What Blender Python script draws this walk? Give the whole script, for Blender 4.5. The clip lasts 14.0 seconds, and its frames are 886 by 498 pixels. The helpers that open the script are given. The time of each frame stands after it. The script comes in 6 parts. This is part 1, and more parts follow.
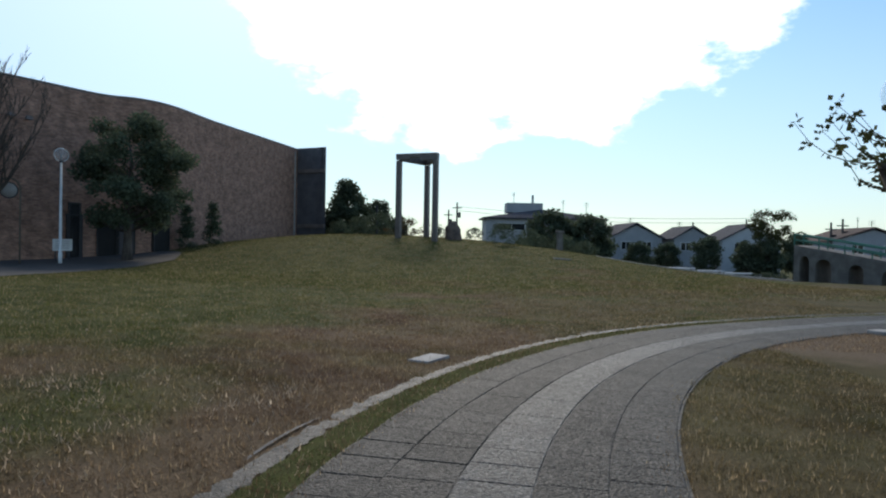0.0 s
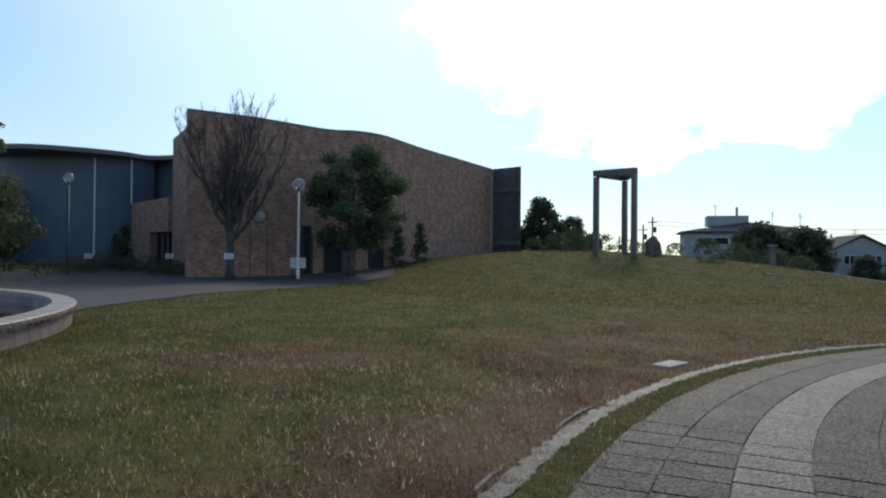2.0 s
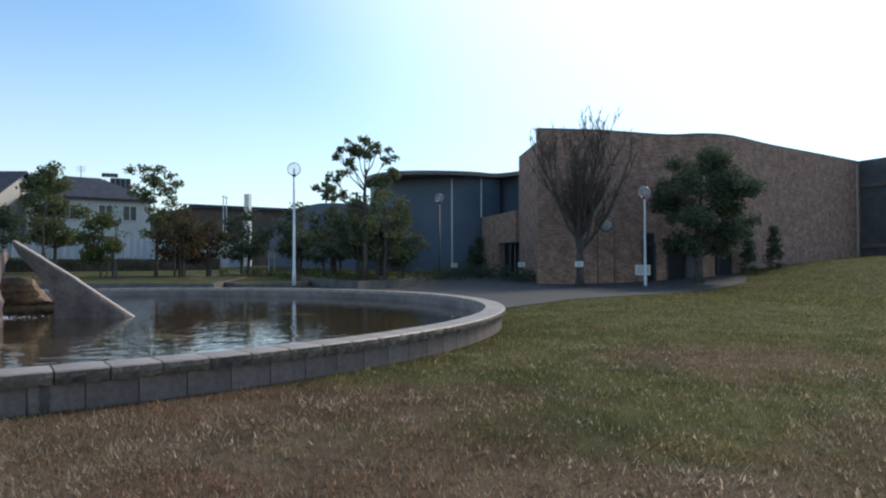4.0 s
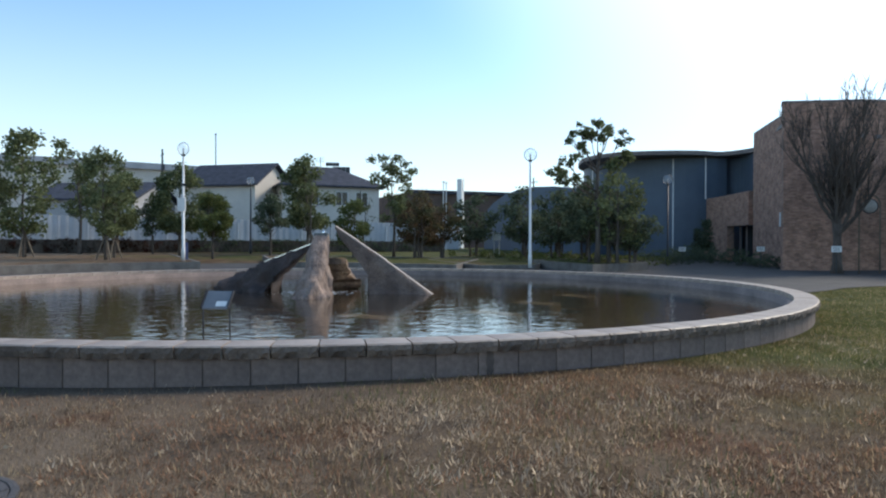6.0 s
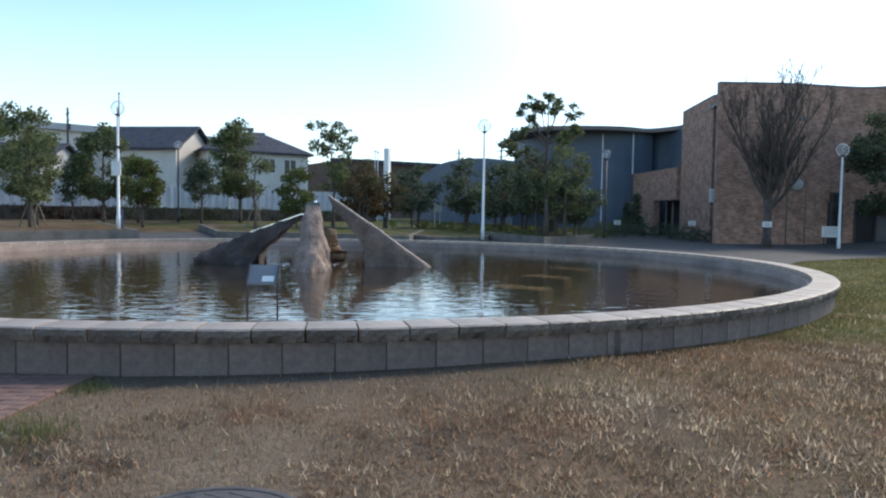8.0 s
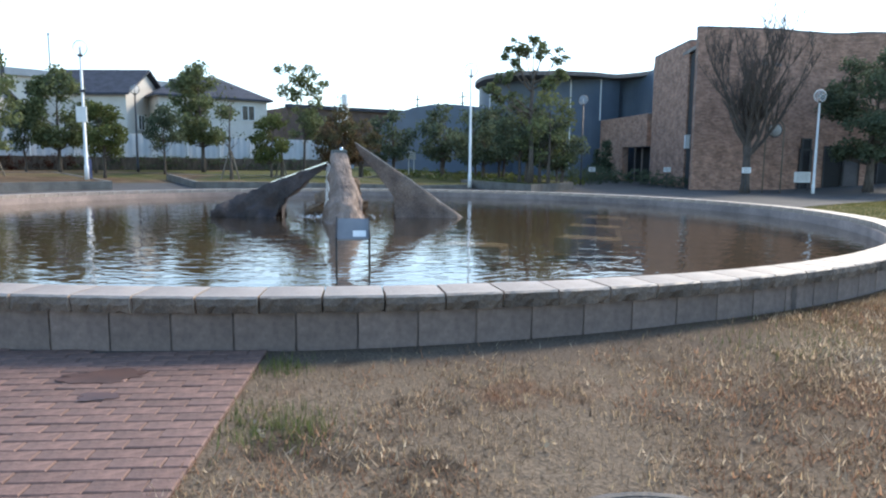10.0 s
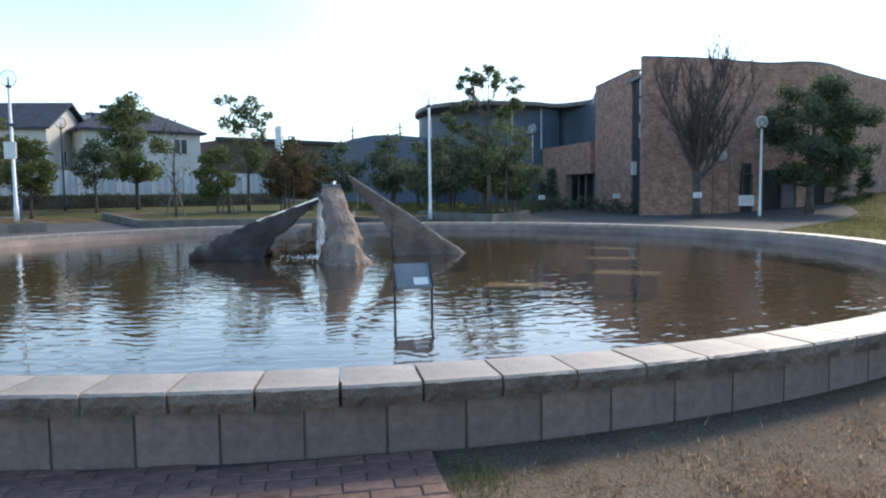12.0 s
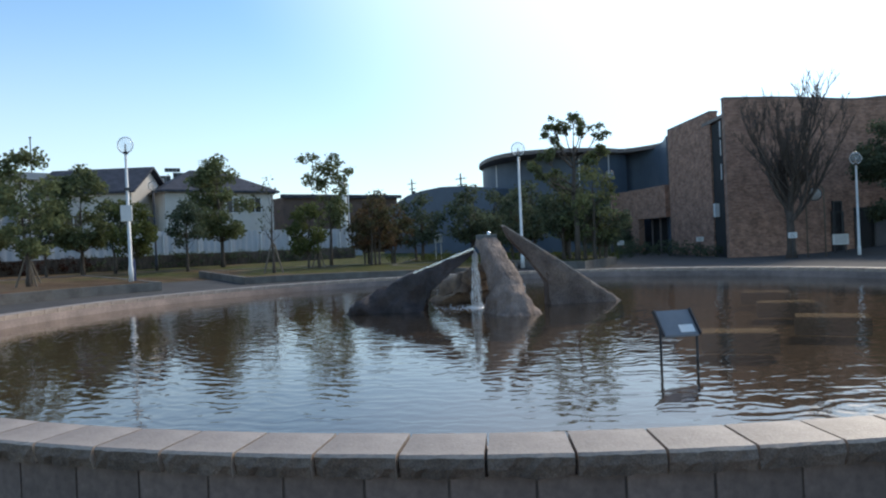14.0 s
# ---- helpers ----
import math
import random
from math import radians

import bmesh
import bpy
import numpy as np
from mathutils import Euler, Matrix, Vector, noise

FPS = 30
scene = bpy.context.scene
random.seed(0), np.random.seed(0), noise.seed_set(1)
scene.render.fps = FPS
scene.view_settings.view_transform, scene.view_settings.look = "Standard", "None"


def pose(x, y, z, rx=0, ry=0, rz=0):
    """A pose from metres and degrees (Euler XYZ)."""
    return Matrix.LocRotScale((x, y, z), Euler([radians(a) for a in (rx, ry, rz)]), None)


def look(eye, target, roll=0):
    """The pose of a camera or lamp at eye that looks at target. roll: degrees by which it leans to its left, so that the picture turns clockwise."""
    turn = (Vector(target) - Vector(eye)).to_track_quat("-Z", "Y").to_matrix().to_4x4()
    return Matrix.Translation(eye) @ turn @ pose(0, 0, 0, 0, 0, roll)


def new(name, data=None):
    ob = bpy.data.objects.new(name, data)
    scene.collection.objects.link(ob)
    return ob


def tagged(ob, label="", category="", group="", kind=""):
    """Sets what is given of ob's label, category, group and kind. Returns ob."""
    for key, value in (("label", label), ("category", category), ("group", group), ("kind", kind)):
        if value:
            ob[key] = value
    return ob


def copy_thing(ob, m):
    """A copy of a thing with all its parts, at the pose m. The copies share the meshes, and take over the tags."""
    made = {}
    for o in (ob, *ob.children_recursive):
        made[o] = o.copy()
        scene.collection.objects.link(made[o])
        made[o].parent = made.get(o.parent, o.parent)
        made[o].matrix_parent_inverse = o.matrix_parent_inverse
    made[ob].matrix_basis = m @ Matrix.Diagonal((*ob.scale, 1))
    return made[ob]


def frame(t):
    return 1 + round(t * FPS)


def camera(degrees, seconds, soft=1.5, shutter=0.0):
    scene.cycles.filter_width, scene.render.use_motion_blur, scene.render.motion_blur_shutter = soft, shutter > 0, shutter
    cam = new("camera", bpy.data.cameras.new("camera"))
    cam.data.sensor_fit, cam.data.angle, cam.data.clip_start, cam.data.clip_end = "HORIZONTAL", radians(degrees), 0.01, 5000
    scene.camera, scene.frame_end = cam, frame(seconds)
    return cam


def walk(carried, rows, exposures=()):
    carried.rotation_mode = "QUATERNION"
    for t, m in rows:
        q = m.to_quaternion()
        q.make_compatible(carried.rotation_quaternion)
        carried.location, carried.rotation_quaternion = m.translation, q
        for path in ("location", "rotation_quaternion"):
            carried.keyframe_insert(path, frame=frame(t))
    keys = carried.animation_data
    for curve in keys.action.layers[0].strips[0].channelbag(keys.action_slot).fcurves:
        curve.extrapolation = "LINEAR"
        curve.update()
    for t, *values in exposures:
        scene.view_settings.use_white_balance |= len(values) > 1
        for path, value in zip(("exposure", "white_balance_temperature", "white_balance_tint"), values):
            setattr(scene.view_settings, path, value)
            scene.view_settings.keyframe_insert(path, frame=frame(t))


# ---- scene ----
cam = camera(66.6, 14.0, soft=2.15)
PATH = [
    (0, (-0.086, -0.098, 1.488), (-0.054, 1.902, 1.466), 1.0),
    (0.2, (-0.12, -0.212, 1.491), (-0.08, 1.788, 1.467), 0.2),
    (0.35, (-0.145, -0.295, 1.494), (-0.069, 1.705, 1.468), -0.5),
    (0.5, (-0.169, -0.375, 1.496), (-0.16, 1.625, 1.47), -0.8),
    (1, (-0.372, -0.628, 1.459), (-0.546, 1.364, 1.442), -1.1),
    (1.5, (-0.499, -0.969, 1.484), (-0.894, 0.991, 1.504), -0.2),
    (2, (-0.677, -1.213, 1.474), (-1.189, 0.72, 1.494), 0.5),
    (2.5, (-0.813, -1.619, 1.505), (-1.261, 0.33, 1.543), 0.5),
    (3, (-1.104, -2.021, 1.557), (-1.687, -0.109, 1.615), -0.6),
    (3.5, (-1.335, -2.389, 1.52), (-2.342, -0.662, 1.586), -0.5),
    (4, (-1.54, -2.757, 1.482), (-2.86, -1.255, 1.521), -0.2),
    (4.2, (-1.618, -2.932, 1.479), (-3.004, -1.491, 1.523), 0.5),
    (6.3, (-2.577, -4.842, 1.512), (-4.271, -3.779, 1.496), 0.0),
    (6.5, (-2.7, -5.006, 1.512), (-4.356, -3.885, 1.485), 0.3),
    (7, (-3.074, -5.38, 1.503), (-4.678, -4.186, 1.455), 0.1),
    (7.5, (-3.452, -5.725, 1.496), (-5.011, -4.474, 1.425), 0.7),
    (8, (-3.882, -5.992, 1.525), (-5.409, -4.704, 1.427), 0.9),
    (10.3, (-5.861, -7.067, 1.491), (-7.246, -5.646, 1.238), -0.1),
    (10.5, (-6.029, -7.093, 1.487), (-7.399, -5.657, 1.236), -0.5),
    (11, (-6.525, -7.037, 1.506), (-7.866, -5.576, 1.244), 0.1),
    (11.5, (-6.949, -7.158, 1.533), (-8.256, -5.657, 1.332), 0.1),
    (12, (-7.388, -7.284, 1.561), (-8.645, -5.736, 1.399), -0.7),
    (12.5, (-7.835, -7.549, 1.573), (-9.053, -5.966, 1.475), -1.0),
    (13, (-8.304, -7.783, 1.558), (-9.476, -6.164, 1.495), -1.2),
    (13.5, (-8.665, -8.264, 1.603), (-9.886, -6.681, 1.586), -1.6),
    (14, (-9.08, -8.585, 1.599), (-10.437, -7.117, 1.589), -2.5),
]
EXPOSURES = [(0, -0.42), (1, -0.4), (2, -0.34), (3, -0.28), (3.5, -0.26), (4, 0.0), (6.5, 0.28), (8, 0.5), (10.3, 1.05), (11, 1.04), (12.5, 0.52), (13, 0.36), (14, 0.08)]
walk(cam, [(t, look(eye, target, roll)) for t, eye, target, roll in PATH], EXPOSURES)

# ---- light ----
SUN_AZ, SUN_EL = 0.0, 37.0
world = bpy.data.worlds.new("sky")
scene.world = world
world.use_nodes = True
scene.view_settings.exposure = 0.0


def build_world():
    nt = world.node_tree
    nt.nodes.clear()
    N, L = nt.nodes.new, nt.links.new
    out, bg = N("ShaderNodeOutputWorld"), N("ShaderNodeBackground")
    sky = N("ShaderNodeTexSky")
    sky.sky_type, sky.sun_disc = "NISHITA", False
    sky.sun_elevation, sky.sun_rotation = radians(SUN_EL), radians(SUN_AZ)
    sky.air_density, sky.dust_density, sky.ozone_density = 1.0, 0.3, 2.2
    bg.inputs[1].default_value = 0.18
    tc = N("ShaderNodeTexCoord")
    # one bank of bright cloud low in front of the sun
    def dot(vec):
        v = N("ShaderNodeVectorMath")
        v.operation = "DOT_PRODUCT"
        v.inputs[1].default_value = vec
        L(tc.outputs["Generated"], v.inputs[0])
        return v.outputs["Value"]
    def math_(op, a, b):
        m = N("ShaderNodeMath")
        m.operation = op
        for i, x in enumerate((a, b)):
            if isinstance(x, (int, float)):
                m.inputs[i].default_value = x
            else:
                L(x, m.inputs[i])
        return m.outputs[0]
    az = radians(4.0)
    c = Vector((math.sin(az) * math.cos(radians(23)), math.cos(az) * math.cos(radians(23)), math.sin(radians(23))))
    side = Vector((math.cos(az), -math.sin(az), 0))
    up = side.cross(c)
    fwd = dot(c)
    u = math_("DIVIDE", dot(side), math_("MAXIMUM", fwd, 0.05))
    v = math_("DIVIDE", dot(up), math_("MAXIMUM", fwd, 0.05))
    # an ellipse broken up by noise at two scales
    d = math_("SQRT", math_("ADD", math_("POWER", math_("DIVIDE", u, 0.375), 2.0), math_("POWER", math_("DIVIDE", v, 0.262), 2.0)), 0.0)
    mp = N("ShaderNodeMapping")
    mp.inputs["Scale"].default_value = (1.0, 1.0, 1.9)
    L(tc.outputs["Generated"], mp.inputs["Vector"])
    nz = N("ShaderNodeTexNoise")
    nz.inputs["Scale"].default_value, nz.inputs["Detail"].default_value, nz.inputs["Roughness"].default_value = 6.0, 7.0, 0.58
    L(mp.outputs[0], nz.inputs["Vector"])
    edge = math_("ADD", d, math_("MULTIPLY", math_("SUBTRACT", nz.outputs["Fac"], 0.5), 1.25))
    ramp = N("ShaderNodeMapRange")
    ramp.interpolation_type = "SMOOTHSTEP"
    ramp.inputs["From Min"].default_value, ramp.inputs["From Max"].default_value = 1.04, 0.86
    L(edge, ramp.inputs["Value"])
    front = math_("MULTIPLY", ramp.outputs[0], math_("GREATER_THAN", fwd, 0.2))
    # thin white veil, thickest beside the cloud before the sun
    glow = radians(-22.0)
    sun_dir = (math.sin(glow) * math.cos(radians(SUN_EL)), math.cos(glow) * math.cos(radians(SUN_EL)), math.sin(radians(SUN_EL)))
    veil = N("ShaderNodeMapRange")
    veil.interpolation_type = "SMOOTHSTEP"
    veil.inputs["From Min"].default_value, veil.inputs["From Max"].default_value = 0.79, 1.0
    veil.inputs["To Min"].default_value, veil.inputs["To Max"].default_value = 0.015, 0.38
    L(dot(sun_dir), veil.inputs["Value"])
    m1, m2 = N("ShaderNodeMix"), N("ShaderNodeMix")
    m1.data_type = m2.data_type = "RGBA"
    L(veil.outputs[0], m1.inputs["Factor"])
    tone = N("ShaderNodeMix")
    tone.data_type, tone.blend_type = "RGBA", "MULTIPLY"
    tone.inputs["Factor"].default_value = 1.0
    tone.inputs["B"].default_value = (0.84, 1.04, 1.09, 1)
    L(sky.outputs[0], tone.inputs["A"])
    L(tone.outputs["Result"], m1.inputs["A"])
    m1.inputs["B"].default_value = (12.0, 12.3, 12.5, 1)
    # pale haze low along the horizon
    low_, hz, mh_ = N("ShaderNodeSeparateXYZ"), N("ShaderNodeMapRange"), N("ShaderNodeMix")
    hz.interpolation_type, mh_.data_type = "SMOOTHSTEP", "RGBA"
    hz.inputs["From Min"].default_value, hz.inputs["From Max"].default_value, hz.inputs["To Max"].default_value = 0.36, 0.0, 0.6
    L(tc.outputs["Generated"], low_.inputs[0])
    L(low_.outputs["Z"], hz.inputs["Value"])
    L(hz.outputs[0], mh_.inputs["Factor"])
    L(m1.outputs["Result"], mh_.inputs["A"])
    mh_.inputs["B"].default_value = (5.0, 5.4, 5.6, 1)
    L(front, m2.inputs["Factor"])
    L(mh_.outputs["Result"], m2.inputs["A"])
    m2.inputs["B"].default_value = (14.0, 14.0, 14.0, 1)
    L(m2.outputs["Result"], bg.inputs[0])
    L(bg.outputs[0], out.inputs[0])


build_world()
sun = new("sun", bpy.data.lights.new("sun", "SUN"))
sun.data.energy, sun.data.angle, sun.data.color = 2.3, radians(14.0), (1.0, 0.88, 0.72)
_a, _e = radians(SUN_AZ), radians(SUN_EL)
sun.matrix_world = look((0, 0, 60), (-math.sin(_a) * math.cos(_e), -math.cos(_a) * math.cos(_e), 60 - math.sin(_e)))

# ---- materials ----
PC = (-17.1, 1.72)          # pool centre
PR = 9.94                   # outer edge of the coping


def mat(name, col, col2=None, rough=0.8, scale=4.0, detail=6.0, bump=0.0, bscale=None, metal=0.0, rand=0.0, island=0.0, spread=(0.35, 0.65), fine=0.0, spec=0.5, stretch=None):
    """A plain surface: two colours mixed by noise, a finer grain, relief, and a shift from piece to piece."""
    m = bpy.data.materials.new(name)
    m.use_nodes = True
    nt = m.node_tree
    N, L = nt.nodes.new, nt.links.new
    p = nt.nodes["Principled BSDF"]
    p.inputs["Roughness"].default_value, p.inputs["Metallic"].default_value = rough, metal
    p.inputs["Specular IOR Level"].default_value = spec
    col2 = col2 or tuple(c * 0.7 for c in col)
    tc = N("ShaderNodeTexCoord")
    src = tc.outputs["Object"]
    if stretch:
        mp = N("ShaderNodeMapping")
        mp.inputs["Scale"].default_value = stretch
        L(src, mp.inputs["Vector"])
        src = mp.outputs[0]
    nz = N("ShaderNodeTexNoise")
    nz.inputs["Scale"].default_value, nz.inputs["Detail"].default_value, nz.inputs["Roughness"].default_value = scale, detail, 0.6
    L(src, nz.inputs["Vector"])
    mr = N("ShaderNodeMapRange")
    mr.inputs["From Min"].default_value, mr.inputs["From Max"].default_value = spread
    L(nz.outputs["Fac"], mr.inputs["Value"])
    mx = N("ShaderNodeMix")
    mx.data_type = "RGBA"
    mx.inputs["A"].default_value, mx.inputs["B"].default_value = (*col, 1), (*col2, 1)
    L(mr.outputs[0], mx.inputs["Factor"])
    res = mx.outputs["Result"]
    val = None
    if rand:
        val, amount = N("ShaderNodeObjectInfo").outputs["Random"], rand
    elif island:
        val, amount = N("ShaderNodeNewGeometry").outputs["Random Per Island"], island
    if val is not None:
        hs = N("ShaderNodeHueSaturation")
        r2 = N("ShaderNodeMapRange")
        r2.inputs["To Min"].default_value, r2.inputs["To Max"].default_value = 1 - amount, 1 + amount
        L(val, r2.inputs["Value"])
        L(r2.outputs[0], hs.inputs["Value"])
        L(res, hs.inputs["Color"])
        res = hs.outputs[0]
    if fine:
        n2 = N("ShaderNodeTexNoise")
        n2.inputs["Scale"].default_value, n2.inputs["Detail"].default_value = scale * 22, 3.0
        L(src, n2.inputs["Vector"])
        h2, r3 = N("ShaderNodeHueSaturation"), N("ShaderNodeMapRange")
        r3.inputs["From Min"].default_value, r3.inputs["From Max"].default_value = 0.3, 0.7
        r3.inputs["To Min"].default_value, r3.inputs["To Max"].default_value = 1 - fine, 1 + fine
        L(n2.outputs["Fac"], r3.inputs["Value"])
        L(r3.outputs[0], h2.inputs["Value"])
        L(res, h2.inputs["Color"])
        res = h2.outputs[0]
    L(res, p.inputs["Base Color"])
    if bump:
        nb = N("ShaderNodeTexNoise")
        nb.inputs["Scale"].default_value, nb.inputs["Detail"].default_value = bscale or scale * 8, 5.0
        L(src, nb.inputs["Vector"])
        b = N("ShaderNodeBump")
        b.inputs["Strength"].default_value, b.inputs["Distance"].default_value = 1.0, bump
        L(nb.outputs["Fac"], b.inputs["Height"])
        L(b.outputs[0], p.inputs["Normal"])
    return m


def lawn_colour(nt, src):
    """Green, straw and brown turf in patches a few metres wide, straw on the trodden ground south of the pool."""
    N, L = nt.nodes.new, nt.links.new
    def nz(s, d=4.0):
        n = N("ShaderNodeTexNoise")
        n.inputs["Scale"].default_value, n.inputs["Detail"].default_value, n.inputs["Roughness"].default_value = s, d, 0.6
        L(src, n.inputs["Vector"])
        return n.outputs["Fac"]
    def ramp(v, a, b):
        r = N("ShaderNodeMapRange")
        r.interpolation_type = "SMOOTHSTEP"
        r.inputs["From Min"].default_value, r.inputs["From Max"].default_value = a, b
        L(v, r.inputs["Value"])
        return r.outputs[0]
    def mix(f, a, b):
        m = N("ShaderNodeMix")
        m.data_type = "RGBA"
        L(f, m.inputs["Factor"])
        for k, x in (("A", a), ("B", b)):
            if isinstance(x, tuple):
                m.inputs[k].default_value = (*x, 1)
            else:
                L(x, m.inputs[k])
        return m.outputs["Result"]
    def madd(v, a, b):
        m = N("ShaderNodeMath")
        m.operation = "MULTIPLY_ADD"
        L(v, m.inputs[0])
        m.inputs[1].default_value = a
        if isinstance(b, float):
            m.inputs[2].default_value = b
        else:
            L(b, m.inputs[2])
        return m.outputs[0]
    sep = N("ShaderNodeSeparateXYZ")
    L(src, sep.inputs[0])
    # greener to the north, drier near the path and south of the pool
    g = madd(nz(0.24, 5.0), 2.7, madd(sep.outputs["Y"], 0.035, -0.93))
    # worn brown where people cut across from the path
    g = madd(ramp(sep.outputs["Y"], 3.5, 0.0), -0.22, madd(ramp(sep.outputs["X"], -2.6, -0.9), -0.28, g))
    west = N("ShaderNodeMath")
    west.operation = "MAXIMUM"
    L(sep.outputs["X"], west.inputs[0])
    west.inputs[1].default_value = -13.0
    g2 = madd(ramp(sep.outputs["X"], -22.0, -30.0), -0.4, madd(west.outputs[0], -0.03, g))
    green = ramp(madd(ramp(sep.outputs["Y"], -1.0, -4.0), -0.3, g2), 0.36, 0.9)
    straw = mix(ramp(nz(0.7, 6.0), 0.35, 0.65), (0.14, 0.086, 0.052), (0.25, 0.175, 0.105))
    straw = mix(ramp(madd(nz(0.5, 4.0), 3.0, madd(sep.outputs["Y"], -0.45, -1.5)), -0.3, 2.6), straw, (0.285, 0.215, 0.152))
    turf = mix(ramp(nz(1.3, 6.0), 0.35, 0.7), (0.088, 0.1, 0.03), (0.178, 0.163, 0.062))
    # greener again east of the path, with one bare sandy patch
    east = madd(ramp(sep.outputs["X"], 0.4, 2.2), 0.75, madd(nz(1.1, 4.0), 0.9, -0.7))
    both = N("ShaderNodeMath")
    both.operation = "MAXIMUM"
    L(green, both.inputs[0])
    L(east, both.inputs[1])
    both.use_clamp = True
    base = mix(both.outputs[0], straw, turf)
    gap = N("ShaderNodeVectorMath")
    gap.operation = "DISTANCE"
    L(src, gap.inputs[0])
    gap.inputs[1].default_value = (7.2, 10.2, 0.1)
    base = mix(ramp(madd(nz(0.9, 5.0), -2.2, madd(gap.outputs["Value"], -1.0, 4.3)), 0.0, 0.8), base, (0.27, 0.195, 0.13))
    # dark mould and rusty thatch in blotches on the dry ground
    dry = N("ShaderNodeMath")
    dry.operation = "MULTIPLY"
    L(ramp(sep.outputs["Y"], 2.5, -2.0), dry.inputs[0])
    L(ramp(nz(2.1, 6.0), 0.52, 0.68), dry.inputs[1])
    base = mix(dry.outputs[0], base, (0.145, 0.108, 0.078))
    rust = N("ShaderNodeMath")
    rust.operation = "MULTIPLY"
    L(ramp(sep.outputs["Y"], 4.0, 0.0), rust.inputs[0])
    L(ramp(nz(0.95, 6.0), 0.54, 0.7), rust.inputs[1])
    base = mix(rust.outputs[0], base, (0.225, 0.125, 0.078))
    # grey trodden earth at the foot of the pool wall
    rim = N("ShaderNodeVectorMath")
    rim.operation = "DISTANCE"
    L(src, rim.inputs[0])
    rim.inputs[1].default_value = (PC[0], PC[1], 0.25)
    bare = N("ShaderNodeMath")
    bare.operation = "MULTIPLY"
    L(ramp(madd(nz(1.6, 5.0), -2.4, madd(rim.outputs["Value"], -1.0, PR + 2.0)), 0.0, 0.7), bare.inputs[0])
    L(ramp(sep.outputs["Y"], -1.0, -3.0), bare.inputs[1])
    base = mix(bare.outputs[0], base, (0.215, 0.165, 0.125))
    return base, nz(55.0, 4.0), nz(9.0, 5.0), ramp, mix


def lawn_material(name, blades):
    m = bpy.data.materials.new(name)
    m.use_nodes = True
    nt = m.node_tree
    N, L = nt.nodes.new, nt.links.new
    p = nt.nodes["Principled BSDF"]
    p.inputs["Roughness"].default_value, p.inputs["Specular IOR Level"].default_value = 0.85, 0.06
    geo = N("ShaderNodeNewGeometry")
    base, fine, mid, ramp, mix = lawn_colour(nt, geo.outputs["Position"])
    hs, mr = N("ShaderNodeHueSaturation"), N("ShaderNodeMapRange")
    if blades:
        mr.inputs["To Min"].default_value, mr.inputs["To Max"].default_value = 0.55, 1.6
        L(geo.outputs["Random Per Island"], mr.inputs["Value"])
        # every seventh blade or so is bleached straw
        base = mix(ramp(geo.outputs["Random Per Island"], 0.84, 0.88), base, (0.33, 0.25, 0.15))
    else:
        mr.inputs["From Min"].default_value, mr.inputs["From Max"].default_value = 0.3, 0.7
        mr.inputs["To Min"].default_value, mr.inputs["To Max"].default_value = 0.34, 0.92
        L(fine, mr.inputs["Value"])
        b = N("ShaderNodeBump")
        b.inputs["Distance"].default_value = 0.015
        L(fine, b.inputs["Height"])
        b2 = N("ShaderNodeBump")
        b2.inputs["Distance"].default_value = 0.015
        L(mid, b2.inputs["Height"])
        L(b2.outputs[0], b.inputs["Normal"])
        L(b.outputs[0], p.inputs["Normal"])
    L(mr.outputs[0], hs.inputs["Value"])
    L(base, hs.inputs["Color"])
    L(hs.outputs[0], p.inputs["Base Color"])
    if blades:
        thin(nt, p, hs.outputs[0], 0.58)
    return m


def thin(nt, p, colour, share):
    """Lets a share of the light shine through a blade or a leaf."""
    tl, mx = nt.nodes.new("ShaderNodeBsdfTranslucent"), nt.nodes.new("ShaderNodeMixShader")
    mx.inputs[0].default_value = share
    nt.links.new(colour, tl.inputs["Color"])
    nt.links.new(p.outputs[0], mx.inputs[1])
    nt.links.new(tl.outputs[0], mx.inputs[2])
    nt.links.new(mx.outputs[0], nt.nodes["Material Output"].inputs[0])


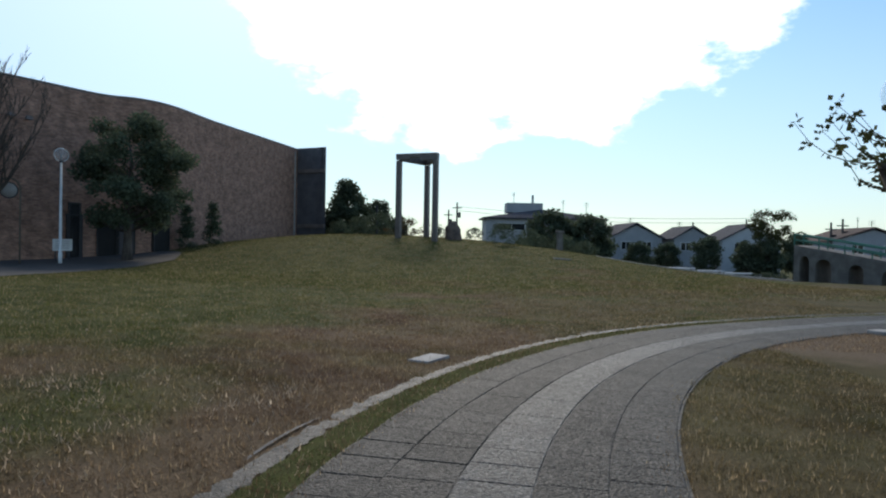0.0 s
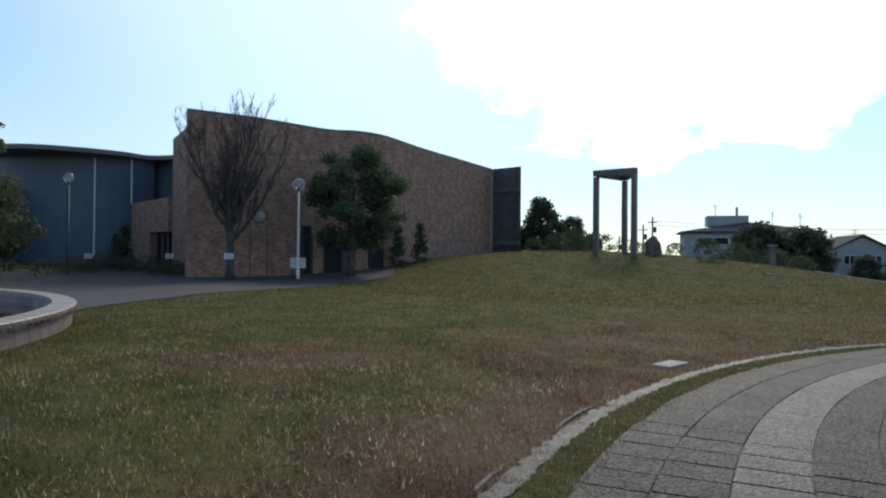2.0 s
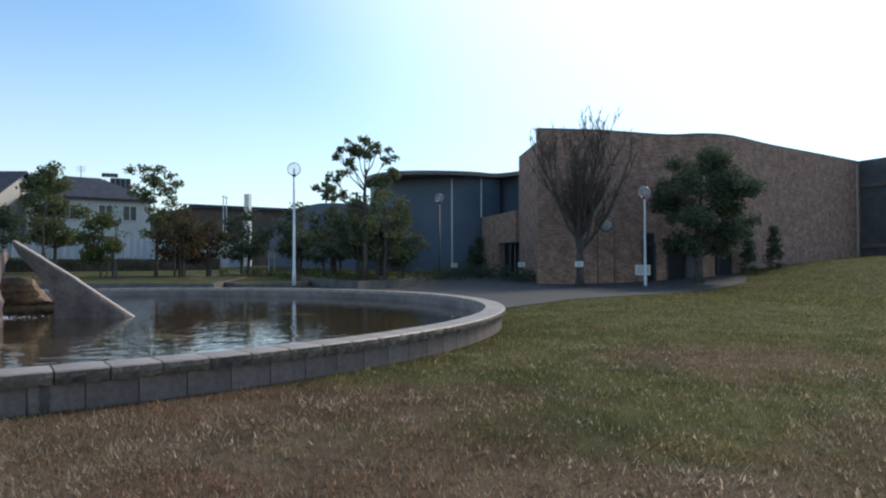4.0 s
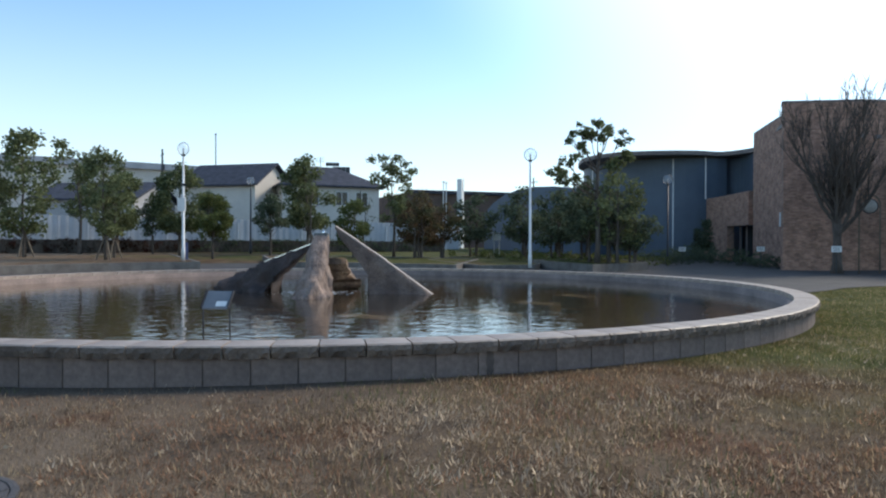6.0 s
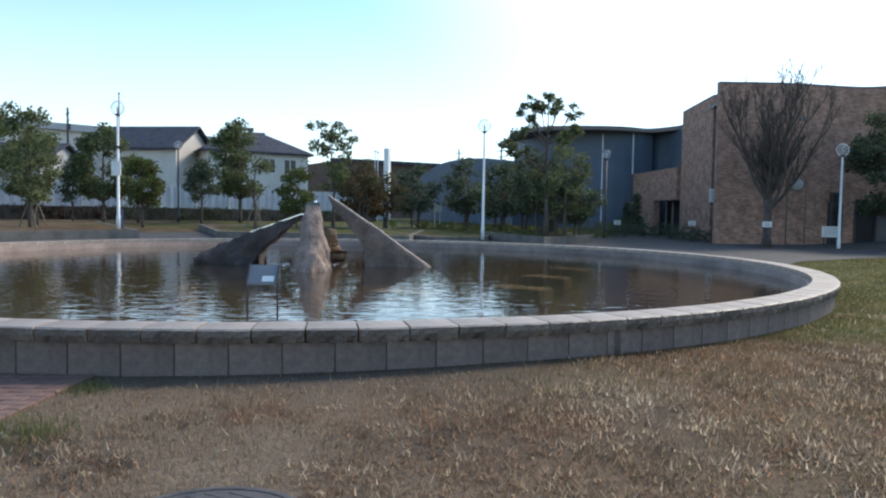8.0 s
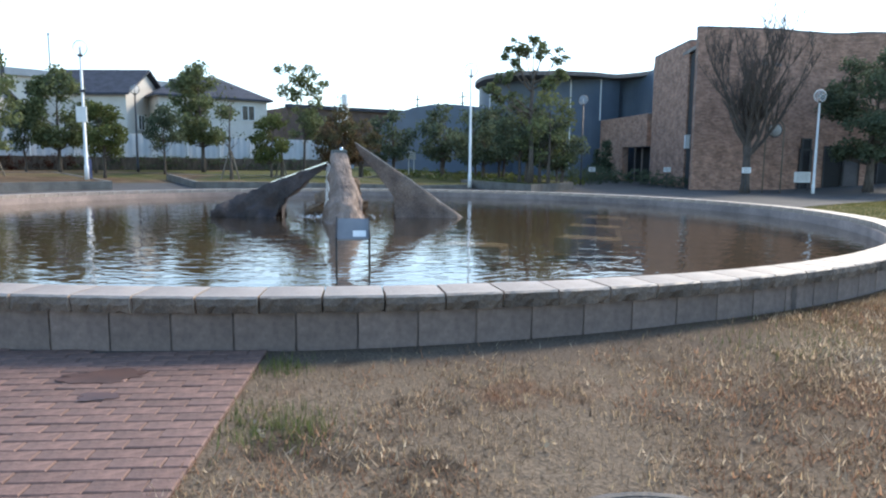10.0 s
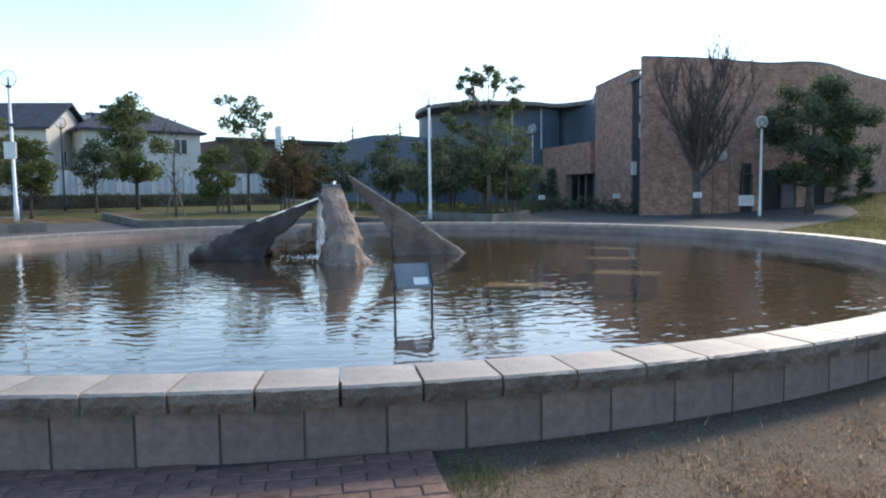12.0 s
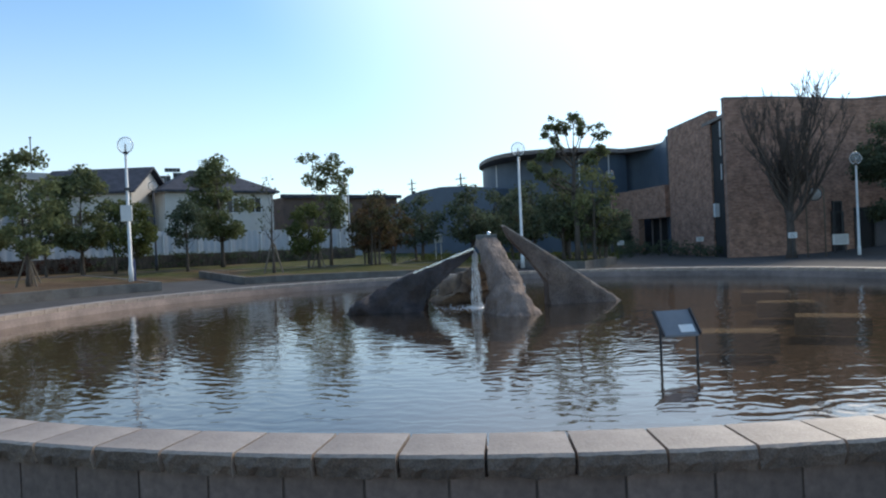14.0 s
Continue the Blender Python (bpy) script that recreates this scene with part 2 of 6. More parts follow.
def brick_material(name, c1, c2, mortar, w, h, rough=0.85):
    """Brickwork laid by the wall's own length and height."""
    m = bpy.data.materials.new(name)
    m.use_nodes = True
    nt = m.node_tree
    N, L = nt.nodes.new, nt.links.new
    p = nt.nodes["Principled BSDF"]
    p.inputs["Roughness"].default_value = rough
    p.inputs["Specular IOR Level"].default_value = 0.25
    tc = N("ShaderNodeTexCoord")
    b = N("ShaderNodeTexBrick")
    b.inputs["Scale"].default_value = 1.0
    b.inputs["Brick Width"].default_value, b.inputs["Row Height"].default_value = w, h
    b.inputs["Mortar Size"].default_value = 0.006
    b.inputs["Color1"].default_value, b.inputs["Color2"].default_value, b.inputs["Mortar"].default_value = (*c1, 1), (*c2, 1), (*mortar, 1)
    L(tc.outputs["UV"], b.inputs["Vector"])
    n = N("ShaderNodeTexNoise")
    n.inputs["Scale"].default_value, n.inputs["Detail"].default_value, n.inputs["Roughness"].default_value = 1.6, 9.0, 0.75
    L(tc.outputs["UV"], n.inputs["Vector"])
    hs, mr = N("ShaderNodeHueSaturation"), N("ShaderNodeMapRange")
    mr.inputs["From Min"].default_value, mr.inputs["From Max"].default_value = 0.3, 0.7
    mr.inputs["To Min"].default_value, mr.inputs["To Max"].default_value = 0.5, 1.5
    L(n.outputs["Fac"], mr.inputs["Value"])
    L(mr.outputs[0], hs.inputs["Value"])
    L(b.outputs["Color"], hs.inputs["Color"])
    L(hs.outputs[0], p.inputs["Base Color"])
    bp = N("ShaderNodeBump")
    bp.inputs["Distance"].default_value = 0.02
    L(n.outputs["Fac"], bp.inputs["Height"])
    L(bp.outputs[0], p.inputs["Normal"])
    return m


def water_material():
    m = bpy.data.materials.new("pool_water")
    m.use_nodes = True
    nt = m.node_tree
    nt.nodes.clear()
    N, L = nt.nodes.new, nt.links.new
    out, mx, gl, tr, fr = N("ShaderNodeOutputMaterial"), N("ShaderNodeMixShader"), N("ShaderNodeBsdfGlossy"), N("ShaderNodeBsdfTransparent"), N("ShaderNodeFresnel")
    gl.inputs["Roughness"].default_value = 0.04
    gl.inputs["Color"].default_value = (1.0, 1.0, 1.0, 1)
    tr.inputs["Color"].default_value = (0.66, 0.57, 0.45, 1)
    fr.inputs["IOR"].default_value = 1.52
    geo = N("ShaderNodeNewGeometry")
    hts = []
    n = N("ShaderNodeTexNoise")
    n.inputs["Scale"].default_value, n.inputs["Detail"].default_value = 3.2, 2.0
    L(geo.outputs["Position"], n.inputs["Vector"])
    hts.append(n.outputs["Fac"])
    # rings spreading from the fountain, broken up
    mp, wv = N("ShaderNodeMapping"), N("ShaderNodeTexWave")
    mp.inputs["Location"].default_value = (-PC[0], -PC[1], 0)
    wv.wave_type, wv.rings_direction = "RINGS", "Z"
    wv.inputs["Scale"].default_value, wv.inputs["Distortion"].default_value = 1.7, 9.0
    wv.inputs["Detail"].default_value, wv.inputs["Detail Scale"].default_value = 2.0, 1.6
    L(geo.outputs["Position"], mp.inputs["Vector"])
    L(mp.outputs[0], wv.inputs["Vector"])
    hts.append(wv.outputs["Fac"])
    b1, b2 = N("ShaderNodeBump"), N("ShaderNodeBump")
    b1.inputs["Distance"].default_value, b2.inputs["Distance"].default_value = 0.0055, 0.001
    L(hts[0], b1.inputs["Height"])
    L(hts[1], b2.inputs["Height"])
    L(b1.outputs[0], b2.inputs["Normal"])
    L(b2.outputs[0], gl.inputs["Normal"])
    L(b2.outputs[0], fr.inputs["Normal"])
    L(fr.outputs[0], mx.inputs[0])
    df, turb = N("ShaderNodeBsdfDiffuse"), N("ShaderNodeMixShader")
    df.inputs["Color"].default_value = (0.056, 0.045, 0.033, 1)
    turb.inputs[0].default_value = 0.5
    L(tr.outputs[0], turb.inputs[1])
    L(df.outputs[0], turb.inputs[2])
    L(turb.outputs[0], mx.inputs[1])
    L(gl.outputs[0], mx.inputs[2])
    L(mx.outputs[0], out.inputs[0])
    return m


def clear_material(name, tint, amount, rough=0.05):
    """Clear glass or acrylic: mostly see-through, with a milky or glossy share."""
    m = bpy.data.materials.new(name)
    m.use_nodes = True
    nt = m.node_tree
    p = nt.nodes["Principled BSDF"]
    p.inputs["Base Color"].default_value = (*tint, 1)
    p.inputs["Roughness"].default_value = rough
    p.inputs["Alpha"].default_value = amount
    return m


def pebble_material(name, low, high, size, rough, depth, rand=0.0, dirt=0.5):
    """Washed concrete: tight small pebbles, each its own tone, with grime in broad patches."""
    m = bpy.data.materials.new(name)
    m.use_nodes = True
    nt = m.node_tree
    N, L = nt.nodes.new, nt.links.new
    p = nt.nodes["Principled BSDF"]
    p.inputs["Specular IOR Level"].default_value = 0.32
    src = N("ShaderNodeNewGeometry").outputs["Position"]
    vo = N("ShaderNodeTexVoronoi")
    vo.inputs["Scale"].default_value = 1.0 / size
    L(src, vo.inputs["Vector"])
    tone = N("ShaderNodeMix")
    tone.data_type = "RGBA"
    tone.inputs["A"].default_value, tone.inputs["B"].default_value = (*low, 1), (*high, 1)
    sp = N("ShaderNodeSeparateColor")
    L(vo.outputs["Color"], sp.inputs[0])
    L(sp.outputs[0], tone.inputs["Factor"])
    nz = N("ShaderNodeTexNoise")
    nz.inputs["Scale"].default_value, nz.inputs["Detail"].default_value, nz.inputs["Roughness"].default_value = 1.7, 7.0, 0.65
    L(src, nz.inputs["Vector"])
    mr, hs = N("ShaderNodeMapRange"), N("ShaderNodeHueSaturation")
    mr.inputs["From Min"].default_value, mr.inputs["From Max"].default_value = 0.32, 0.68
    mr.inputs["To Min"].default_value, mr.inputs["To Max"].default_value = 1.0 - dirt, 1.0 + dirt * 0.6
    L(nz.outputs["Fac"], mr.inputs["Value"])
    val = mr.outputs[0]
    if rand:
        r2, mu = N("ShaderNodeMapRange"), N("ShaderNodeMath")
        r2.inputs["To Min"].default_value, r2.inputs["To Max"].default_value = 1 - rand, 1 + rand
        L(N("ShaderNodeObjectInfo").outputs["Random"], r2.inputs["Value"])
        mu.operation = "MULTIPLY"
        L(val, mu.inputs[0])
        L(r2.outputs[0], mu.inputs[1])
        val = mu.outputs[0]
    L(val, hs.inputs["Value"])
    L(tone.outputs["Result"], hs.inputs["Color"])
    L(hs.outputs[0], p.inputs["Base Color"])
    rr = N("ShaderNodeMapRange")
    rr.inputs["To Min"].default_value, rr.inputs["To Max"].default_value = rough - 0.12, rough + 0.2
    L(sp.outputs[1], rr.inputs["Value"])
    L(rr.outputs[0], p.inputs["Roughness"])
    b = N("ShaderNodeBump")
    b.inputs["Distance"].default_value = depth
    b.invert = True
    L(vo.outputs["Distance"], b.inputs["Height"])
    L(b.outputs[0], p.inputs["Normal"])
    return m


def leaf_material(name, col, col2, vary=0.35, through_share=0.35):
    m = mat(name, col, col2, rough=0.85, scale=0.9, island=vary, spec=0.12)
    p = m.node_tree.nodes["Principled BSDF"]
    thin(m.node_tree, p, p.inputs["Base Color"].links[0].from_socket, through_share)
    return m


LAWN = lawn_material("lawn", False)
BLADES = lawn_material("grass_blades", True)
BRICKWALL = brick_material("brick_wall", (0.46, 0.255, 0.175), (0.275, 0.155, 0.112), (0.28, 0.21, 0.175), 0.23, 0.085)
METALWALL = mat("blue_grey_cladding", (0.1, 0.13, 0.17), (0.08, 0.105, 0.14), 0.5, 0.5, spec=0.4, fine=0.05)
ENDWALL = mat("dark_concrete", (0.13, 0.12, 0.125), (0.09, 0.085, 0.09), 0.8, 1.5, fine=0.2)
ROOFEDGE = mat("roof_edge", (0.2, 0.16, 0.14), (0.14, 0.11, 0.1), 0.6, 2.0)
STONE = mat("rough_granite", (0.2, 0.145, 0.115), (0.09, 0.062, 0.05), 0.85, 2.2, 9.0, bump=0.03, bscale=14, fine=0.35)
DRYSTONE = mat("pinkish_granite", (0.3, 0.215, 0.17), (0.12, 0.082, 0.065), 0.8, 3.0, 9.0, bump=0.04, bscale=12, fine=0.35, stretch=(1, 1.6, 0.35))
WETSTONE = mat("wet_dark_granite", (0.075, 0.054, 0.05), (0.035, 0.026, 0.024), 0.75, 2.4, 9.0, bump=0.04, bscale=12, fine=0.35)
BROWNSTONE = mat("brown_granite", (0.26, 0.172, 0.108), (0.1, 0.068, 0.05), 0.85, 3.5, 9.0, bump=0.05, bscale=9, fine=0.35)
CUTSTONE = mat("sawn_granite", (0.18, 0.145, 0.128), (0.13, 0.104, 0.092), 0.45, 5.0, fine=0.15)
CAPSTONE = mat("dark_sawn_cap", (0.12, 0.125, 0.118), (0.085, 0.09, 0.085), 0.5, 5.0, fine=0.15)
STEEL = mat("stainless_steel", (0.75, 0.77, 0.79), (0.65, 0.67, 0.69), 0.22, 6.0, metal=1.0)
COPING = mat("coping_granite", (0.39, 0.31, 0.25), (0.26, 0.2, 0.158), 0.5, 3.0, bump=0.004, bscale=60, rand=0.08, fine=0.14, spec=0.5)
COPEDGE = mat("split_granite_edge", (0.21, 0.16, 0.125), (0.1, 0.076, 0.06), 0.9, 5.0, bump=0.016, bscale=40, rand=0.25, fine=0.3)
POOLBLOCK = mat("pool_wall_block", (0.29, 0.216, 0.182), (0.155, 0.115, 0.098), 0.85, 1.3, bump=0.003, bscale=80, rand=0.1, fine=0.16)
MORTAR = mat("dirty_mortar", (0.15, 0.115, 0.098), (0.08, 0.062, 0.053), 0.95, 5.0)
PATHBED = pebble_material("path_grit", (0.02, 0.018, 0.0155), (0.072, 0.065, 0.056), 0.012, 0.6, 0.006, 0.0, 0.5)
JOINT = mat("dark_joint", (0.075, 0.058, 0.05), (0.045, 0.036, 0.032), 0.95, 6.0)
POOLFLOOR = mat("muddy_pool_floor", (0.15, 0.095, 0.055), (0.09, 0.058, 0.034), 0.9, 0.8)
SUNKSLAB = mat("sunk_slab", (0.66, 0.62, 0.55), (0.45, 0.41, 0.35), 0.8, 2.0)
WATER = water_material()
SPRAY = mat("falling_water", (0.85, 0.88, 0.9), (0.6, 0.65, 0.68), 0.15, 30.0, spec=0.8)
PAVETILE = pebble_material("path_tile", (0.014, 0.0125, 0.0105), (0.072, 0.0645, 0.0555), 0.014, 0.66, 0.007, 0.08, 0.5)
# paler than the fin's stone: sunlight on its upper edge put into colour
SUNLITEDGE = mat("sunlit_sawn_edge", (0.46, 0.37, 0.31), (0.34, 0.265, 0.22), 0.6, 6.0, fine=0.2, bump=0.004, bscale=40)
PALETILE = pebble_material("pale_path_tile", (0.022, 0.0212, 0.02), (0.118, 0.114, 0.108), 0.014, 0.54, 0.007, 0.06, 0.45)
GUTTER = pebble_material("wet_washed_concrete", (0.012, 0.0105, 0.0085), (0.085, 0.076, 0.065), 0.011, 0.46, 0.006, 0.0, 0.9)
CONCRETE = mat("concrete", (0.42, 0.40, 0.37), (0.3, 0.28, 0.26), 0.8, 2.0, bump=0.004, bscale=40, fine=0.15)
KERBSTONE = mat("weathered_kerb", (0.2, 0.178, 0.155), (0.12, 0.104, 0.09), 0.85, 2.0, bump=0.006, bscale=40, fine=0.2)
STRIPSOIL = mat("mossy_turf", (0.12, 0.12, 0.04), (0.075, 0.075, 0.028), 0.95, 5.0, bump=0.02, bscale=60, fine=0.4, spec=0.05)
STRAW = leaf_material("dead_straw", (0.56, 0.46, 0.34), (0.4, 0.29, 0.19), 0.35, 0.62)
RUSTSTRAW = leaf_material("rusty_dead_grass", (0.38, 0.225, 0.14), (0.27, 0.155, 0.098), 0.35, 0.6)
DEADGRASS = leaf_material("dead_grass", (0.13, 0.085, 0.055), (0.07, 0.048, 0.033), 0.4)
STRIP = leaf_material("strip_grass", (0.13, 0.135, 0.04), (0.085, 0.1, 0.03), 0.4)
PLAZA = mat("plaza_paving", (0.06, 0.055, 0.053), (0.038, 0.035, 0.034), 0.9, 0.9, fine=0.2, bump=0.005, bscale=30)
PAVER = mat("clay_paver", (0.2, 0.112, 0.086), (0.115, 0.07, 0.058), 0.8, 1.4, bump=0.004, bscale=50, rand=0.14, fine=0.25)
IRON = mat("cast_iron_cover", (0.085, 0.07, 0.062), (0.045, 0.038, 0.034), 0.6, 6.0, bump=0.006, bscale=50, fine=0.2)
WHITEPAINT = mat("white_paint", (0.78, 0.78, 0.76), (0.66, 0.66, 0.64), 0.4, 3.0, fine=0.05)
WHITEPANEL = mat("white_fence_panel", (0.54, 0.55, 0.56), (0.46, 0.47, 0.48), 0.5, 0.7, fine=0.05)
CREAM = mat("cream_render", (0.62, 0.58, 0.52), (0.54, 0.5, 0.45), 0.85, 0.6, fine=0.08)
GREYRENDER = mat("grey_render", (0.42, 0.42, 0.43), (0.34, 0.34, 0.35), 0.85, 0.6, fine=0.08)
ROOFTILE = mat("dark_roof_tile", (0.075, 0.08, 0.1), (0.05, 0.053, 0.065), 0.9, 2.0, spec=0.15, fine=0.2, bump=0.02, bscale=6)
BROWNROOF = mat("brown_roof", (0.14, 0.1, 0.085), (0.1, 0.075, 0.065), 0.9, 1.0, spec=0.15, fine=0.15)
DARKGLASS = mat("dark_glass", (0.02, 0.022, 0.025), (0.015, 0.017, 0.02), 0.12, 1.0)
# near-black base colour that paints the shade inside openings
SHADE_FILL = mat("painted_recess_shade", (0.03, 0.028, 0.028), (0.02, 0.02, 0.02), 0.9, 1.0)
DARKMETAL = mat("dark_metal", (0.06, 0.06, 0.065), (0.04, 0.04, 0.043), 0.5, 4.0, metal=0.4)
WOODPOST = mat("weathered_wood", (0.2, 0.16, 0.12), (0.12, 0.095, 0.07), 0.9, 3.0, fine=0.3, stretch=(1, 1, 0.2))
PALEBARK = mat("pale_bark", (0.13, 0.102, 0.084), (0.07, 0.055, 0.045), 0.95, 6.0, bump=0.02, bscale=18, fine=0.3, stretch=(1, 1, 0.3))
BARK = mat("bark", (0.13, 0.105, 0.085), (0.065, 0.052, 0.042), 0.95, 6.0, bump=0.02, bscale=18, fine=0.3, stretch=(1, 1, 0.3))
LEAF_MID = leaf_material("leaf_mid_green", (0.175, 0.195, 0.09), (0.115, 0.135, 0.068))
LEAF_DARK = leaf_material("leaf_dark_green", (0.12, 0.145, 0.09), (0.085, 0.105, 0.066))
LEAF_LIGHT = leaf_material("leaf_light_green", (0.14, 0.155, 0.055), (0.085, 0.105, 0.038))
LEAF_RUST = leaf_material("leaf_rust", (0.145, 0.085, 0.05), (0.09, 0.1, 0.05))
LEAF_OLIVE = leaf_material("leaf_olive", (0.09, 0.1, 0.04), (0.06, 0.065, 0.03))
HEDGE_RED = leaf_material("hedge_dark_red", (0.07, 0.028, 0.02), (0.035, 0.022, 0.015))
GLOBE = clear_material("clear_globe", (0.8, 0.83, 0.86), 0.17)
PANELBLUE = mat("sign_panel", (0.19, 0.195, 0.205), (0.15, 0.155, 0.165), 0.16, 3.0, spec=0.8)
BLUE = mat("blue_plastic", (0.03, 0.05, 0.14), (0.02, 0.035, 0.1), 0.5, 3.0)
GREENRAIL = mat("green_paint", (0.04, 0.2, 0.14), (0.03, 0.14, 0.1), 0.5, 3.0)

# ---- mesh tools ----


class Geo:
    """Verts and faces of one mesh, with an optional length-and-height map."""

    def __init__(self):
        self.v, self.f, self.uv = [], [], {}

    def add(self, vs, fs):
        o = len(self.v)
        self.v.extend(tuple(p) for p in vs)
        self.f.extend(tuple(i + o for i in f) for f in fs)
        return o

    def box(self, cx, cy, cz, sx, sy, sz, rz=0.0, taper=1.0):
        c, s = math.cos(rz), math.sin(rz)
        vs = []
        for dz, k in ((-0.5, 1.0), (0.5, taper)):
            for dx, dy in ((-0.5, -0.5), (0.5, -0.5), (0.5, 0.5), (-0.5, 0.5)):
                x, y = dx * sx * k, dy * sy * k
                vs.append((cx + x * c - y * s, cy + x * s + y * c, cz + dz * sz))
        self.add(vs, [(3, 2, 1, 0), (4, 5, 6, 7), (0, 1, 5, 4), (1, 2, 6, 5), (2, 3, 7, 6), (3, 0, 4, 7)])

    def beam(self, a, b, w, h):
        """A bar of width w and height h from a to b."""
        a, b = Vector(a), Vector(b)
        d = (b - a).normalized()
        up = Vector((0, 0, 1)) if abs(d.z) < 0.95 else Vector((0, 1, 0))
        s = d.cross(up).normalized() * w / 2
        t = s.cross(d).normalized() * h / 2
        vs = [p + q for p in (a, b) for q in (-s - t, s - t, s + t, -s + t)]
        self.add(vs, [(0, 1, 2, 3), (7, 6, 5, 4), (0, 4, 5, 1), (1, 5, 6, 2), (2, 6, 7, 3), (3, 7, 4, 0)])

    def tube(self, pts, radii, n=7, cap=True):
        pts = [Vector(p) for p in pts]
        rings = []
        for i, p in enumerate(pts):
            d = (pts[min(i + 1, len(pts) - 1)] - pts[max(i - 1, 0)]).normalized()
            ref = Vector((1, 0, 0)) if abs(d.x) < 0.8 else Vector((0, 1, 0))
            s = d.cross(ref).normalized()
            t = d.cross(s)
            rings.append([p + (s * math.cos(2 * math.pi * k / n) + t * math.sin(2 * math.pi * k / n)) * radii[i] for k in range(n)])
        fs = []
        for i in range(len(pts) - 1):
            for k in range(n):
                fs.append((i * n + k, i * n + (k + 1) % n, (i + 1) * n + (k + 1) % n, (i + 1) * n + k))
        if cap:
            fs.append(tuple(range(n))[::-1])
            fs.append(tuple((len(pts) - 1) * n + k for k in range(n)))
        self.add([q for r in rings for q in r], fs)

    def lathe(self, c, prof, n=20):
        """A turned shape round the vertical through c; prof: (radius, height)."""
        vs = [(c[0] + r * math.cos(2 * math.pi * k / n), c[1] + r * math.sin(2 * math.pi * k / n), c[2] + z) for r, z in prof for k in range(n)]
        fs = [(i * n + k, i * n + (k + 1) % n, (i + 1) * n + (k + 1) % n, (i + 1) * n + k) for i in range(len(prof) - 1) for k in range(n)]
        self.add(vs, fs)

    def torus(self, c, R, r, axis, n=24, m=6):
        ax = Vector(axis).normalized()
        ref = Vector((0, 0, 1)) if abs(ax.z) < 0.9 else Vector((1, 0, 0))
        s = ax.cross(ref).normalized()
        t = ax.cross(s)
        vs = []
        for i in range(n):
            e = s * math.cos(2 * math.pi * i / n) + t * math.sin(2 * math.pi * i / n)
            for k in range(m):
                vs.append(Vector(c) + e * (R + r * math.cos(2 * math.pi * k / m)) + ax * r * math.sin(2 * math.pi * k / m))
        self.add(vs, [(i * m + k, ((i + 1) % n) * m + k, ((i + 1) % n) * m + (k + 1) % m, i * m + (k + 1) % m) for i in range(n) for k in range(m)])

    def prism(self, poly, z0, z1):
        n = len(poly)
        f0 = z0 if callable(z0) else (lambda x, y: z0)
        f1 = z1 if callable(z1) else (lambda x, y: z1)
        vs = [(x, y, f0(x, y)) for x, y in poly] + [(x, y, f1(x, y)) for x, y in poly]
        self.add(vs, [tuple(range(n))[::-1], tuple(range(n, 2 * n))] + [(i, (i + 1) % n, n + (i + 1) % n, n + i) for i in range(n)])

    def mesh(self, name, material, smooth=False):
        me = bpy.data.meshes.new(name)
        me.from_pydata([tuple(p) for p in self.v], [], self.f)
        me.materials.append(material)
        if smooth:
            me.polygons.foreach_set("use_smooth", [True] * len(me.polygons))
        me.update()
        return me


def thing(name, geo, material, label, category, group="", kind="", at=None, smooth=False):
    ob = new(name, geo.mesh(name, material, smooth) if isinstance(geo, Geo) else geo)
    if at is not None:
        ob.matrix_basis = at
    return tagged(ob, label, category, group, kind)


def root(name, label, category, at=None, group="", kind=""):
    ob = new(name)
    ob.empty_display_size = 0.2
    if at is not None:
        ob.matrix_basis = at
    return tagged(ob, label, category, group, kind)


def part(name, geo, material, parent, label="", smooth=False, kind=""):
    ob = new(name, geo.mesh(name, material, smooth) if isinstance(geo, Geo) else geo)
    ob.parent = parent
    return tagged(ob, label, kind=kind)


def bevelled(ob, w=0.02, n=2):
    b = ob.modifiers.new("bevel", "BEVEL")
    b.width, b.segments, b.limit_method = w, n, "ANGLE"
    return ob


# ---- ground ----
PATHC = (14.0, 0.0)         # centre of the path's curve


def G(x, y):
    x, y = np.asarray(x, float), np.asarray(y, float)
    z = 0.2 - 0.012 * np.clip(x + y - 4, 0, 15) + 0.03 * np.clip(-x - 26, 0, 30)
    z = z + 0.08 / (1 + np.exp(np.clip((x + 2.2) / 0.35, -50, 50))) * np.clip((y + 6.5) / 4.5, 0, 1) * np.clip((30 - y) / 12, 0, 1) * np.clip((x + 21) / 8, 0, 1)
    dx, dy = x + 5.0, y - 46.0
    sy = np.where(dy < 0, 8.5, 13.0)
    sx = np.where(dx < 0, 10.0, 15.5)
    z = z - np.clip(0.07 * (0.6 * x + 0.8 * y - 38), 0, 1.5)
    z = z - 0.4 / (1 + np.exp(np.clip((11.0 - x) / 1.6, -50, 50))) * np.clip((y - 22) / 12, 0, 1)
    return z + 1.85 * np.exp(-0.5 * ((dx / sx) ** 2 + (dy / sy) ** 2) * 1.15)


def gz(x, y):
    return float(G(x, y))


def ground_lines(lo, hi, f0, f1, fine, mid=0.6):
    a = list(np.arange(f0, f1 + 1e-6, fine))
    b, c = list(np.arange(f0 - mid, lo, -mid))[::-1], list(np.arange(f1 + mid, hi, mid))
    far = [5, 12, 25, 50, 100, 200, 400, 800, 1600]
    return np.array([lo - d for d in far[::-1]] + [lo] + b + a + c + [hi] + [hi + d for d in far])


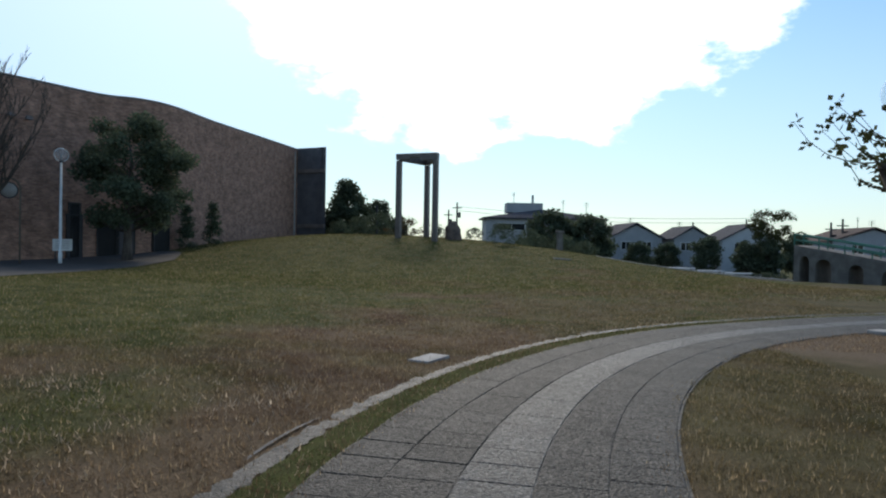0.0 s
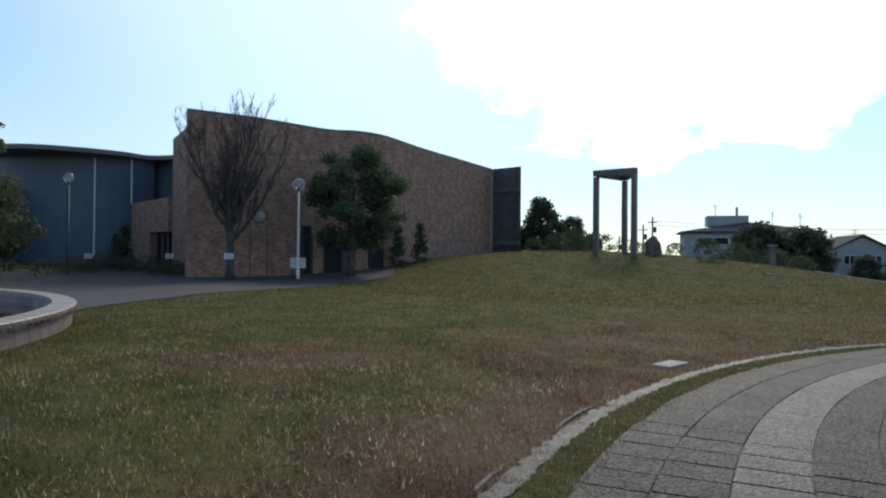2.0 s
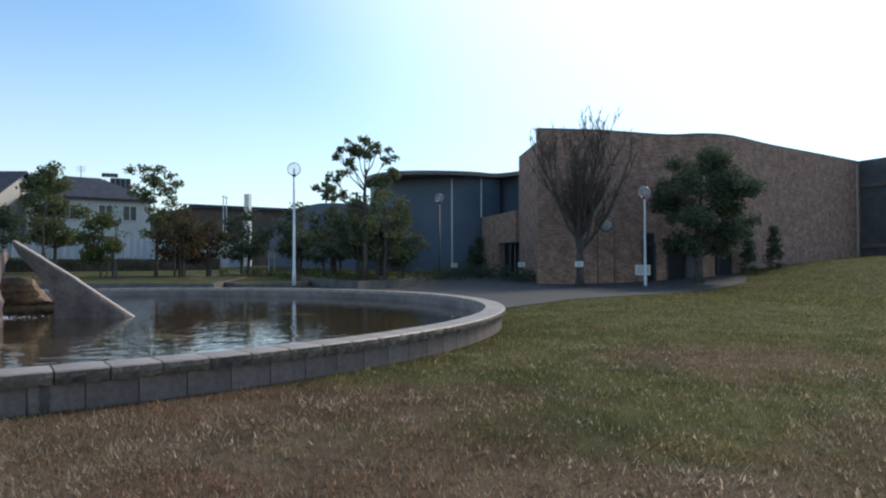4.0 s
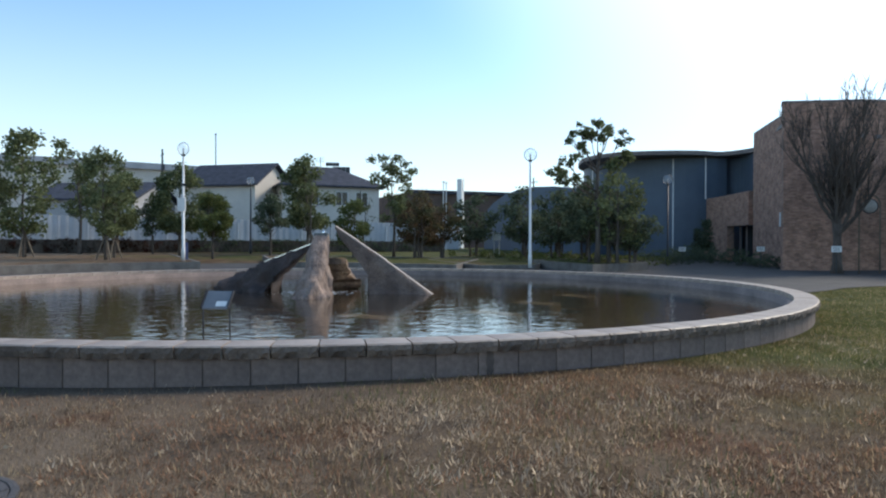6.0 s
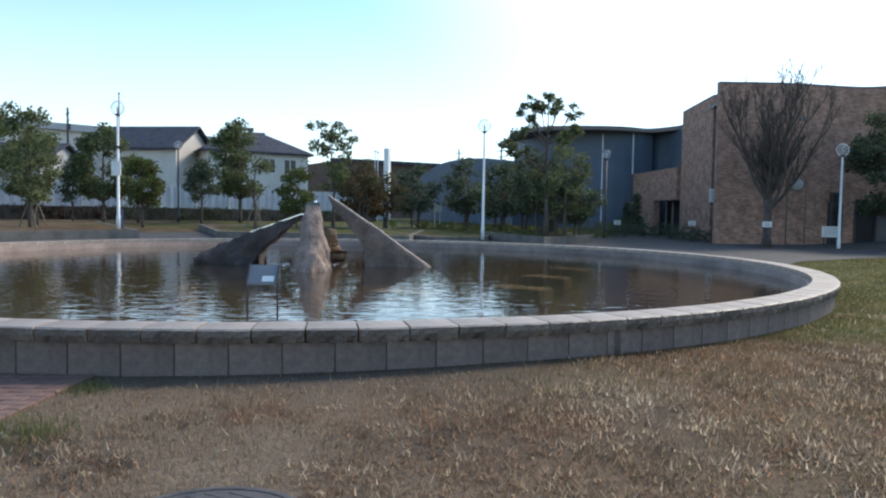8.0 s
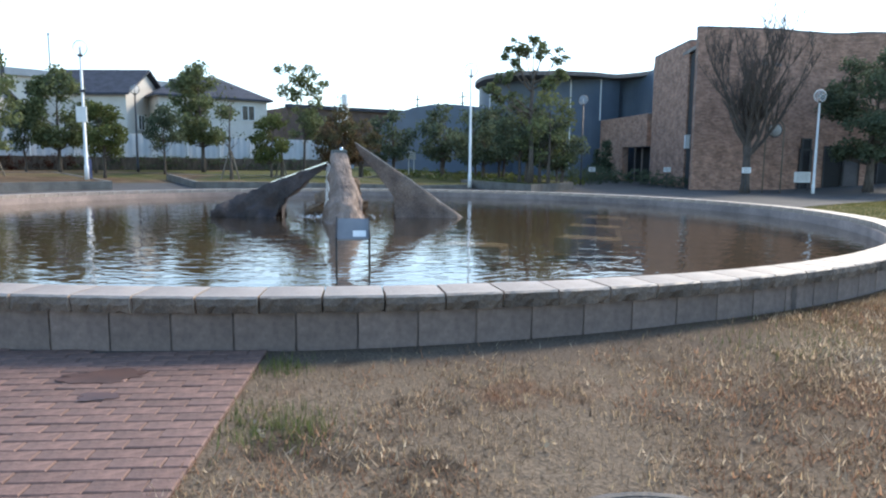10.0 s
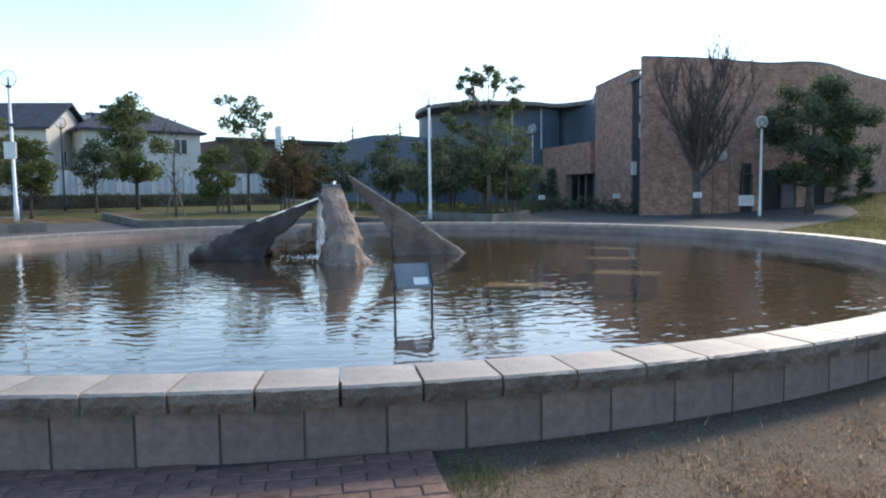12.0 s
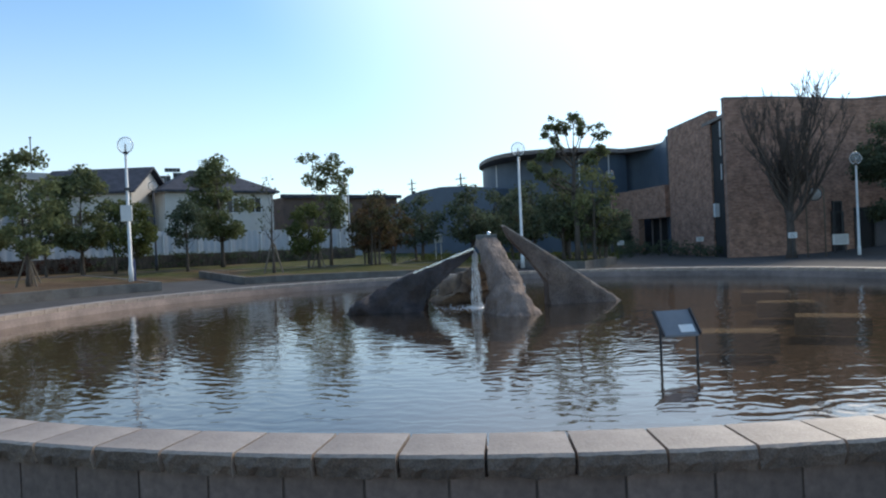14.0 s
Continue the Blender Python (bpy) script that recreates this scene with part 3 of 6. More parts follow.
def build_ground():
    xs, ys = ground_lines(-64, 34, -28.2, 3.6, 0.2), ground_lines(-22, 76, -9.4, 13.0, 0.2)
    X, Y = np.meshgrid(xs, ys)
    Z = G(X, Y)
    Z[np.hypot(X - PC[0], Y - PC[1]) < PR - 0.28] = -0.35
    n, m = len(xs), len(ys)
    me = bpy.data.meshes.new("ground")
    v = np.stack([X, Y, Z], -1).reshape(-1, 3)
    i = (np.arange(m - 1)[:, None] * n + np.arange(n - 1)[None]).ravel()
    f = np.stack([i, i + 1, i + n + 1, i + n], -1)
    me.from_pydata(v.tolist(), [], f.tolist())
    me.materials.append(LAWN)
    me.polygons.foreach_set("use_smooth", [True] * len(me.polygons))
    tagged(new("ground", me), "dry winter lawn with green and straw patches rising to a low mound", "lawn", kind="structure")


build_ground()


def polar_sheet(c, a0, a1, r0, r1, na, nr, dz):
    """A sheet between two radii, that may change with the angle, lying on the ground."""
    g = Geo()
    vs, fs = [], []
    for i in range(na + 1):
        a = a0 + (a1 - a0) * i / na
        for k in range(nr + 1):
            lo, hi = (r(math.degrees(a)) if callable(r) else r for r in (r0, r1))
            r = lo + (hi - lo) * k / nr
            x, y = c[0] + r * math.cos(a), c[1] + r * math.sin(a)
            vs.append((x, y, gz(x, y) + (dz(x, y) if callable(dz) else dz)))
    for i in range(na):
        for k in range(nr):
            p = i * (nr + 1) + k
            fs.append((p, p + 1, p + nr + 2, p + nr + 1))
    g.add(vs, fs)
    return g


def table(*rows):
    xs, ys = zip(*rows)
    return lambda t: float(np.interp(t, xs, ys))


PLAZA_ROWS = ((52, 9.9), (58, 10.4), (62, 11.2), (66, 12.3), (72, 14.6), (77, 19.5), (80, 25.5), (81.5, 31), (85, 36), (95, 39), (105, 41), (115, 40), (125, 36), (140, 24), (155, 20), (180, 20), (215, 20), (230, 14), (238, 9.9))
plaza_out = table(*PLAZA_ROWS)
thing("pavement", polar_sheet(PC, radians(52), radians(238), PR - 0.1, plaza_out, 150, 50, 0.022), PLAZA, "grey paved plaza round the pool before the brick building", "pavement", kind="structure")

# ---- buildings ----


def wall_strip(pts, z0, z1, thick, side=1.0):
    """A standing wall along a line of points, with thickness to one side, and its length-and-height map."""
    pts = [Vector((p[0], p[1], 0)) for p in pts]
    n = len(pts)
    off = []
    for i in range(n):
        d = (pts[min(i + 1, n - 1)] - pts[max(i - 1, 0)]).normalized()
        off.append(Vector((-d.y, d.x, 0)) * thick * side)
    run = [0.0]
    for i in range(1, n):
        run.append(run[-1] + (pts[i] - pts[i - 1]).length)
    lo = z0 if callable(z0) else (lambda x, y: z0)
    vs, fs, uvs = [], [], []
    for i, p in enumerate(pts):
        q = p + off[i]
        b = lo(p.x, p.y)
        vs += [(p.x, p.y, b), (p.x, p.y, z1), (q.x, q.y, z1), (q.x, q.y, b)]
        uvs += [(run[i], b), (run[i], z1), (run[i], z1 + thick), (run[i] + 0.3, b)]
    for i in range(n - 1):
        o = i * 4
        fs += [(o, o + 4, o + 5, o + 1), (o + 1, o + 5, o + 6, o + 2), (o + 2, o + 6, o + 7, o + 3)]
    fs += [(0, 1, 2, 3), (n * 4 - 1, n * 4 - 2, n * 4 - 3, n * 4 - 4)]
    return vs, fs, uvs


def strip_mesh(name, pts, z0, z1, thick, material, side=1.0):
    vs, fs, uvs = wall_strip(pts, z0, z1, thick, side)
    me = bpy.data.meshes.new(name)
    me.from_pydata(vs, [], fs)
    uv = me.uv_layers.new(name="UVMap")
    for l in me.loops:
        uv.data[l.index].uv = uvs[l.vertex_index]
    me.materials.append(material)
    me.update()
    return me


def smooth_line(pts, k=6):
    """A rounded line through the points."""
    P = [Vector((*p, 0)) for p in pts]
    out = []
    for i in range(len(P) - 1):
        a, b, c, d = P[max(i - 1, 0)], P[i], P[i + 1], P[min(i + 2, len(P) - 1)]
        for j in range(k):
            t = j / k
            q = 0.5 * (2 * b + (c - a) * t + (2 * a - 5 * b + 4 * c - d) * t * t + (3 * b - a - 3 * c + d) * t ** 3)
            out.append((q.x, q.y))
    out.append((P[-1].x, P[-1].y))
    return out


WALL_TOP = 9.0
FRONT = smooth_line([(-22.75, 29.55), (-20.3, 32.55), (-18.05, 36.4), (-16.35, 37.5), (-15.25, 39.5), (-14.4, 44.6), (-13.0, 50.8), (-11.6, 57.2)])
museum = root("brick_building", "large brown brick building with a waving front wall in shade", "building")
low = lambda x, y: gz(x, y) - 0.4
part("front_wall", strip_mesh("front_wall", FRONT, low, WALL_TOP, 0.3, BRICKWALL), BRICKWALL, museum, "waving wall of mottled brown brick")
part("wall_coping", strip_mesh("wall_coping", FRONT, WALL_TOP, WALL_TOP + 0.12, 0.34, ROOFEDGE), ROOFEDGE, museum, "thin brown metal coping")
SIDE = [(-29.65, 37.6), (-27.8, 35.8), (-24.9, 33.0)]
part("side_wall", strip_mesh("side_wall", SIDE, low, WALL_TOP, 0.5, BRICKWALL), BRICKWALL, museum, "brown brick side wall")
part("side_coping", strip_mesh("side_coping", SIDE, WALL_TOP, WALL_TOP + 0.12, 0.56, ROOFEDGE), ROOFEDGE, museum, "thin brown metal coping")
# slot is a bar coloured dark for the shade between the walls
g = Geo()
g.beam((-24.8, 33.15, 4.2), (-22.85, 30.4, 4.2), 0.12, 8.0)
part("slot_window", g, SHADE_FILL, museum, "tall narrow window slot between the brick walls, its shade painted dark")
g = Geo()
g.box(-24.35, 32.3, 3.0, 0.4, 0.35, 0.8, 0.7)
part("wall_box", g, WHITEPAINT, museum, "white box on the wall")
for z in (5.2, 6.6, 7.7):
    g = Geo()
    g.box(-23.75, 31.55, z, 0.06, 0.1, 0.9, 0.7)
    part("window_bar", g, WHITEPAINT, museum, "pale vertical window bar")
# the end block behind the mound
END = [(-11.6, 57.2), (-9.0, 56.0), (-10.8, 63)]
part("end_wall", strip_mesh("end_wall", END, low, WALL_TOP + 0.15, 0.4, ENDWALL, 1.0), ENDWALL, museum, "dark concrete end wall with recessed bands")
for zb in (2.6, 7.2):
    g = Geo()
    g.beam((-11.5, 57.05, zb), (-9.05, 55.9, zb), 0.1, 0.3)
    part("ledge", g, ROOFEDGE, museum)
g = Geo()
g.tube([(-11.72, 56.7, 1.2), (-11.72, 56.7, 8.8)], [0.09, 0.09], 8)
part("downpipe", g, CONCRETE, museum, "pale downpipe")
# doors and glazing in the foot of the front wall, doorway shade painted dark
for i, (x, y, w, h, m_, lb) in enumerate(((-18.75, 34.95, 0.5, 2.8, SHADE_FILL, "flat panel coloured dark for a doorway's shade"), (-18.45, 35.5, 0.7, 2.2, ENDWALL, "grey door"), (-17.7, 36.5, 0.9, 2.3, SHADE_FILL, "flat panel coloured dark for a doorway's shade"), (-16.9, 37.05, 0.7, 2.1, ENDWALL, "grey door"), (-15.6, 38.6, 1.0, 2.4, SHADE_FILL, "flat panel coloured dark for a doorway's shade"))):
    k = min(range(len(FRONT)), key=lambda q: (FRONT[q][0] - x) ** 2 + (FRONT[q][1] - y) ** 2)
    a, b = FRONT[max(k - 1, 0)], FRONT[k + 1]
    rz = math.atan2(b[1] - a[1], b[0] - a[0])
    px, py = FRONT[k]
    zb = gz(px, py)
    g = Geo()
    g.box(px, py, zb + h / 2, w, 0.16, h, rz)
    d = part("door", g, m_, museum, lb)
    g = Geo()
    for sx in (-1, 1):
        g.box(px + sx * (w / 2 + 0.04) * math.cos(rz), py + sx * (w / 2 + 0.04) * math.sin(rz), zb + h / 2, 0.08, 0.24, h, rz)
    g.box(px, py, zb + h + 0.04, w + 0.16, 0.24, 0.08, rz)
    part("door_frame", g, DARKMETAL, d)
# small wall lamps high on the brick
for (x, y, z) in ((-20.35, 32.4, 7.2), (-19.9, 33.1, 7.15), (-15.35, 39.2, 6.0)):
    g = Geo()
    g.box(x + 0.15, y - 0.1, z, 0.3, 0.25, 0.18, 0.9, 0.7)
    part("wall_lamp", g, ROOFEDGE, museum)
# dark cladding between brick and drum, and the drum itself
LINK = smooth_line([(-30.2, 38.6), (-32.6, 42.6), (-35.2, 44.8), (-37.6, 45.2)])
part("link_wall", strip_mesh("link_wall", LINK, low, WALL_TOP - 0.15, 0.4, METALWALL, -1.0), METALWALL, museum, "blue-grey metal clad wall")
DC, DR = (-44.0, 47.2), 7.7
drum = [(DC[0] + DR * math.cos(radians(a)), DC[1] + DR * math.sin(radians(a))) for a in range(-20, -200, -6)]
part("drum_wall", strip_mesh("drum_wall", drum, low, WALL_TOP - 0.35, 0.4, METALWALL, 1.0), METALWALL, museum, "curved blue-grey metal clad drum")
eave = [(-31.2, 41.6), (-33.2, 43.3), (-36.0, 43.4), (-36.75, 41.2), (-38.2, 39.0), (-40.6, 36.9), (-43.6, 36.5), (-46.9, 38.2), (-50.5, 42), (-52.2, 47.5), (-50, 53), (-44, 56), (-36, 55), (-29, 48)]
eave = smooth_line(eave, 4)
g = Geo()
g.prism(eave, WALL_TOP - 0.28, WALL_TOP + 0.05)
part("drum_roof", g, ROOFEDGE, museum, "thin curved brown roof with a deep overhang")
g = Geo()
g.prism([(-22.4, 30.0), (-29.4, 38.0), (-33, 47), (-12.5, 60), (-11.7, 57.4), (-13.3, 51), (-14.7, 44.8), (-15.6, 39.6), (-16.7, 37.9), (-18.3, 36.9), (-20.5, 33)], 8.3, 8.5)
part("flat_roof", g, ROOFEDGE, museum)
for (x, y, z0, z1) in ((-38.93, 40.98, 1.0, 8.6), (-37.25, 42.85, 5.3, 8.7), (-46.6, 39.6, 3.0, 8.6)):
    g = Geo()
    g.tube([(x, y, z0), (x, y, z1)], [0.09, 0.09], 8)
    part("downpipe", g, WHITEPAINT, museum, "white downpipe")
# brick entrance block
ENTR = [(-29.75, 38.1), (-32.2, 39.9), (-36.6, 42.9)]
g = strip_mesh("entrance_lintel", ENTR, 2.95, 5.25, 0.5, BRICKWALL, 1.0)
part("entrance_lintel", g, BRICKWALL, museum, "brown brick band over the entrance")
part("entrance_wall", strip_mesh("entrance_wall", [(-33.1, 40.55), (-36.6, 42.9), (-39, 44)], low, 2.95, 0.5, BRICKWALL), BRICKWALL, museum, "brown brick wall beside the entrance")
# back of the entrance, its shade put in as near-black colour
part("entrance_recess", strip_mesh("entrance_recess", [(-29.9, 39.6), (-33.0, 41.8)], low, 2.95, 0.2, SHADE_FILL), SHADE_FILL, museum, "entrance recess with its shade painted dark")
for (x, y) in ((-31.2, 39.25), (-32.2, 40.0)):
    g = Geo()
    g.box(x, y, 1.6, 0.12, 0.12, 2.7, 0.6)
    part("entrance_post", g, ROOFEDGE, museum)

# grey low wing left of the drum
wing = root("low_wing", "blue-grey low building wing with a curved roof beside the drum", "building")
g = Geo()
arch = ((-57.0, 4.6), (-55.5, 5.6), (-53.5, 6.35), (-51.8, 6.62), (-49.3, 6.76), (-46.7, 6.62), (-44.8, 6.35), (-43.5, 6.1))
n = len(arch)
vs = [(x, y, z) for y in (35.0, 43.0) for x, z in arch] + [(x, y, 0.3) for y in (35.0, 43.0) for x, z in arch]
fs = [(i, i + 1, n + i + 1, n + i) for i in range(n - 1)] + [(2 * n + i, 2 * n + i + 1, i + 1, i) for i in range(n - 1)] + [(n + i, n + i + 1, 3 * n + i + 1, 3 * n + i) for i in range(n - 1)]
g.add(vs, fs + [(0, n, 3 * n, 2 * n), (2 * n - 1, n - 1, 3 * n - 1, 4 * n - 1)])
part("wall", g, METALWALL, wing)


def window(parent, cx, cy, cz, w, h, rz):
    """A framed pane lying on a wall that faces along rz."""
    n = Vector((math.cos(rz), math.sin(rz), 0))
    g = Geo()
    g.box(cx + n.x * 0.02, cy + n.y * 0.02, cz, 0.08, w, h, rz)
    p = part("window", g, DARKGLASS, parent, "dark window")
    g = Geo()
    s = Vector((-n.y, n.x, 0))
    for k in (-1, 0, 1):
        g.box(cx + n.x * 0.05 + s.x * k * w / 2, cy + n.y * 0.05 + s.y * k * w / 2, cz, 0.1, 0.06, h + 0.06, rz)
    for k in (-1, 1):
        g.box(cx + n.x * 0.05, cy + n.y * 0.05, cz + k * h / 2, 0.1, w + 0.06, 0.06, rz)
    part("window_frame", g, WHITEPAINT, p)


def house(name, label, corner, ang, length, width, eave, ridge, hip=0.0, walls=CREAM, roofs=ROOFTILE, wins_gable=(), wins_side=(), over=0.45):
    """A house: corner is its near corner; ang the direction of the ridge; the gable stands at the corner, the long side runs back."""
    h = root(name, label, "house")
    e, s = Vector((math.cos(ang), math.sin(ang), 0)), Vector((-math.sin(ang), math.cos(ang), 0))
    c = Vector((*corner, 0))
    z0 = gz(*corner) - 0.5
    g = Geo()
    a, b = c, c + s * width
    a2, b2 = a - e * length, b - e * length
    up = lambda p, z: (p.x, p.y, z)
    m1, m2 = (a + b) / 2, (a2 + b2) / 2
    if hip:
        g.prism([(p.x, p.y) for p in (a, b, b2, a2)], z0, eave)
    else:
        vs = [up(p, z0) for p in (a, b, b2, a2)] + [up(p, eave) for p in (a, b, b2, a2)] + [up(m1, ridge - 0.15), up(m2, ridge - 0.15)]
        g.add(vs, [(0, 1, 5, 8, 4), (2, 3, 7, 9, 6), (3, 0, 4, 7), (1, 2, 6, 5)])
    part("wall", g, walls, h)
    g = Geo()
    t = 0.16
    r1, r2 = m1 - e * hip + e * (0 if hip else over), m2 + e * hip - e * (0 if hip else over)
    A, B, B2, A2 = a + e * over - s * over, b + e * over + s * over, b2 - e * over + s * over, a2 - e * over - s * over
    dz = -over * (ridge - eave) / (width / 2)
    lo = [up(p, eave + dz) for p in (A, B, B2, A2)] + [up(r1, ridge), up(r2, ridge)]
    hi = [(x, y, z + t) for x, y, z in lo]
    vs = lo + hi
    fs = [(3, 0, 4, 5), (1, 2, 5, 4), (0, 1, 4), (2, 3, 5)]
    fs = [f for f in fs if len(f) == 4 or hip]
    top = [tuple(i + 6 for i in f) for f in fs]
    rim = [(0, 1), (1, 2), (2, 3), (3, 0)] if hip else [(0, 4), (4, 1), (1, 2), (2, 5), (5, 3), (3, 0)]
    g.add(vs, [tuple(reversed(f)) for f in fs] + top + [(i, j, j + 6, i + 6) for i, j in rim])
    part("roof", g, roofs, h)
    for d, z, w, hh in wins_gable:
        p = a + s * d
        window(h, p.x, p.y, z, w, hh, ang)
    for d, z, w, hh in wins_side:
        p = a - e * d
        window(h, p.x, p.y, z, w, hh, ang - math.pi / 2)
    return h


A1 = math.atan2(0.68, 0.73)
house("house", "two-storey cream house with a dark gabled roof behind the fence", (-62.3, 13.6), A1, 7.5, 6.8, 7.0, 9.0, wins_gable=((2.3, 4.7, 1.0, 1.2), (5.2, 4.7, 0.8, 1.0)), wins_side=((4.5, 4.6, 1.3, 1.2),))
house("house", "two-storey cream house with a dark hipped roof behind the fence", (-59.6, 24.6), radians(80), 9.0, 8.0, 7.0, 8.9, hip=3.2, wins_gable=((2.0, 5.6, 0.9, 1.2),), wins_side=((1.7, 5.75, 1.1, 1.25), (3.6, 5.75, 1.1, 1.25), (6.3, 5.7, 1.1, 1.2)))
house("house", "low house with a dark roof behind the trees", (-64.5, 4.0), radians(52), 9.0, 7.0, 5.4, 6.9, walls=GREYRENDER, wins_side=((3.0, 4.0, 1.3, 1.1),))
# long pale warehouse behind the houses
ware = root("warehouse", "long pale warehouse with a grey roof edge behind the houses", "building")
g = Geo()
g.prism([(-84, -40), (-84, 26), (-100, 26), (-100, -40)], 0.3, 9.9)
part("wall", g, CREAM, ware)
g = Geo()
g.beam((-83.8, -40, 10.2), (-83.8, 26.2, 10.2), 0.6, 0.7)
part("roof_edge", g, GREYRENDER, ware)
hall = root("long_hall", "long dark brown roofed hall behind the trees", "building")
g = Geo()
g.prism([(-79.4, 39.0), (-75.8, 54.8), (-96.5, 62), (-99, 41.4)], 0.3, 8.35)
part("wall", g, BROWNROOF, hall)
g = Geo()
g.beam((-79.3, 38.7, 8.5), (-75.4, 55.1, 8.5), 0.6, 0.42)
part("roof_edge", g, ROOFTILE, hall)
g = Geo()
g.box(-70.6, 41.3, 4.9, 0.65, 0.65, 9.2, 0.5, 0.95)
thing("chimney", g, WHITEPAINT, "pale square concrete chimney rising behind the roofs", "chimney")
for (x, y, h) in ((-72, 54, 10.2), (-78.2, 8.6, 11.2), (-60, 50, 9.5)):
    g = Geo()
    g.tube([(0, 0, 0), (0, 0, h)], [0.14, 0.09], 8)
    p = root("utility_pole", "thin utility pole with crossarms above the roofs", "pole", pose(x, y, 0.3), "utility poles")
    part("post", g, DARKMETAL, p)
    g = Geo()
    g.beam((-0.8, 0, h - 0.6), (0.8, 0, h - 0.6), 0.08, 0.1)
    g.beam((-0.5, 0, h - 1.3), (0.7, 0, h - 1.3), 0.08, 0.1)
    g.box(0.35, 0, h - 1.9, 0.3, 0.3, 0.6)
    part("crossarm", g, DARKMETAL, p)
sgn = root("rooftop_sign", "tall twin billboard seen from behind above the roofs", "billboard", pose(-138.3, 53.3, 0.0, 0, 0, 66))
for cx, cz, w_, h_ in ((-1.9, 16.5, 3.4, 2.3), (2.1, 17.0, 3.6, 2.5), (0.2, 18.8, 2.8, 0.7)):
    g = Geo()
    g.box(cx, 0, cz, w_, 0.15, h_)
    board = part("board", g, DARKMETAL, sgn, "dark board back")
    g = Geo()
    for k in range(5):
        g.box(cx - w_ / 2 + w_ * k / 4, -0.12, cz, 0.1, 0.1, h_)
    for sz in (-1, 1):
        g.box(cx, -0.12, cz + sz * h_ / 2, w_, 0.1, 0.1)
    part("frame", g, GREYRENDER, board, "pale steel framing")
for x in (-2.6, -0.6, 1.2, 3.0):
    g = Geo()
    g.box(x, 0.15, 9.0, 0.2, 0.2, 18.0)
    part("post", g, DARKMETAL, sgn)

# white panel fence and the dark hedge before it
fence = root("panel_fence", "long white corrugated panel fence with pale posts", "fence")
y = -34.0
while y < 30:
    g = Geo()
    z0 = gz(-55.5, y + 1.3)
    prof = []
    for k in range(21):
        prof.append((-55.5 + (0.02 if k % 4 in (1, 2) else -0.02), y + k * 0.13))
    prof += [(x - 0.03, q) for x, q in reversed(prof)]
    g.prism(prof, z0 - 0.1, 3.45)
    part("panel", g, WHITEPANEL, fence)
    g = Geo()
    g.box(-55.42, y, 2.0, 0.09, 0.09, 2.4)
    part("post", g, WHITEPAINT, fence)
    y += 2.6

# houses and blocks to the north-east, beyond the lawn
house("apartment_building", "wide grey two-storey block with a flat hipped roof", (6.3, 80.0), radians(-90), 7.0, 14.0, 4.4, 5.5, hip=2.6, walls=GREYRENDER, wins_gable=((3.0, 3.4, 3.2, 0.8), (9.0, 3.4, 1.5, 0.9), (12.4, 3.3, 0.9, 1.4)))
g = Geo()
g.box(11.2, 84, 5.8, 4.4, 3, 1.2)
g.beam((12.2, 83, 6.2), (12.2, 83, 7.4), 0.25, 0.25)
thing("roof_block", g, GREYRENDER, "flat grey roof block with a stub mast on the apartment block", "roof structure")
for (x, y, a, l, w, ev, rg, wl, lb) in ((20.2, 76.5, -88, 7.5, 6.0, 2.3, 3.9, GREYRENDER, "small grey house with a dark gabled roof"), (27.0, 75.0, -92, 7.0, 4.2, 2.3, 3.6, GREYRENDER, "small grey house with a dark gabled roof"), (31.6, 73.2, -96, 7.5, 6.2, 2.2, 3.9, WHITEPANEL, "small white house with a dark gabled roof"), (39.5, 66.0, -100, 9.0, 7.5, 2.2, 3.5, GREYRENDER, "low grey house with a brown roof"), (47.5, 60.5, -105, 9.0, 9.0, 2.0, 3.3, GREYRENDER, "low grey house with a brown roof")):
    house("house", lb, (x, y), radians(a), l, w, ev, rg, walls=wl, roofs=BROWNROOF if "brown" in lb else ROOFTILE, wins_gable=((w * 0.3, 1.4, 1.1, 0.9), (w * 0.7, 1.4, 1.1, 0.9)), over=0.3)

# ---- pool ----
pool = root("fountain_pool", "large round fountain pool with granite coping and block wall", "fountain", pose(PC[0], PC[1], 0))
WATER_Z, TOP_Z = 0.38, 0.622


def ring(r0, r1, z0, z1, n=180):
    g = Geo()
    g.lathe((0, 0, 0), [(r0, z0), (r1, z0), (r1, z1), (r0, z1), (r0, z0)], n)
    return g


part("wall_core", ring(9.64, 9.872, -0.4, 0.5), MORTAR, pool)
part("coping_bed", ring(9.64, 9.86, 0.5, 0.56), JOINT, pool)
part("inner_wall", ring(9.5, 9.64, -0.4, 0.53), POOLBLOCK, pool, "stained inner wall of the pool", True)
g = Geo()
g.lathe((0, 0, 0), [(9.6, 0.05), (5, 0.03), (0.01, 0.02)], 90)
part("pool_floor", g, POOLFLOOR, pool, "brown silted pool floor")
NST = 150
STEP = 2 * math.pi / NST


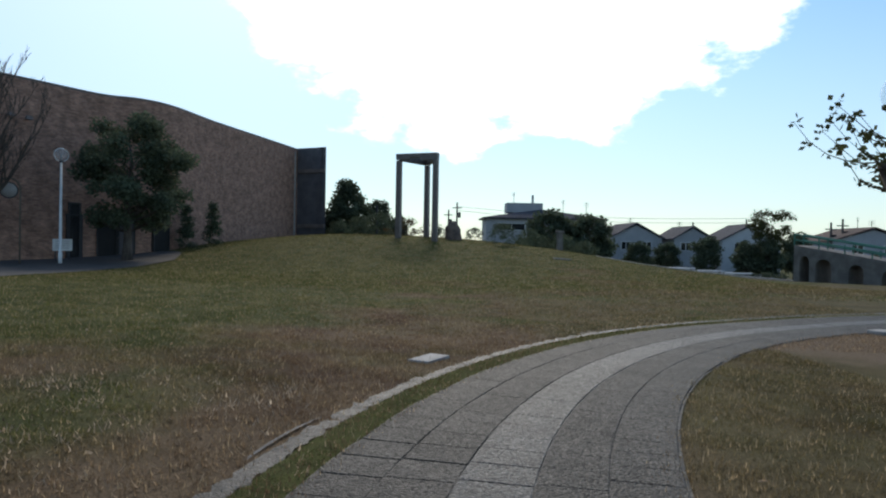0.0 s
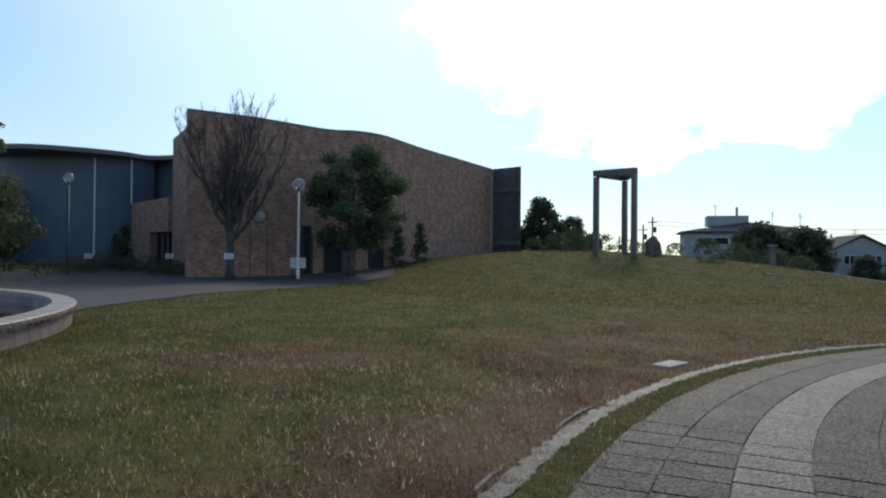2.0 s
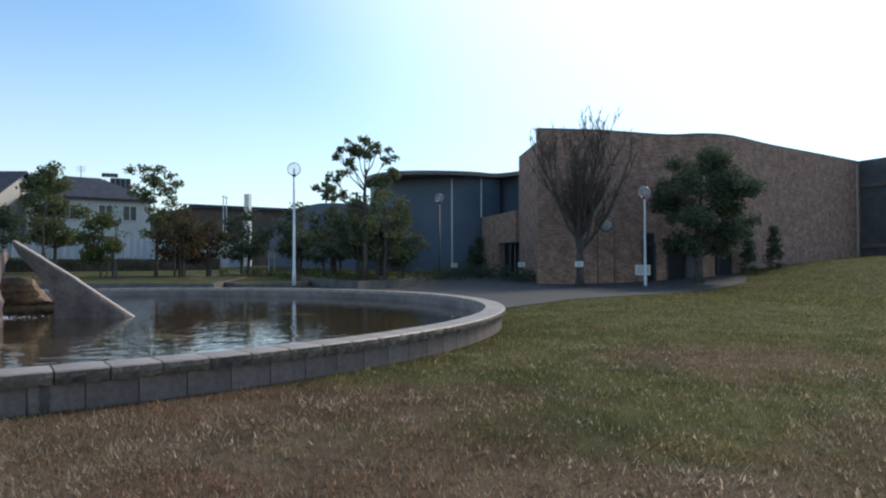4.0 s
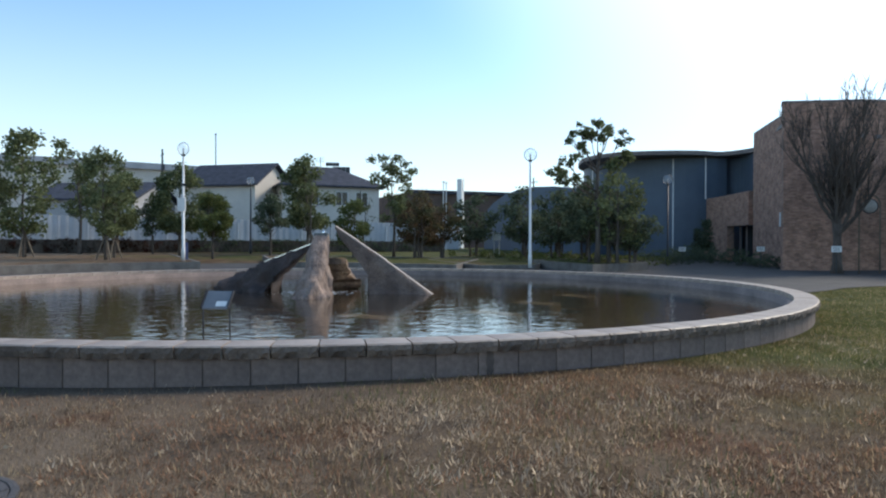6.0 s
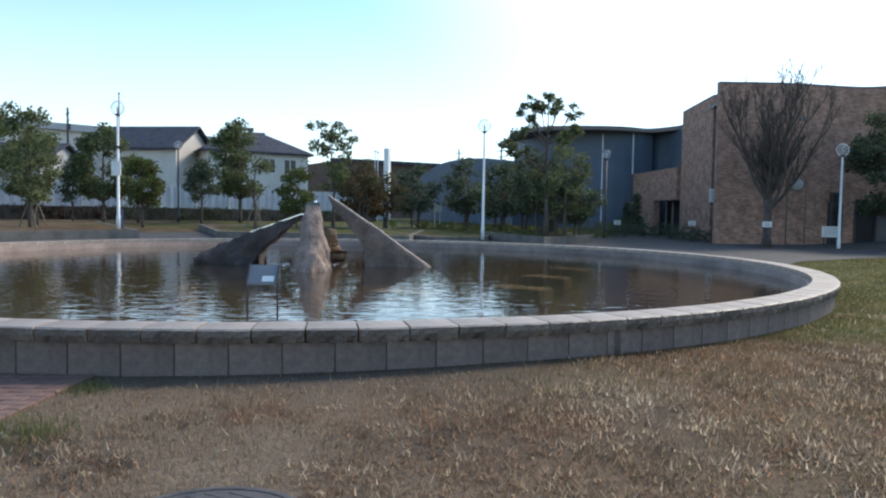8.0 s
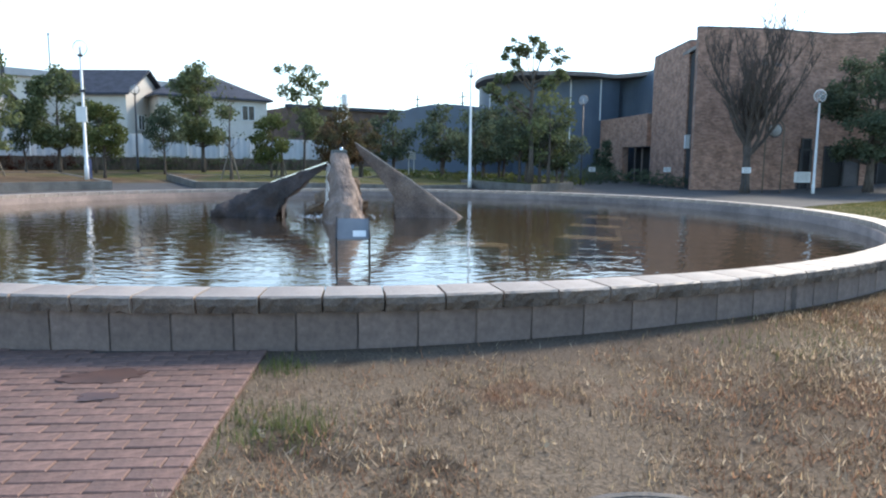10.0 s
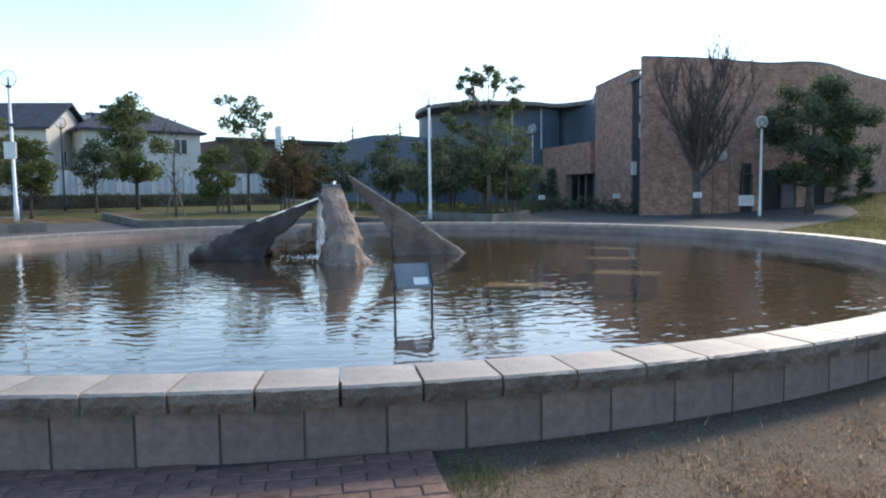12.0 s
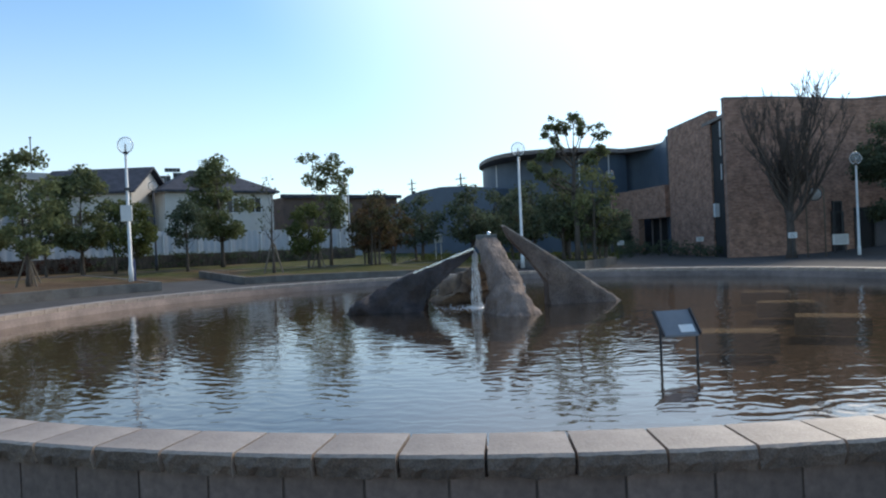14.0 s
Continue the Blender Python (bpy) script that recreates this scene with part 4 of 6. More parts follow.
def coping_stone(seed):
    """One coping slab: flat top, split outer edge, slight unevenness."""
    rnd = random.Random(seed)
    ha = STEP / 2 - 0.008 / PR
    r0, r1 = PR - 0.37, PR
    g = Geo()
    n = 9
    vs = []
    for lev, (z, rr) in enumerate(((0.505, r1 - 0.012), (0.565, r1 + 0.006), (TOP_Z - 0.012, r1), (TOP_Z, r1 - 0.014))):
        for k in range(n + 1):
            a = -ha + 2 * ha * k / n
            j = rnd.uniform(-0.02, 0.014) if lev in (0, 1) else rnd.uniform(-0.005, 0.003)
            vs.append(((rr + j) * math.cos(a), (rr + j) * math.sin(a), z + (rnd.uniform(-0.004, 0.012) if lev == 0 else rnd.uniform(-0.012, 0.008) if lev == 1 else rnd.uniform(-0.005, 0.001) if lev == 2 else 0)))
    m = n + 1
    for k in (0, n):
        a = -ha + 2 * ha * k / n
        for z in (0.505, TOP_Z):
            vs.append((r0 * math.cos(a), r0 * math.sin(a), z))
    i0 = 4 * m
    fs = [(l * m + k, l * m + k + 1, (l + 1) * m + k + 1, (l + 1) * m + k) for l in range(3) for k in range(n)]
    top = tuple(3 * m + k for k in range(m)) + (i0 + 3, i0 + 1)
    fs += [top, (0, m, 2 * m, 3 * m, i0 + 1, i0), tuple(reversed((n, m + n, 2 * m + n, 3 * m + n, i0 + 3, i0 + 2))), (i0, i0 + 1, i0 + 3, i0 + 2)]
    g.add(vs, fs)
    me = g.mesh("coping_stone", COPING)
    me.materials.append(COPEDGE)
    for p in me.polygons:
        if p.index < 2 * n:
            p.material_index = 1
    return me


stones = [coping_stone(s) for s in range(6)]


def block_mesh():
    ha = STEP / 2 - 0.0016 / PR
    g = Geo()
    r0, r1 = PR - 0.13, PR - 0.06
    vs = [(r * math.cos(a), r * math.sin(a), z) for z in (-0.1, 0.5) for r, a in ((r0, -ha), (r1, -ha + 0.0006), (r1, ha - 0.0006), (r0, ha))]
    g.add(vs, [(4, 5, 6, 7), (0, 1, 5, 4), (1, 2, 6, 5), (2, 3, 7, 6)])
    return g.mesh("wall_block", POOLBLOCK)


blk = block_mesh()
rnd = random.Random(5)
# the joint that is seen best sits at a known angle
A0 = math.atan2(-5.12 - PC[1], -9.8 - PC[0])
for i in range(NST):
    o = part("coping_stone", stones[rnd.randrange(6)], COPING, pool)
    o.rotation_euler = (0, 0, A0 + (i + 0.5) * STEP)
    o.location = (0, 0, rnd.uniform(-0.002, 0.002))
    o = part("wall_block", blk, POOLBLOCK, pool)
    o.rotation_euler = (0, 0, A0 + (i + 0.06) * STEP)
# a dark run of damp down the wall
g = Geo()
for k in range(9):
    z0, z1 = 0.5 - k * 0.035, 0.5 - (k + 1) * 0.035
    a0 = math.atan2(-0.82 - PC[1], -7.4 - PC[0])
    w0, w1 = (0.035 + 0.02 * noise.noise((k * 0.6, 2.0, 0)) + (0.03 if k > 6 else 0) for k in (k, k + 1))
    r = PR - 0.0575
    g.add([(r * math.cos(a0 - w0 / r * 1.2), r * math.sin(a0 - w0 / r * 1.2), z0), (r * math.cos(a0 + w0 / r), r * math.sin(a0 + w0 / r), z0), (r * math.cos(a0 + w1 / r), r * math.sin(a0 + w1 / r), z1), (r * math.cos(a0 - w1 / r * 1.2), r * math.sin(a0 - w1 / r * 1.2), z1)], [(0, 3, 2, 1)])
part("damp_stain", g, MORTAR, pool, "dark damp run")
# water
g = Geo()
g.lathe((PC[0], PC[1], WATER_Z), [(9.54, 0), (6, 0), (3, 0), (0.001, 0)], 120)
w = thing("water", g, WATER, "brown rippled pool water reflecting the bright sky", "water", kind="structure")
w.visible_shadow = False
for (x, y, a, sx, sy) in ((-12.7, 4.1, 20, 0.95, 0.5), (-11.57, 2.2, 15, 0.95, 0.55), (-12.16, 0.16, 25, 0.9, 0.5), (-13.68, 6.14, 10, 0.9, 0.5)):
    g = Geo()
    g.box(0, 0, 0, sx, sy, 0.26)
    bevelled(thing("sunk_slab", g, SUNKSLAB, "pale stone slab just under the water", "stone slab", "slabs in the pool", at=pose(x, y, 0.238, 0, 0, a)), 0.03)


def fin_geo(seed, top, bot, wb, wt, rough, zt, ridge=0.0):
    """A leaning stone fin: radial length on x, thickness on y; top and bot are its edge lines as (radius, height) from the tip out."""
    g = Geo()
    nu, nv = 56, 18
    P = {}
    off = Vector((seed * 7.3, seed * 3.1, 0))
    rt, ro, ri = top[0][0], top[-1][0], bot[-1][0]
    half = nu // 2
    radii = [ro + (ri - ro) * i / half for i in range(half + 1)] + [ri - 0.004 + (rt - ri + 0.004) * i / (nu - half - 1) for i in range(nu - half)]
    for sd in (-1, 1):
        for i, r in enumerate(radii):
            s = (ro - r) / (ro - rt)
            up = float(np.interp(r, *zip(*top)))
            low = -0.5 if i <= half else float(np.interp(r, *zip(*bot)))
            low = min(low, up - 0.015)
            for j in range(nv + 1):
                t = j / nv
                z = low + (up - low) * t
                k = max(0.0, min(1.0, z / zt))
                hw = 0.5 * (wb + (wt - wb) * k ** 0.55)
                hw *= 0.5 + 0.5 * min(1.0, s * 5 + 0.1) ** 0.7
                hw *= 1.0 - 0.3 * max(0.0, (t - 0.85) / 0.15) ** 2
                hw *= 1.0 - ridge * t * t * (1.0 - k)
                p = Vector((r, sd * hw, z))
                n1 = noise.fractal(p * 1.7 + off, 1.0, 2.0, 4)
                n2 = noise.noise(Vector((p.x * 5.0, p.y * 5.0, p.z * 1.1)) + off)
                n3 = noise.fractal(p * 7.0 + off, 1.0, 2.0, 3)
                amp = rough * (0.12 + 0.88 * (1.0 - k) ** 1.4)
                p.y += sd * (n1 * 0.2 + n2 * 0.06 + n3 * 0.035) * amp
                p.x += (n1 * 0.09 + n3 * 0.03) * amp
                p.z += (n3 * 0.05 + n1 * 0.05) * amp
                P[sd, i, j] = len(g.v)
                g.v.append(tuple(p))
    for i in range(nu):
        for j in range(nv):
            a, b, c, d = P[-1, i, j], P[-1, i + 1, j], P[-1, i + 1, j + 1], P[-1, i, j + 1]
            g.f.append((d, c, b, a))
            a, b, c, d = P[1, i, j], P[1, i + 1, j], P[1, i + 1, j + 1], P[1, i, j + 1]
            g.f.append((a, b, c, d))
        g.f.append((P[-1, i, nv], P[1, i, nv], P[1, i + 1, nv], P[-1, i + 1, nv]))
        g.f.append((P[1, i, 0], P[-1, i, 0], P[-1, i + 1, 0], P[1, i + 1, 0]))
    for i, fl in ((0, 1), (nu, 0)):
        for j in range(nv):
            q = (P[-1, i, j], P[1, i, j], P[1, i, j + 1], P[-1, i, j + 1])
            g.f.append(q if fl else q[::-1])
    return g


fountain = root("stone_sculpture", "four leaning rough granite fins rising from the pool to a point", "sculpture", pose(PC[0], PC[1], WATER_Z))
FINS = (
    ("smooth-faced tall leaning granite fin", (0, 0), 50, ((0.07, 1.55), (0.6, 1.2), (1.26, 0.76), (2.38, -0.04)), ((0.07, 1.5), (0.18, 1.28), (0.5, 0.93), (0.84, 0.47), (0.88, 0.42)), 0.42, 0.19, 0.4, 1.55, STONE),
    ("dark rough leaning granite fin", (0, 0), 225, ((0.54, 1.13), (1.69, 0.71), (2.29, 0.49), (2.72, 0.27), (3.08, -0.05)), ((0.54, 1.06), (0.97, 0.73), (1.35, 0.41), (1.47, 0.18), (1.5, 0.0)), 0.78, 0.32, 1.7, 1.13, WETSTONE),
    ("ridged front fin of pinkish granite", (-0.184, -0.211), -31, ((-0.12, 1.38), (0.2, 1.36), (0.8, 0.9), (1.45, 0.4), (1.9, 0.1), (2.02, -0.1)), ((-0.12, 1.18), (0.08, 1.1), (0.5, 0.8), (0.88, 0.3), (1.0, -0.1)), 0.88, 0.3, 0.9, 1.38, DRYSTONE),
    ("rough rear fin of brown granite", (0, 0), 156, ((0.6, 0.82), (1.0, 0.75), (1.5, 0.62), (2.1, 0.42), (2.4, 0.08), (2.5, -0.1)), ((0.6, 0.66), (0.9, 0.42), (1.25, 0.15), (1.4, -0.1)), 1.0, 0.55, 1.7, 0.95, BROWNSTONE))
for seed, (lb, at, ang, top, bot, wb, wt, rough, zt, stone) in enumerate(FINS):
    f = part("fin", fin_geo(seed + 1, top, bot, wb, wt, rough, zt, 0.65 if seed == 2 else 0.0), stone, fountain, lb, True)
    f.matrix_basis = pose(at[0], at[1], 0, 0, 0, ang)
    # sawn or metal-faced upper edge; the sawn one's pale colour paints sunlight
    g = Geo()
    (ra, za), (rb, zb) = top[0], top[1]
    if seed < 2:
        for (r0_, z0_), (r1_, z1_) in list(zip(top[:-1], top[1:]))[:1 if seed else 3]:
            g.beam((r0_ - 0.015, 0, z0_ + 0.006), (r1_, 0, z1_ + 0.006), wt * (0.75 if seed else 0.82), 0.03)
        part("edge_plate", g, STEEL if seed else SUNLITEDGE, f, "shiny metal-faced upper edge" if seed else "sawn upper edge coloured pale for the sunlight on it")
    if seed == 2:
        g.box((ra + rb) / 2 - 0.01, 0, za - 0.1, rb - ra + 0.06, wt * 1.0, 0.23)
        bevelled(part("cap", g, CAPSTONE, f, "dark grey sawn stone cap"), 0.015)
        g = Geo()
        g.lathe((0.05, 0.05, za + 0.01), [(0.035, 0), (0.035, 0.04), (0.025, 0.06), (0.004, 0.065)], 10)
        part("nozzle", g, STEEL, f, "small steel nozzle", True)
# water falling behind the front fin's tip, in broken threads
rnd = random.Random(11)
g = Geo()
for k in range(46):
    a, q0 = rnd.uniform(0, 6.28), rnd.random() ** 0.5
    dx, dy = math.cos(a) * q0, math.sin(a) * q0
    z1 = 1.12 - 0.25 * rnd.random() ** 2
    z = z1
    while z > 0.0:
        l = rnd.uniform(0.05, 0.3)
        pts, rad = [], []
        w_ = rnd.uniform(0.002, 0.008)
        for j in range(4):
            zz = max(-0.01, z - l * j / 3)
            sp = 0.025 + 0.1 * (1 - max(zz, 0) / 1.12) ** 0.6
            pts.append((dx * sp + rnd.uniform(-0.004, 0.004), dy * sp + rnd.uniform(-0.004, 0.004), zz - 0.0005 * j))
            rad.append(w_ * (0.4, 1.0, 0.9, 0.3)[j])
        g.tube(pts, rad, 5)
        z -= l + rnd.uniform(0.0, 0.22)
thing("water_stream", g, SPRAY, "thin white threads of water falling behind the front stone fin", "water", kind="stuff", at=pose(PC[0] - 0.36, PC[1] - 0.35, WATER_Z), smooth=True)
# foam flecks, scattered wide to imitate bright sky reflection on churned water too
g = Geo()
for k in range(900):
    a, r = rnd.uniform(0, 6.28), abs(rnd.gauss(0, 0.42))
    x, y, s = r * math.cos(a), r * math.sin(a), rnd.uniform(0.005, 0.018)
    g.lathe((x, y, -0.004), [(s, 0), (s * 0.7, s * 0.5), (0.001, s * 0.65)], 6)
thing("foam", g, SPRAY, "white foam where the water falls, spread wide to imitate sky reflection", "water", kind="stuff", at=pose(PC[0] - 0.3, PC[1] - 0.34, WATER_Z), smooth=True)

# thin masts behind the roofs
for (x, y, z, h, m_, lb) in ((-141.6, 29.7, 23.6, 5.0, DARKMETAL, "tall thin dark mast behind the houses"), (-55.09, 28.96, 7.30, 4.5, WHITEPAINT, "thin white post beside the chimney"), (-54.95, 29.17, 7.20, 4.4, WHITEPAINT, "thin white post beside the chimney")):
    g = Geo()
    k_ = 2.2 if z > 20 else 1.0
    g.tube([(0, 0, -z), (0, 0, 0)], [0.06 * k_, 0.045 * k_], 6)
    g.box(0, 0, 0.02, 0.3 * k_, 0.12 * k_, 0.1 * k_)
    thing("mast", g, m_, lb, "post", at=pose(x, y, z))

# notice on a stand in the water
st = root("notice_stand", "small sloping dark notice panel on two steel legs", "sign", pose(-11.9, -2.22, 0.02, 0, 0, 52))
g = Geo()
vs = []
for t in (0.0, -0.02):
    vs += [(-0.18, -0.1, 0.62 + t), (0.18, -0.1, 0.62 + t), (0.18, 0.1, 0.84 + t), (-0.18, 0.1, 0.84 + t)]
g.add(vs, [(0, 1, 2, 3), (7, 6, 5, 4), (0, 4, 5, 1), (1, 5, 6, 2), (2, 6, 7, 3), (3, 7, 4, 0)])
panel = part("panel", g, PANELBLUE, st)
g = Geo()
vs = [(0.0, -0.085, 0.643), (0.15, -0.085, 0.643), (0.15, -0.025, 0.709), (0.0, -0.025, 0.709)]
g.add(vs, [(0, 1, 2, 3)])
part("label", g, WHITEPAINT, panel, "white notice sheet")
for sx in (-1, 1):
    g = Geo()
    g.beam((sx * 0.19, -0.1, 0.62), (sx * 0.19, 0.1, 0.845), 0.014, 0.045)
    g.tube([(sx * 0.19, -0.03, 0.0), (sx * 0.19, -0.03, 0.68)], [0.013, 0.013], 8)
    part("leg", g, DARKMETAL, st, "thin dark steel leg")

# ---- lamps, signs and posts ----


def globe_lamp(at, h, label, board=None, glob=0.28):
    """A park lamp: tapered white pole, collar, clear globe in a ring with its inner tube."""
    o = root("park_lamp", label, "lamp", at, "park lamps")
    g = Geo()
    g.tube([(0, 0, -0.1), (0, 0, 0.5), (0, 0, 0.52), (0, 0, h - 2 * glob)], [0.085, 0.085, 0.068, 0.045], 12)
    part("pole", g, WHITEPAINT, o, "white painted pole", True)
    g = Geo()
    g.lathe((0, 0, h - 2 * glob), [(0.045, 0), (0.09, 0.02), (0.1, 0.08), (0.06, 0.1), (0.001, 0.1)], 14)
    part("collar", g, DARKMETAL, o, "dark collar", True)
    g = Geo()
    prof = [(glob * math.sin(math.pi * k / 12) + 0.001, glob - glob * math.cos(math.pi * k / 12)) for k in range(13)]
    g.lathe((0, 0, h - 2 * glob + 0.06), prof, 20)
    gl = part("globe", g, GLOBE, o, "clear globe", True)
    gl.visible_shadow = False
    g = Geo()
    g.torus((0, 0, h - glob + 0.06), glob + 0.012, 0.02, (0.66, -0.75, 0))
    part("ring", g, WHITEPAINT, o, "thin pale ring", True)
    g = Geo()
    g.tube([(0, 0, h - 2 * glob + 0.1), (0, 0, h - glob + 0.1)], [0.035, 0.03], 8)
    part("tube", g, CONCRETE, o, "", True)
    if board:
        z, w, hh = board
        g = Geo()
        g.box(0.05, -0.09, z, w, 0.06, hh, 0.75)
        bevelled(part("board", g, WHITEPAINT, o, "white board"), 0.01)
        g = Geo()
        g.box(0, 0, z + 0.9, 0.16, 0.16, 0.1)
        part("bracket", g, DARKMETAL, o)
    return o


globe_lamp(pose(-34.55, 1.9, 0.8), 5.25, "tall white park lamp with a clear globe on a grass bed", (2.5, 0.42, 0.6))
globe_lamp(pose(-26.8, 15.75, 0.55), 5.4, "tall white park lamp with a clear globe beside the pool")
globe_lamp(pose(-16.7, 30.3, 0.18), 5.1, "white park lamp with a clear globe before the brick wall")
lamp_e = globe_lamp(pose(-29.4, 28.6, 0.3), 5.4, "park lamp with a clear globe and dark pole before the drum")
lamp_d = globe_lamp(pose(-48.3, 9.05, 0.85), 5.2, "dark park lamp with a clear globe by the hedge")
lamp_r = globe_lamp(pose(7.62, 10.83, 0.05), 4.31, "short park lamp with a globe beside the pruned tree", glob=0.37)
for o in (*lamp_r.children, *lamp_e.children, *lamp_d.children):
    if o.name.startswith(("pole", "ring")):
        o.data = o.data.copy()
        o.data.materials[0] = DARKMETAL
bl = root("lamp_box", "small blue bin strapped to the lamp foot", "box", pose(-34.75, 2.05, 0.8))
g = Geo()
g.box(0, 0, 0.4, 0.15, 0.15, 0.8, 0.3, 0.92)
part("body", g, BLUE, bl)

nb = root("notice_board", "white notice board on a post before the brick wall", "sign", pose(-18.1, 33.05, gz(-18.1, 33.05), 0, 0, 38))
g = Geo()
g.box(0, 0, 0.75, 0.85, 0.05, 0.58)
bevelled(part("board", g, WHITEPAINT, nb, "white board"), 0.01)
for sx in (-0.3, 0.3):
    g = Geo()
    g.box(sx, 0.05, 0.45, 0.05, 0.05, 0.95)
    part("post", g, DARKMETAL, nb)
g = Geo()
for k in range(4):
    g.box(0, -0.027, 0.93 - 0.11 * k, 0.62, 0.004, 0.03)
part("lettering", g, GREYRENDER, nb, "grey unreadable lines")
# round mirror in an arched frame
mi = root("arched_mirror", "round mirror hung in a tall brown arched pipe frame", "mirror", pose(-18.35, 29.25, 0.2, 0, 0, 32))
g = Geo()
pts = [(-0.42, 0, 0), (-0.42, 0, 3.2)] + [(-0.42 * math.cos(math.pi * k / 12), 0, 3.25 + 0.45 * math.sin(math.pi * k / 12)) for k in range(13)] + [(0.42, 0, 3.2), (0.42, 0, 0)]
g.tube(pts, [0.035] * len(pts), 8)
part("frame", g, WOODPOST, mi, "brown arched pipe frame", True)
g = Geo()
g.lathe((0, 0, 0), [(0.001, 0.05), (0.15, 0.045), (0.3, 0.02), (0.32, -0.03), (0.001, -0.04)], 24)
d = part("disc", g, CONCRETE, mi, "dull brown back of the round mirror", True)
d.matrix_basis = pose(0, 0, 3.18, 90)
g = Geo()
g.torus((0, 0, 3.18), 0.33, 0.025, (0, 1, 0))
part("rim", g, DARKMETAL, mi, "", True)


def small_notice(x, y, z, rz):
    o = root("notice", "small white notice plate on a thin stake", "sign", pose(x, y, gz(x, y), 0, 0, rz), "white notices")
    h = z - gz(x, y)
    g = Geo()
    g.box(0, 0, h, 0.42, 0.03, 0.28)
    bevelled(part("plate", g, WHITEPAINT, o), 0.008)
    g = Geo()
    g.box(0, 0.03, h / 2, 0.04, 0.03, h)
    part("stake", g, DARKMETAL, o)
    g = Geo()
    for k in range(3):
        g.box(0, -0.018, h + 0.07 - k * 0.07, 0.28, 0.004, 0.018)
    part("lettering", g, DARKMETAL, o)


small_notice(-29.9, 30.6, 1.28, 30)
small_notice(-25.1, 31.3, 1.32, 35)
small_notice(-19.0, 27.6, 1.36, 35)
sp = root("signpost", "small white sign on two posts among the shrubs", "sign", pose(-37.8, 22.1, gz(-37.8, 22.1), 0, 0, 60))
g = Geo()
g.box(0, 0, 1.5, 0.52, 0.05, 0.5)
bevelled(part("board", g, WHITEPAINT, sp), 0.01)
for sx in (-0.17, 0.17):
    g = Geo()
    g.box(sx, 0.05, 0.7, 0.05, 0.05, 1.45)
    part("post", g, WHITEPAINT, sp)

# ---- beds and planters ----


def bed(name, label, outline, h, mat_top, kerb=0.16):
    """A raised bed: a kerb of stone round a filled top."""
    o = root(name, label, "planting bed")
    n = len(outline)
    c = Vector((sum(p[0] for p in outline) / n, sum(p[1] for p in outline) / n))
    ins = [tuple(Vector(p) + (c - Vector(p)).normalized() * kerb) for p in outline]
    f0, f1 = (lambda x, y: gz(x, y) - 0.1), (lambda x, y: gz(x, y) + h)
    for i in range(n):
        j = (i + 1) % n
        g = Geo()
        g.prism([outline[i], outline[j], ins[j], ins[i]], f0, f1)
        part("kerb_stone", g, KERBSTONE, o)
    g = Geo()
    g.prism(ins, f0, lambda x, y: gz(x, y) + h - 0.03)
    part("soil", g, mat_top, o, "short dry grass")
    return o


def arc(c, r, a0, a1, n):
    return [(c[0] + r * math.cos(radians(a0 + (a1 - a0) * k / n)), c[1] + r * math.sin(radians(a0 + (a1 - a0) * k / n))) for k in range(n + 1)]


bed("grass_bed", "raised grass bed with a stone kerb beside the pool", arc(PC, 15.8, 178, 222, 10) + arc(PC, 24.0, 222, 178, 10), 0.34, LAWN)
bed("grass_bed", "long raised grass bed with a stone kerb beside the pool", arc(PC, 16.0, 136, 166.5, 10) + arc(PC, 23.0, 166.5, 136, 10), 0.3, LAWN)
bed("planter", "low stone planter with clipped grass before the trees", [(-25.0, 18.0), (-26.3, 23.3), (-30.5, 25.0), (-30.0, 18.5)], 0.42, LAWN)
bed("grass_bed", "grass bed with young trees behind the lamp", [(-28.3, 14.0), (-28.0, 17.0), (-37.5, 29.0), (-41.0, 24.0), (-34.0, 14.5)], 0.28, LAWN)

# ---- plants ----


def leaf_cloud(rnd, centres, per, size, flat=0.7):
    """Many small leaves, each a folded quad, gathered round the given centres (x, y, z, radius)."""
    vs, fs = [], []
    for cx, cy, cz, r in centres:
        for _ in range(max(4, int(per * (r / 0.5) ** 2))):
            while True:
                p = Vector((rnd.uniform(-1, 1), rnd.uniform(-1, 1), rnd.uniform(-1, 1)))
                if p.length < 1:
                    break
            p = p * (0.45 + 0.55 * p.length)
            o = Vector((cx, cy, cz)) + Vector((p.x * r, p.y * r, p.z * r * flat))
            d = Vector((rnd.gauss(0, 1), rnd.gauss(0, 1), rnd.gauss(-0.2, 0.7))).normalized()
            s = d.cross(Vector((rnd.gauss(0, 1), rnd.gauss(0, 1), rnd.gauss(0, 1)))).normalized()
            l, w = size * rnd.uniform(0.7, 1.4), size * rnd.uniform(0.28, 0.5)
            n = len(vs)
            m = o + d * l * 0.5
            vs += [tuple(o), tuple(m + s * w), tuple(o + d * l), tuple(m - s * w)]
            fs.append((n, n + 1, n + 2, n + 3))
    g = Geo()
    g.v, g.f = vs, fs
    return g


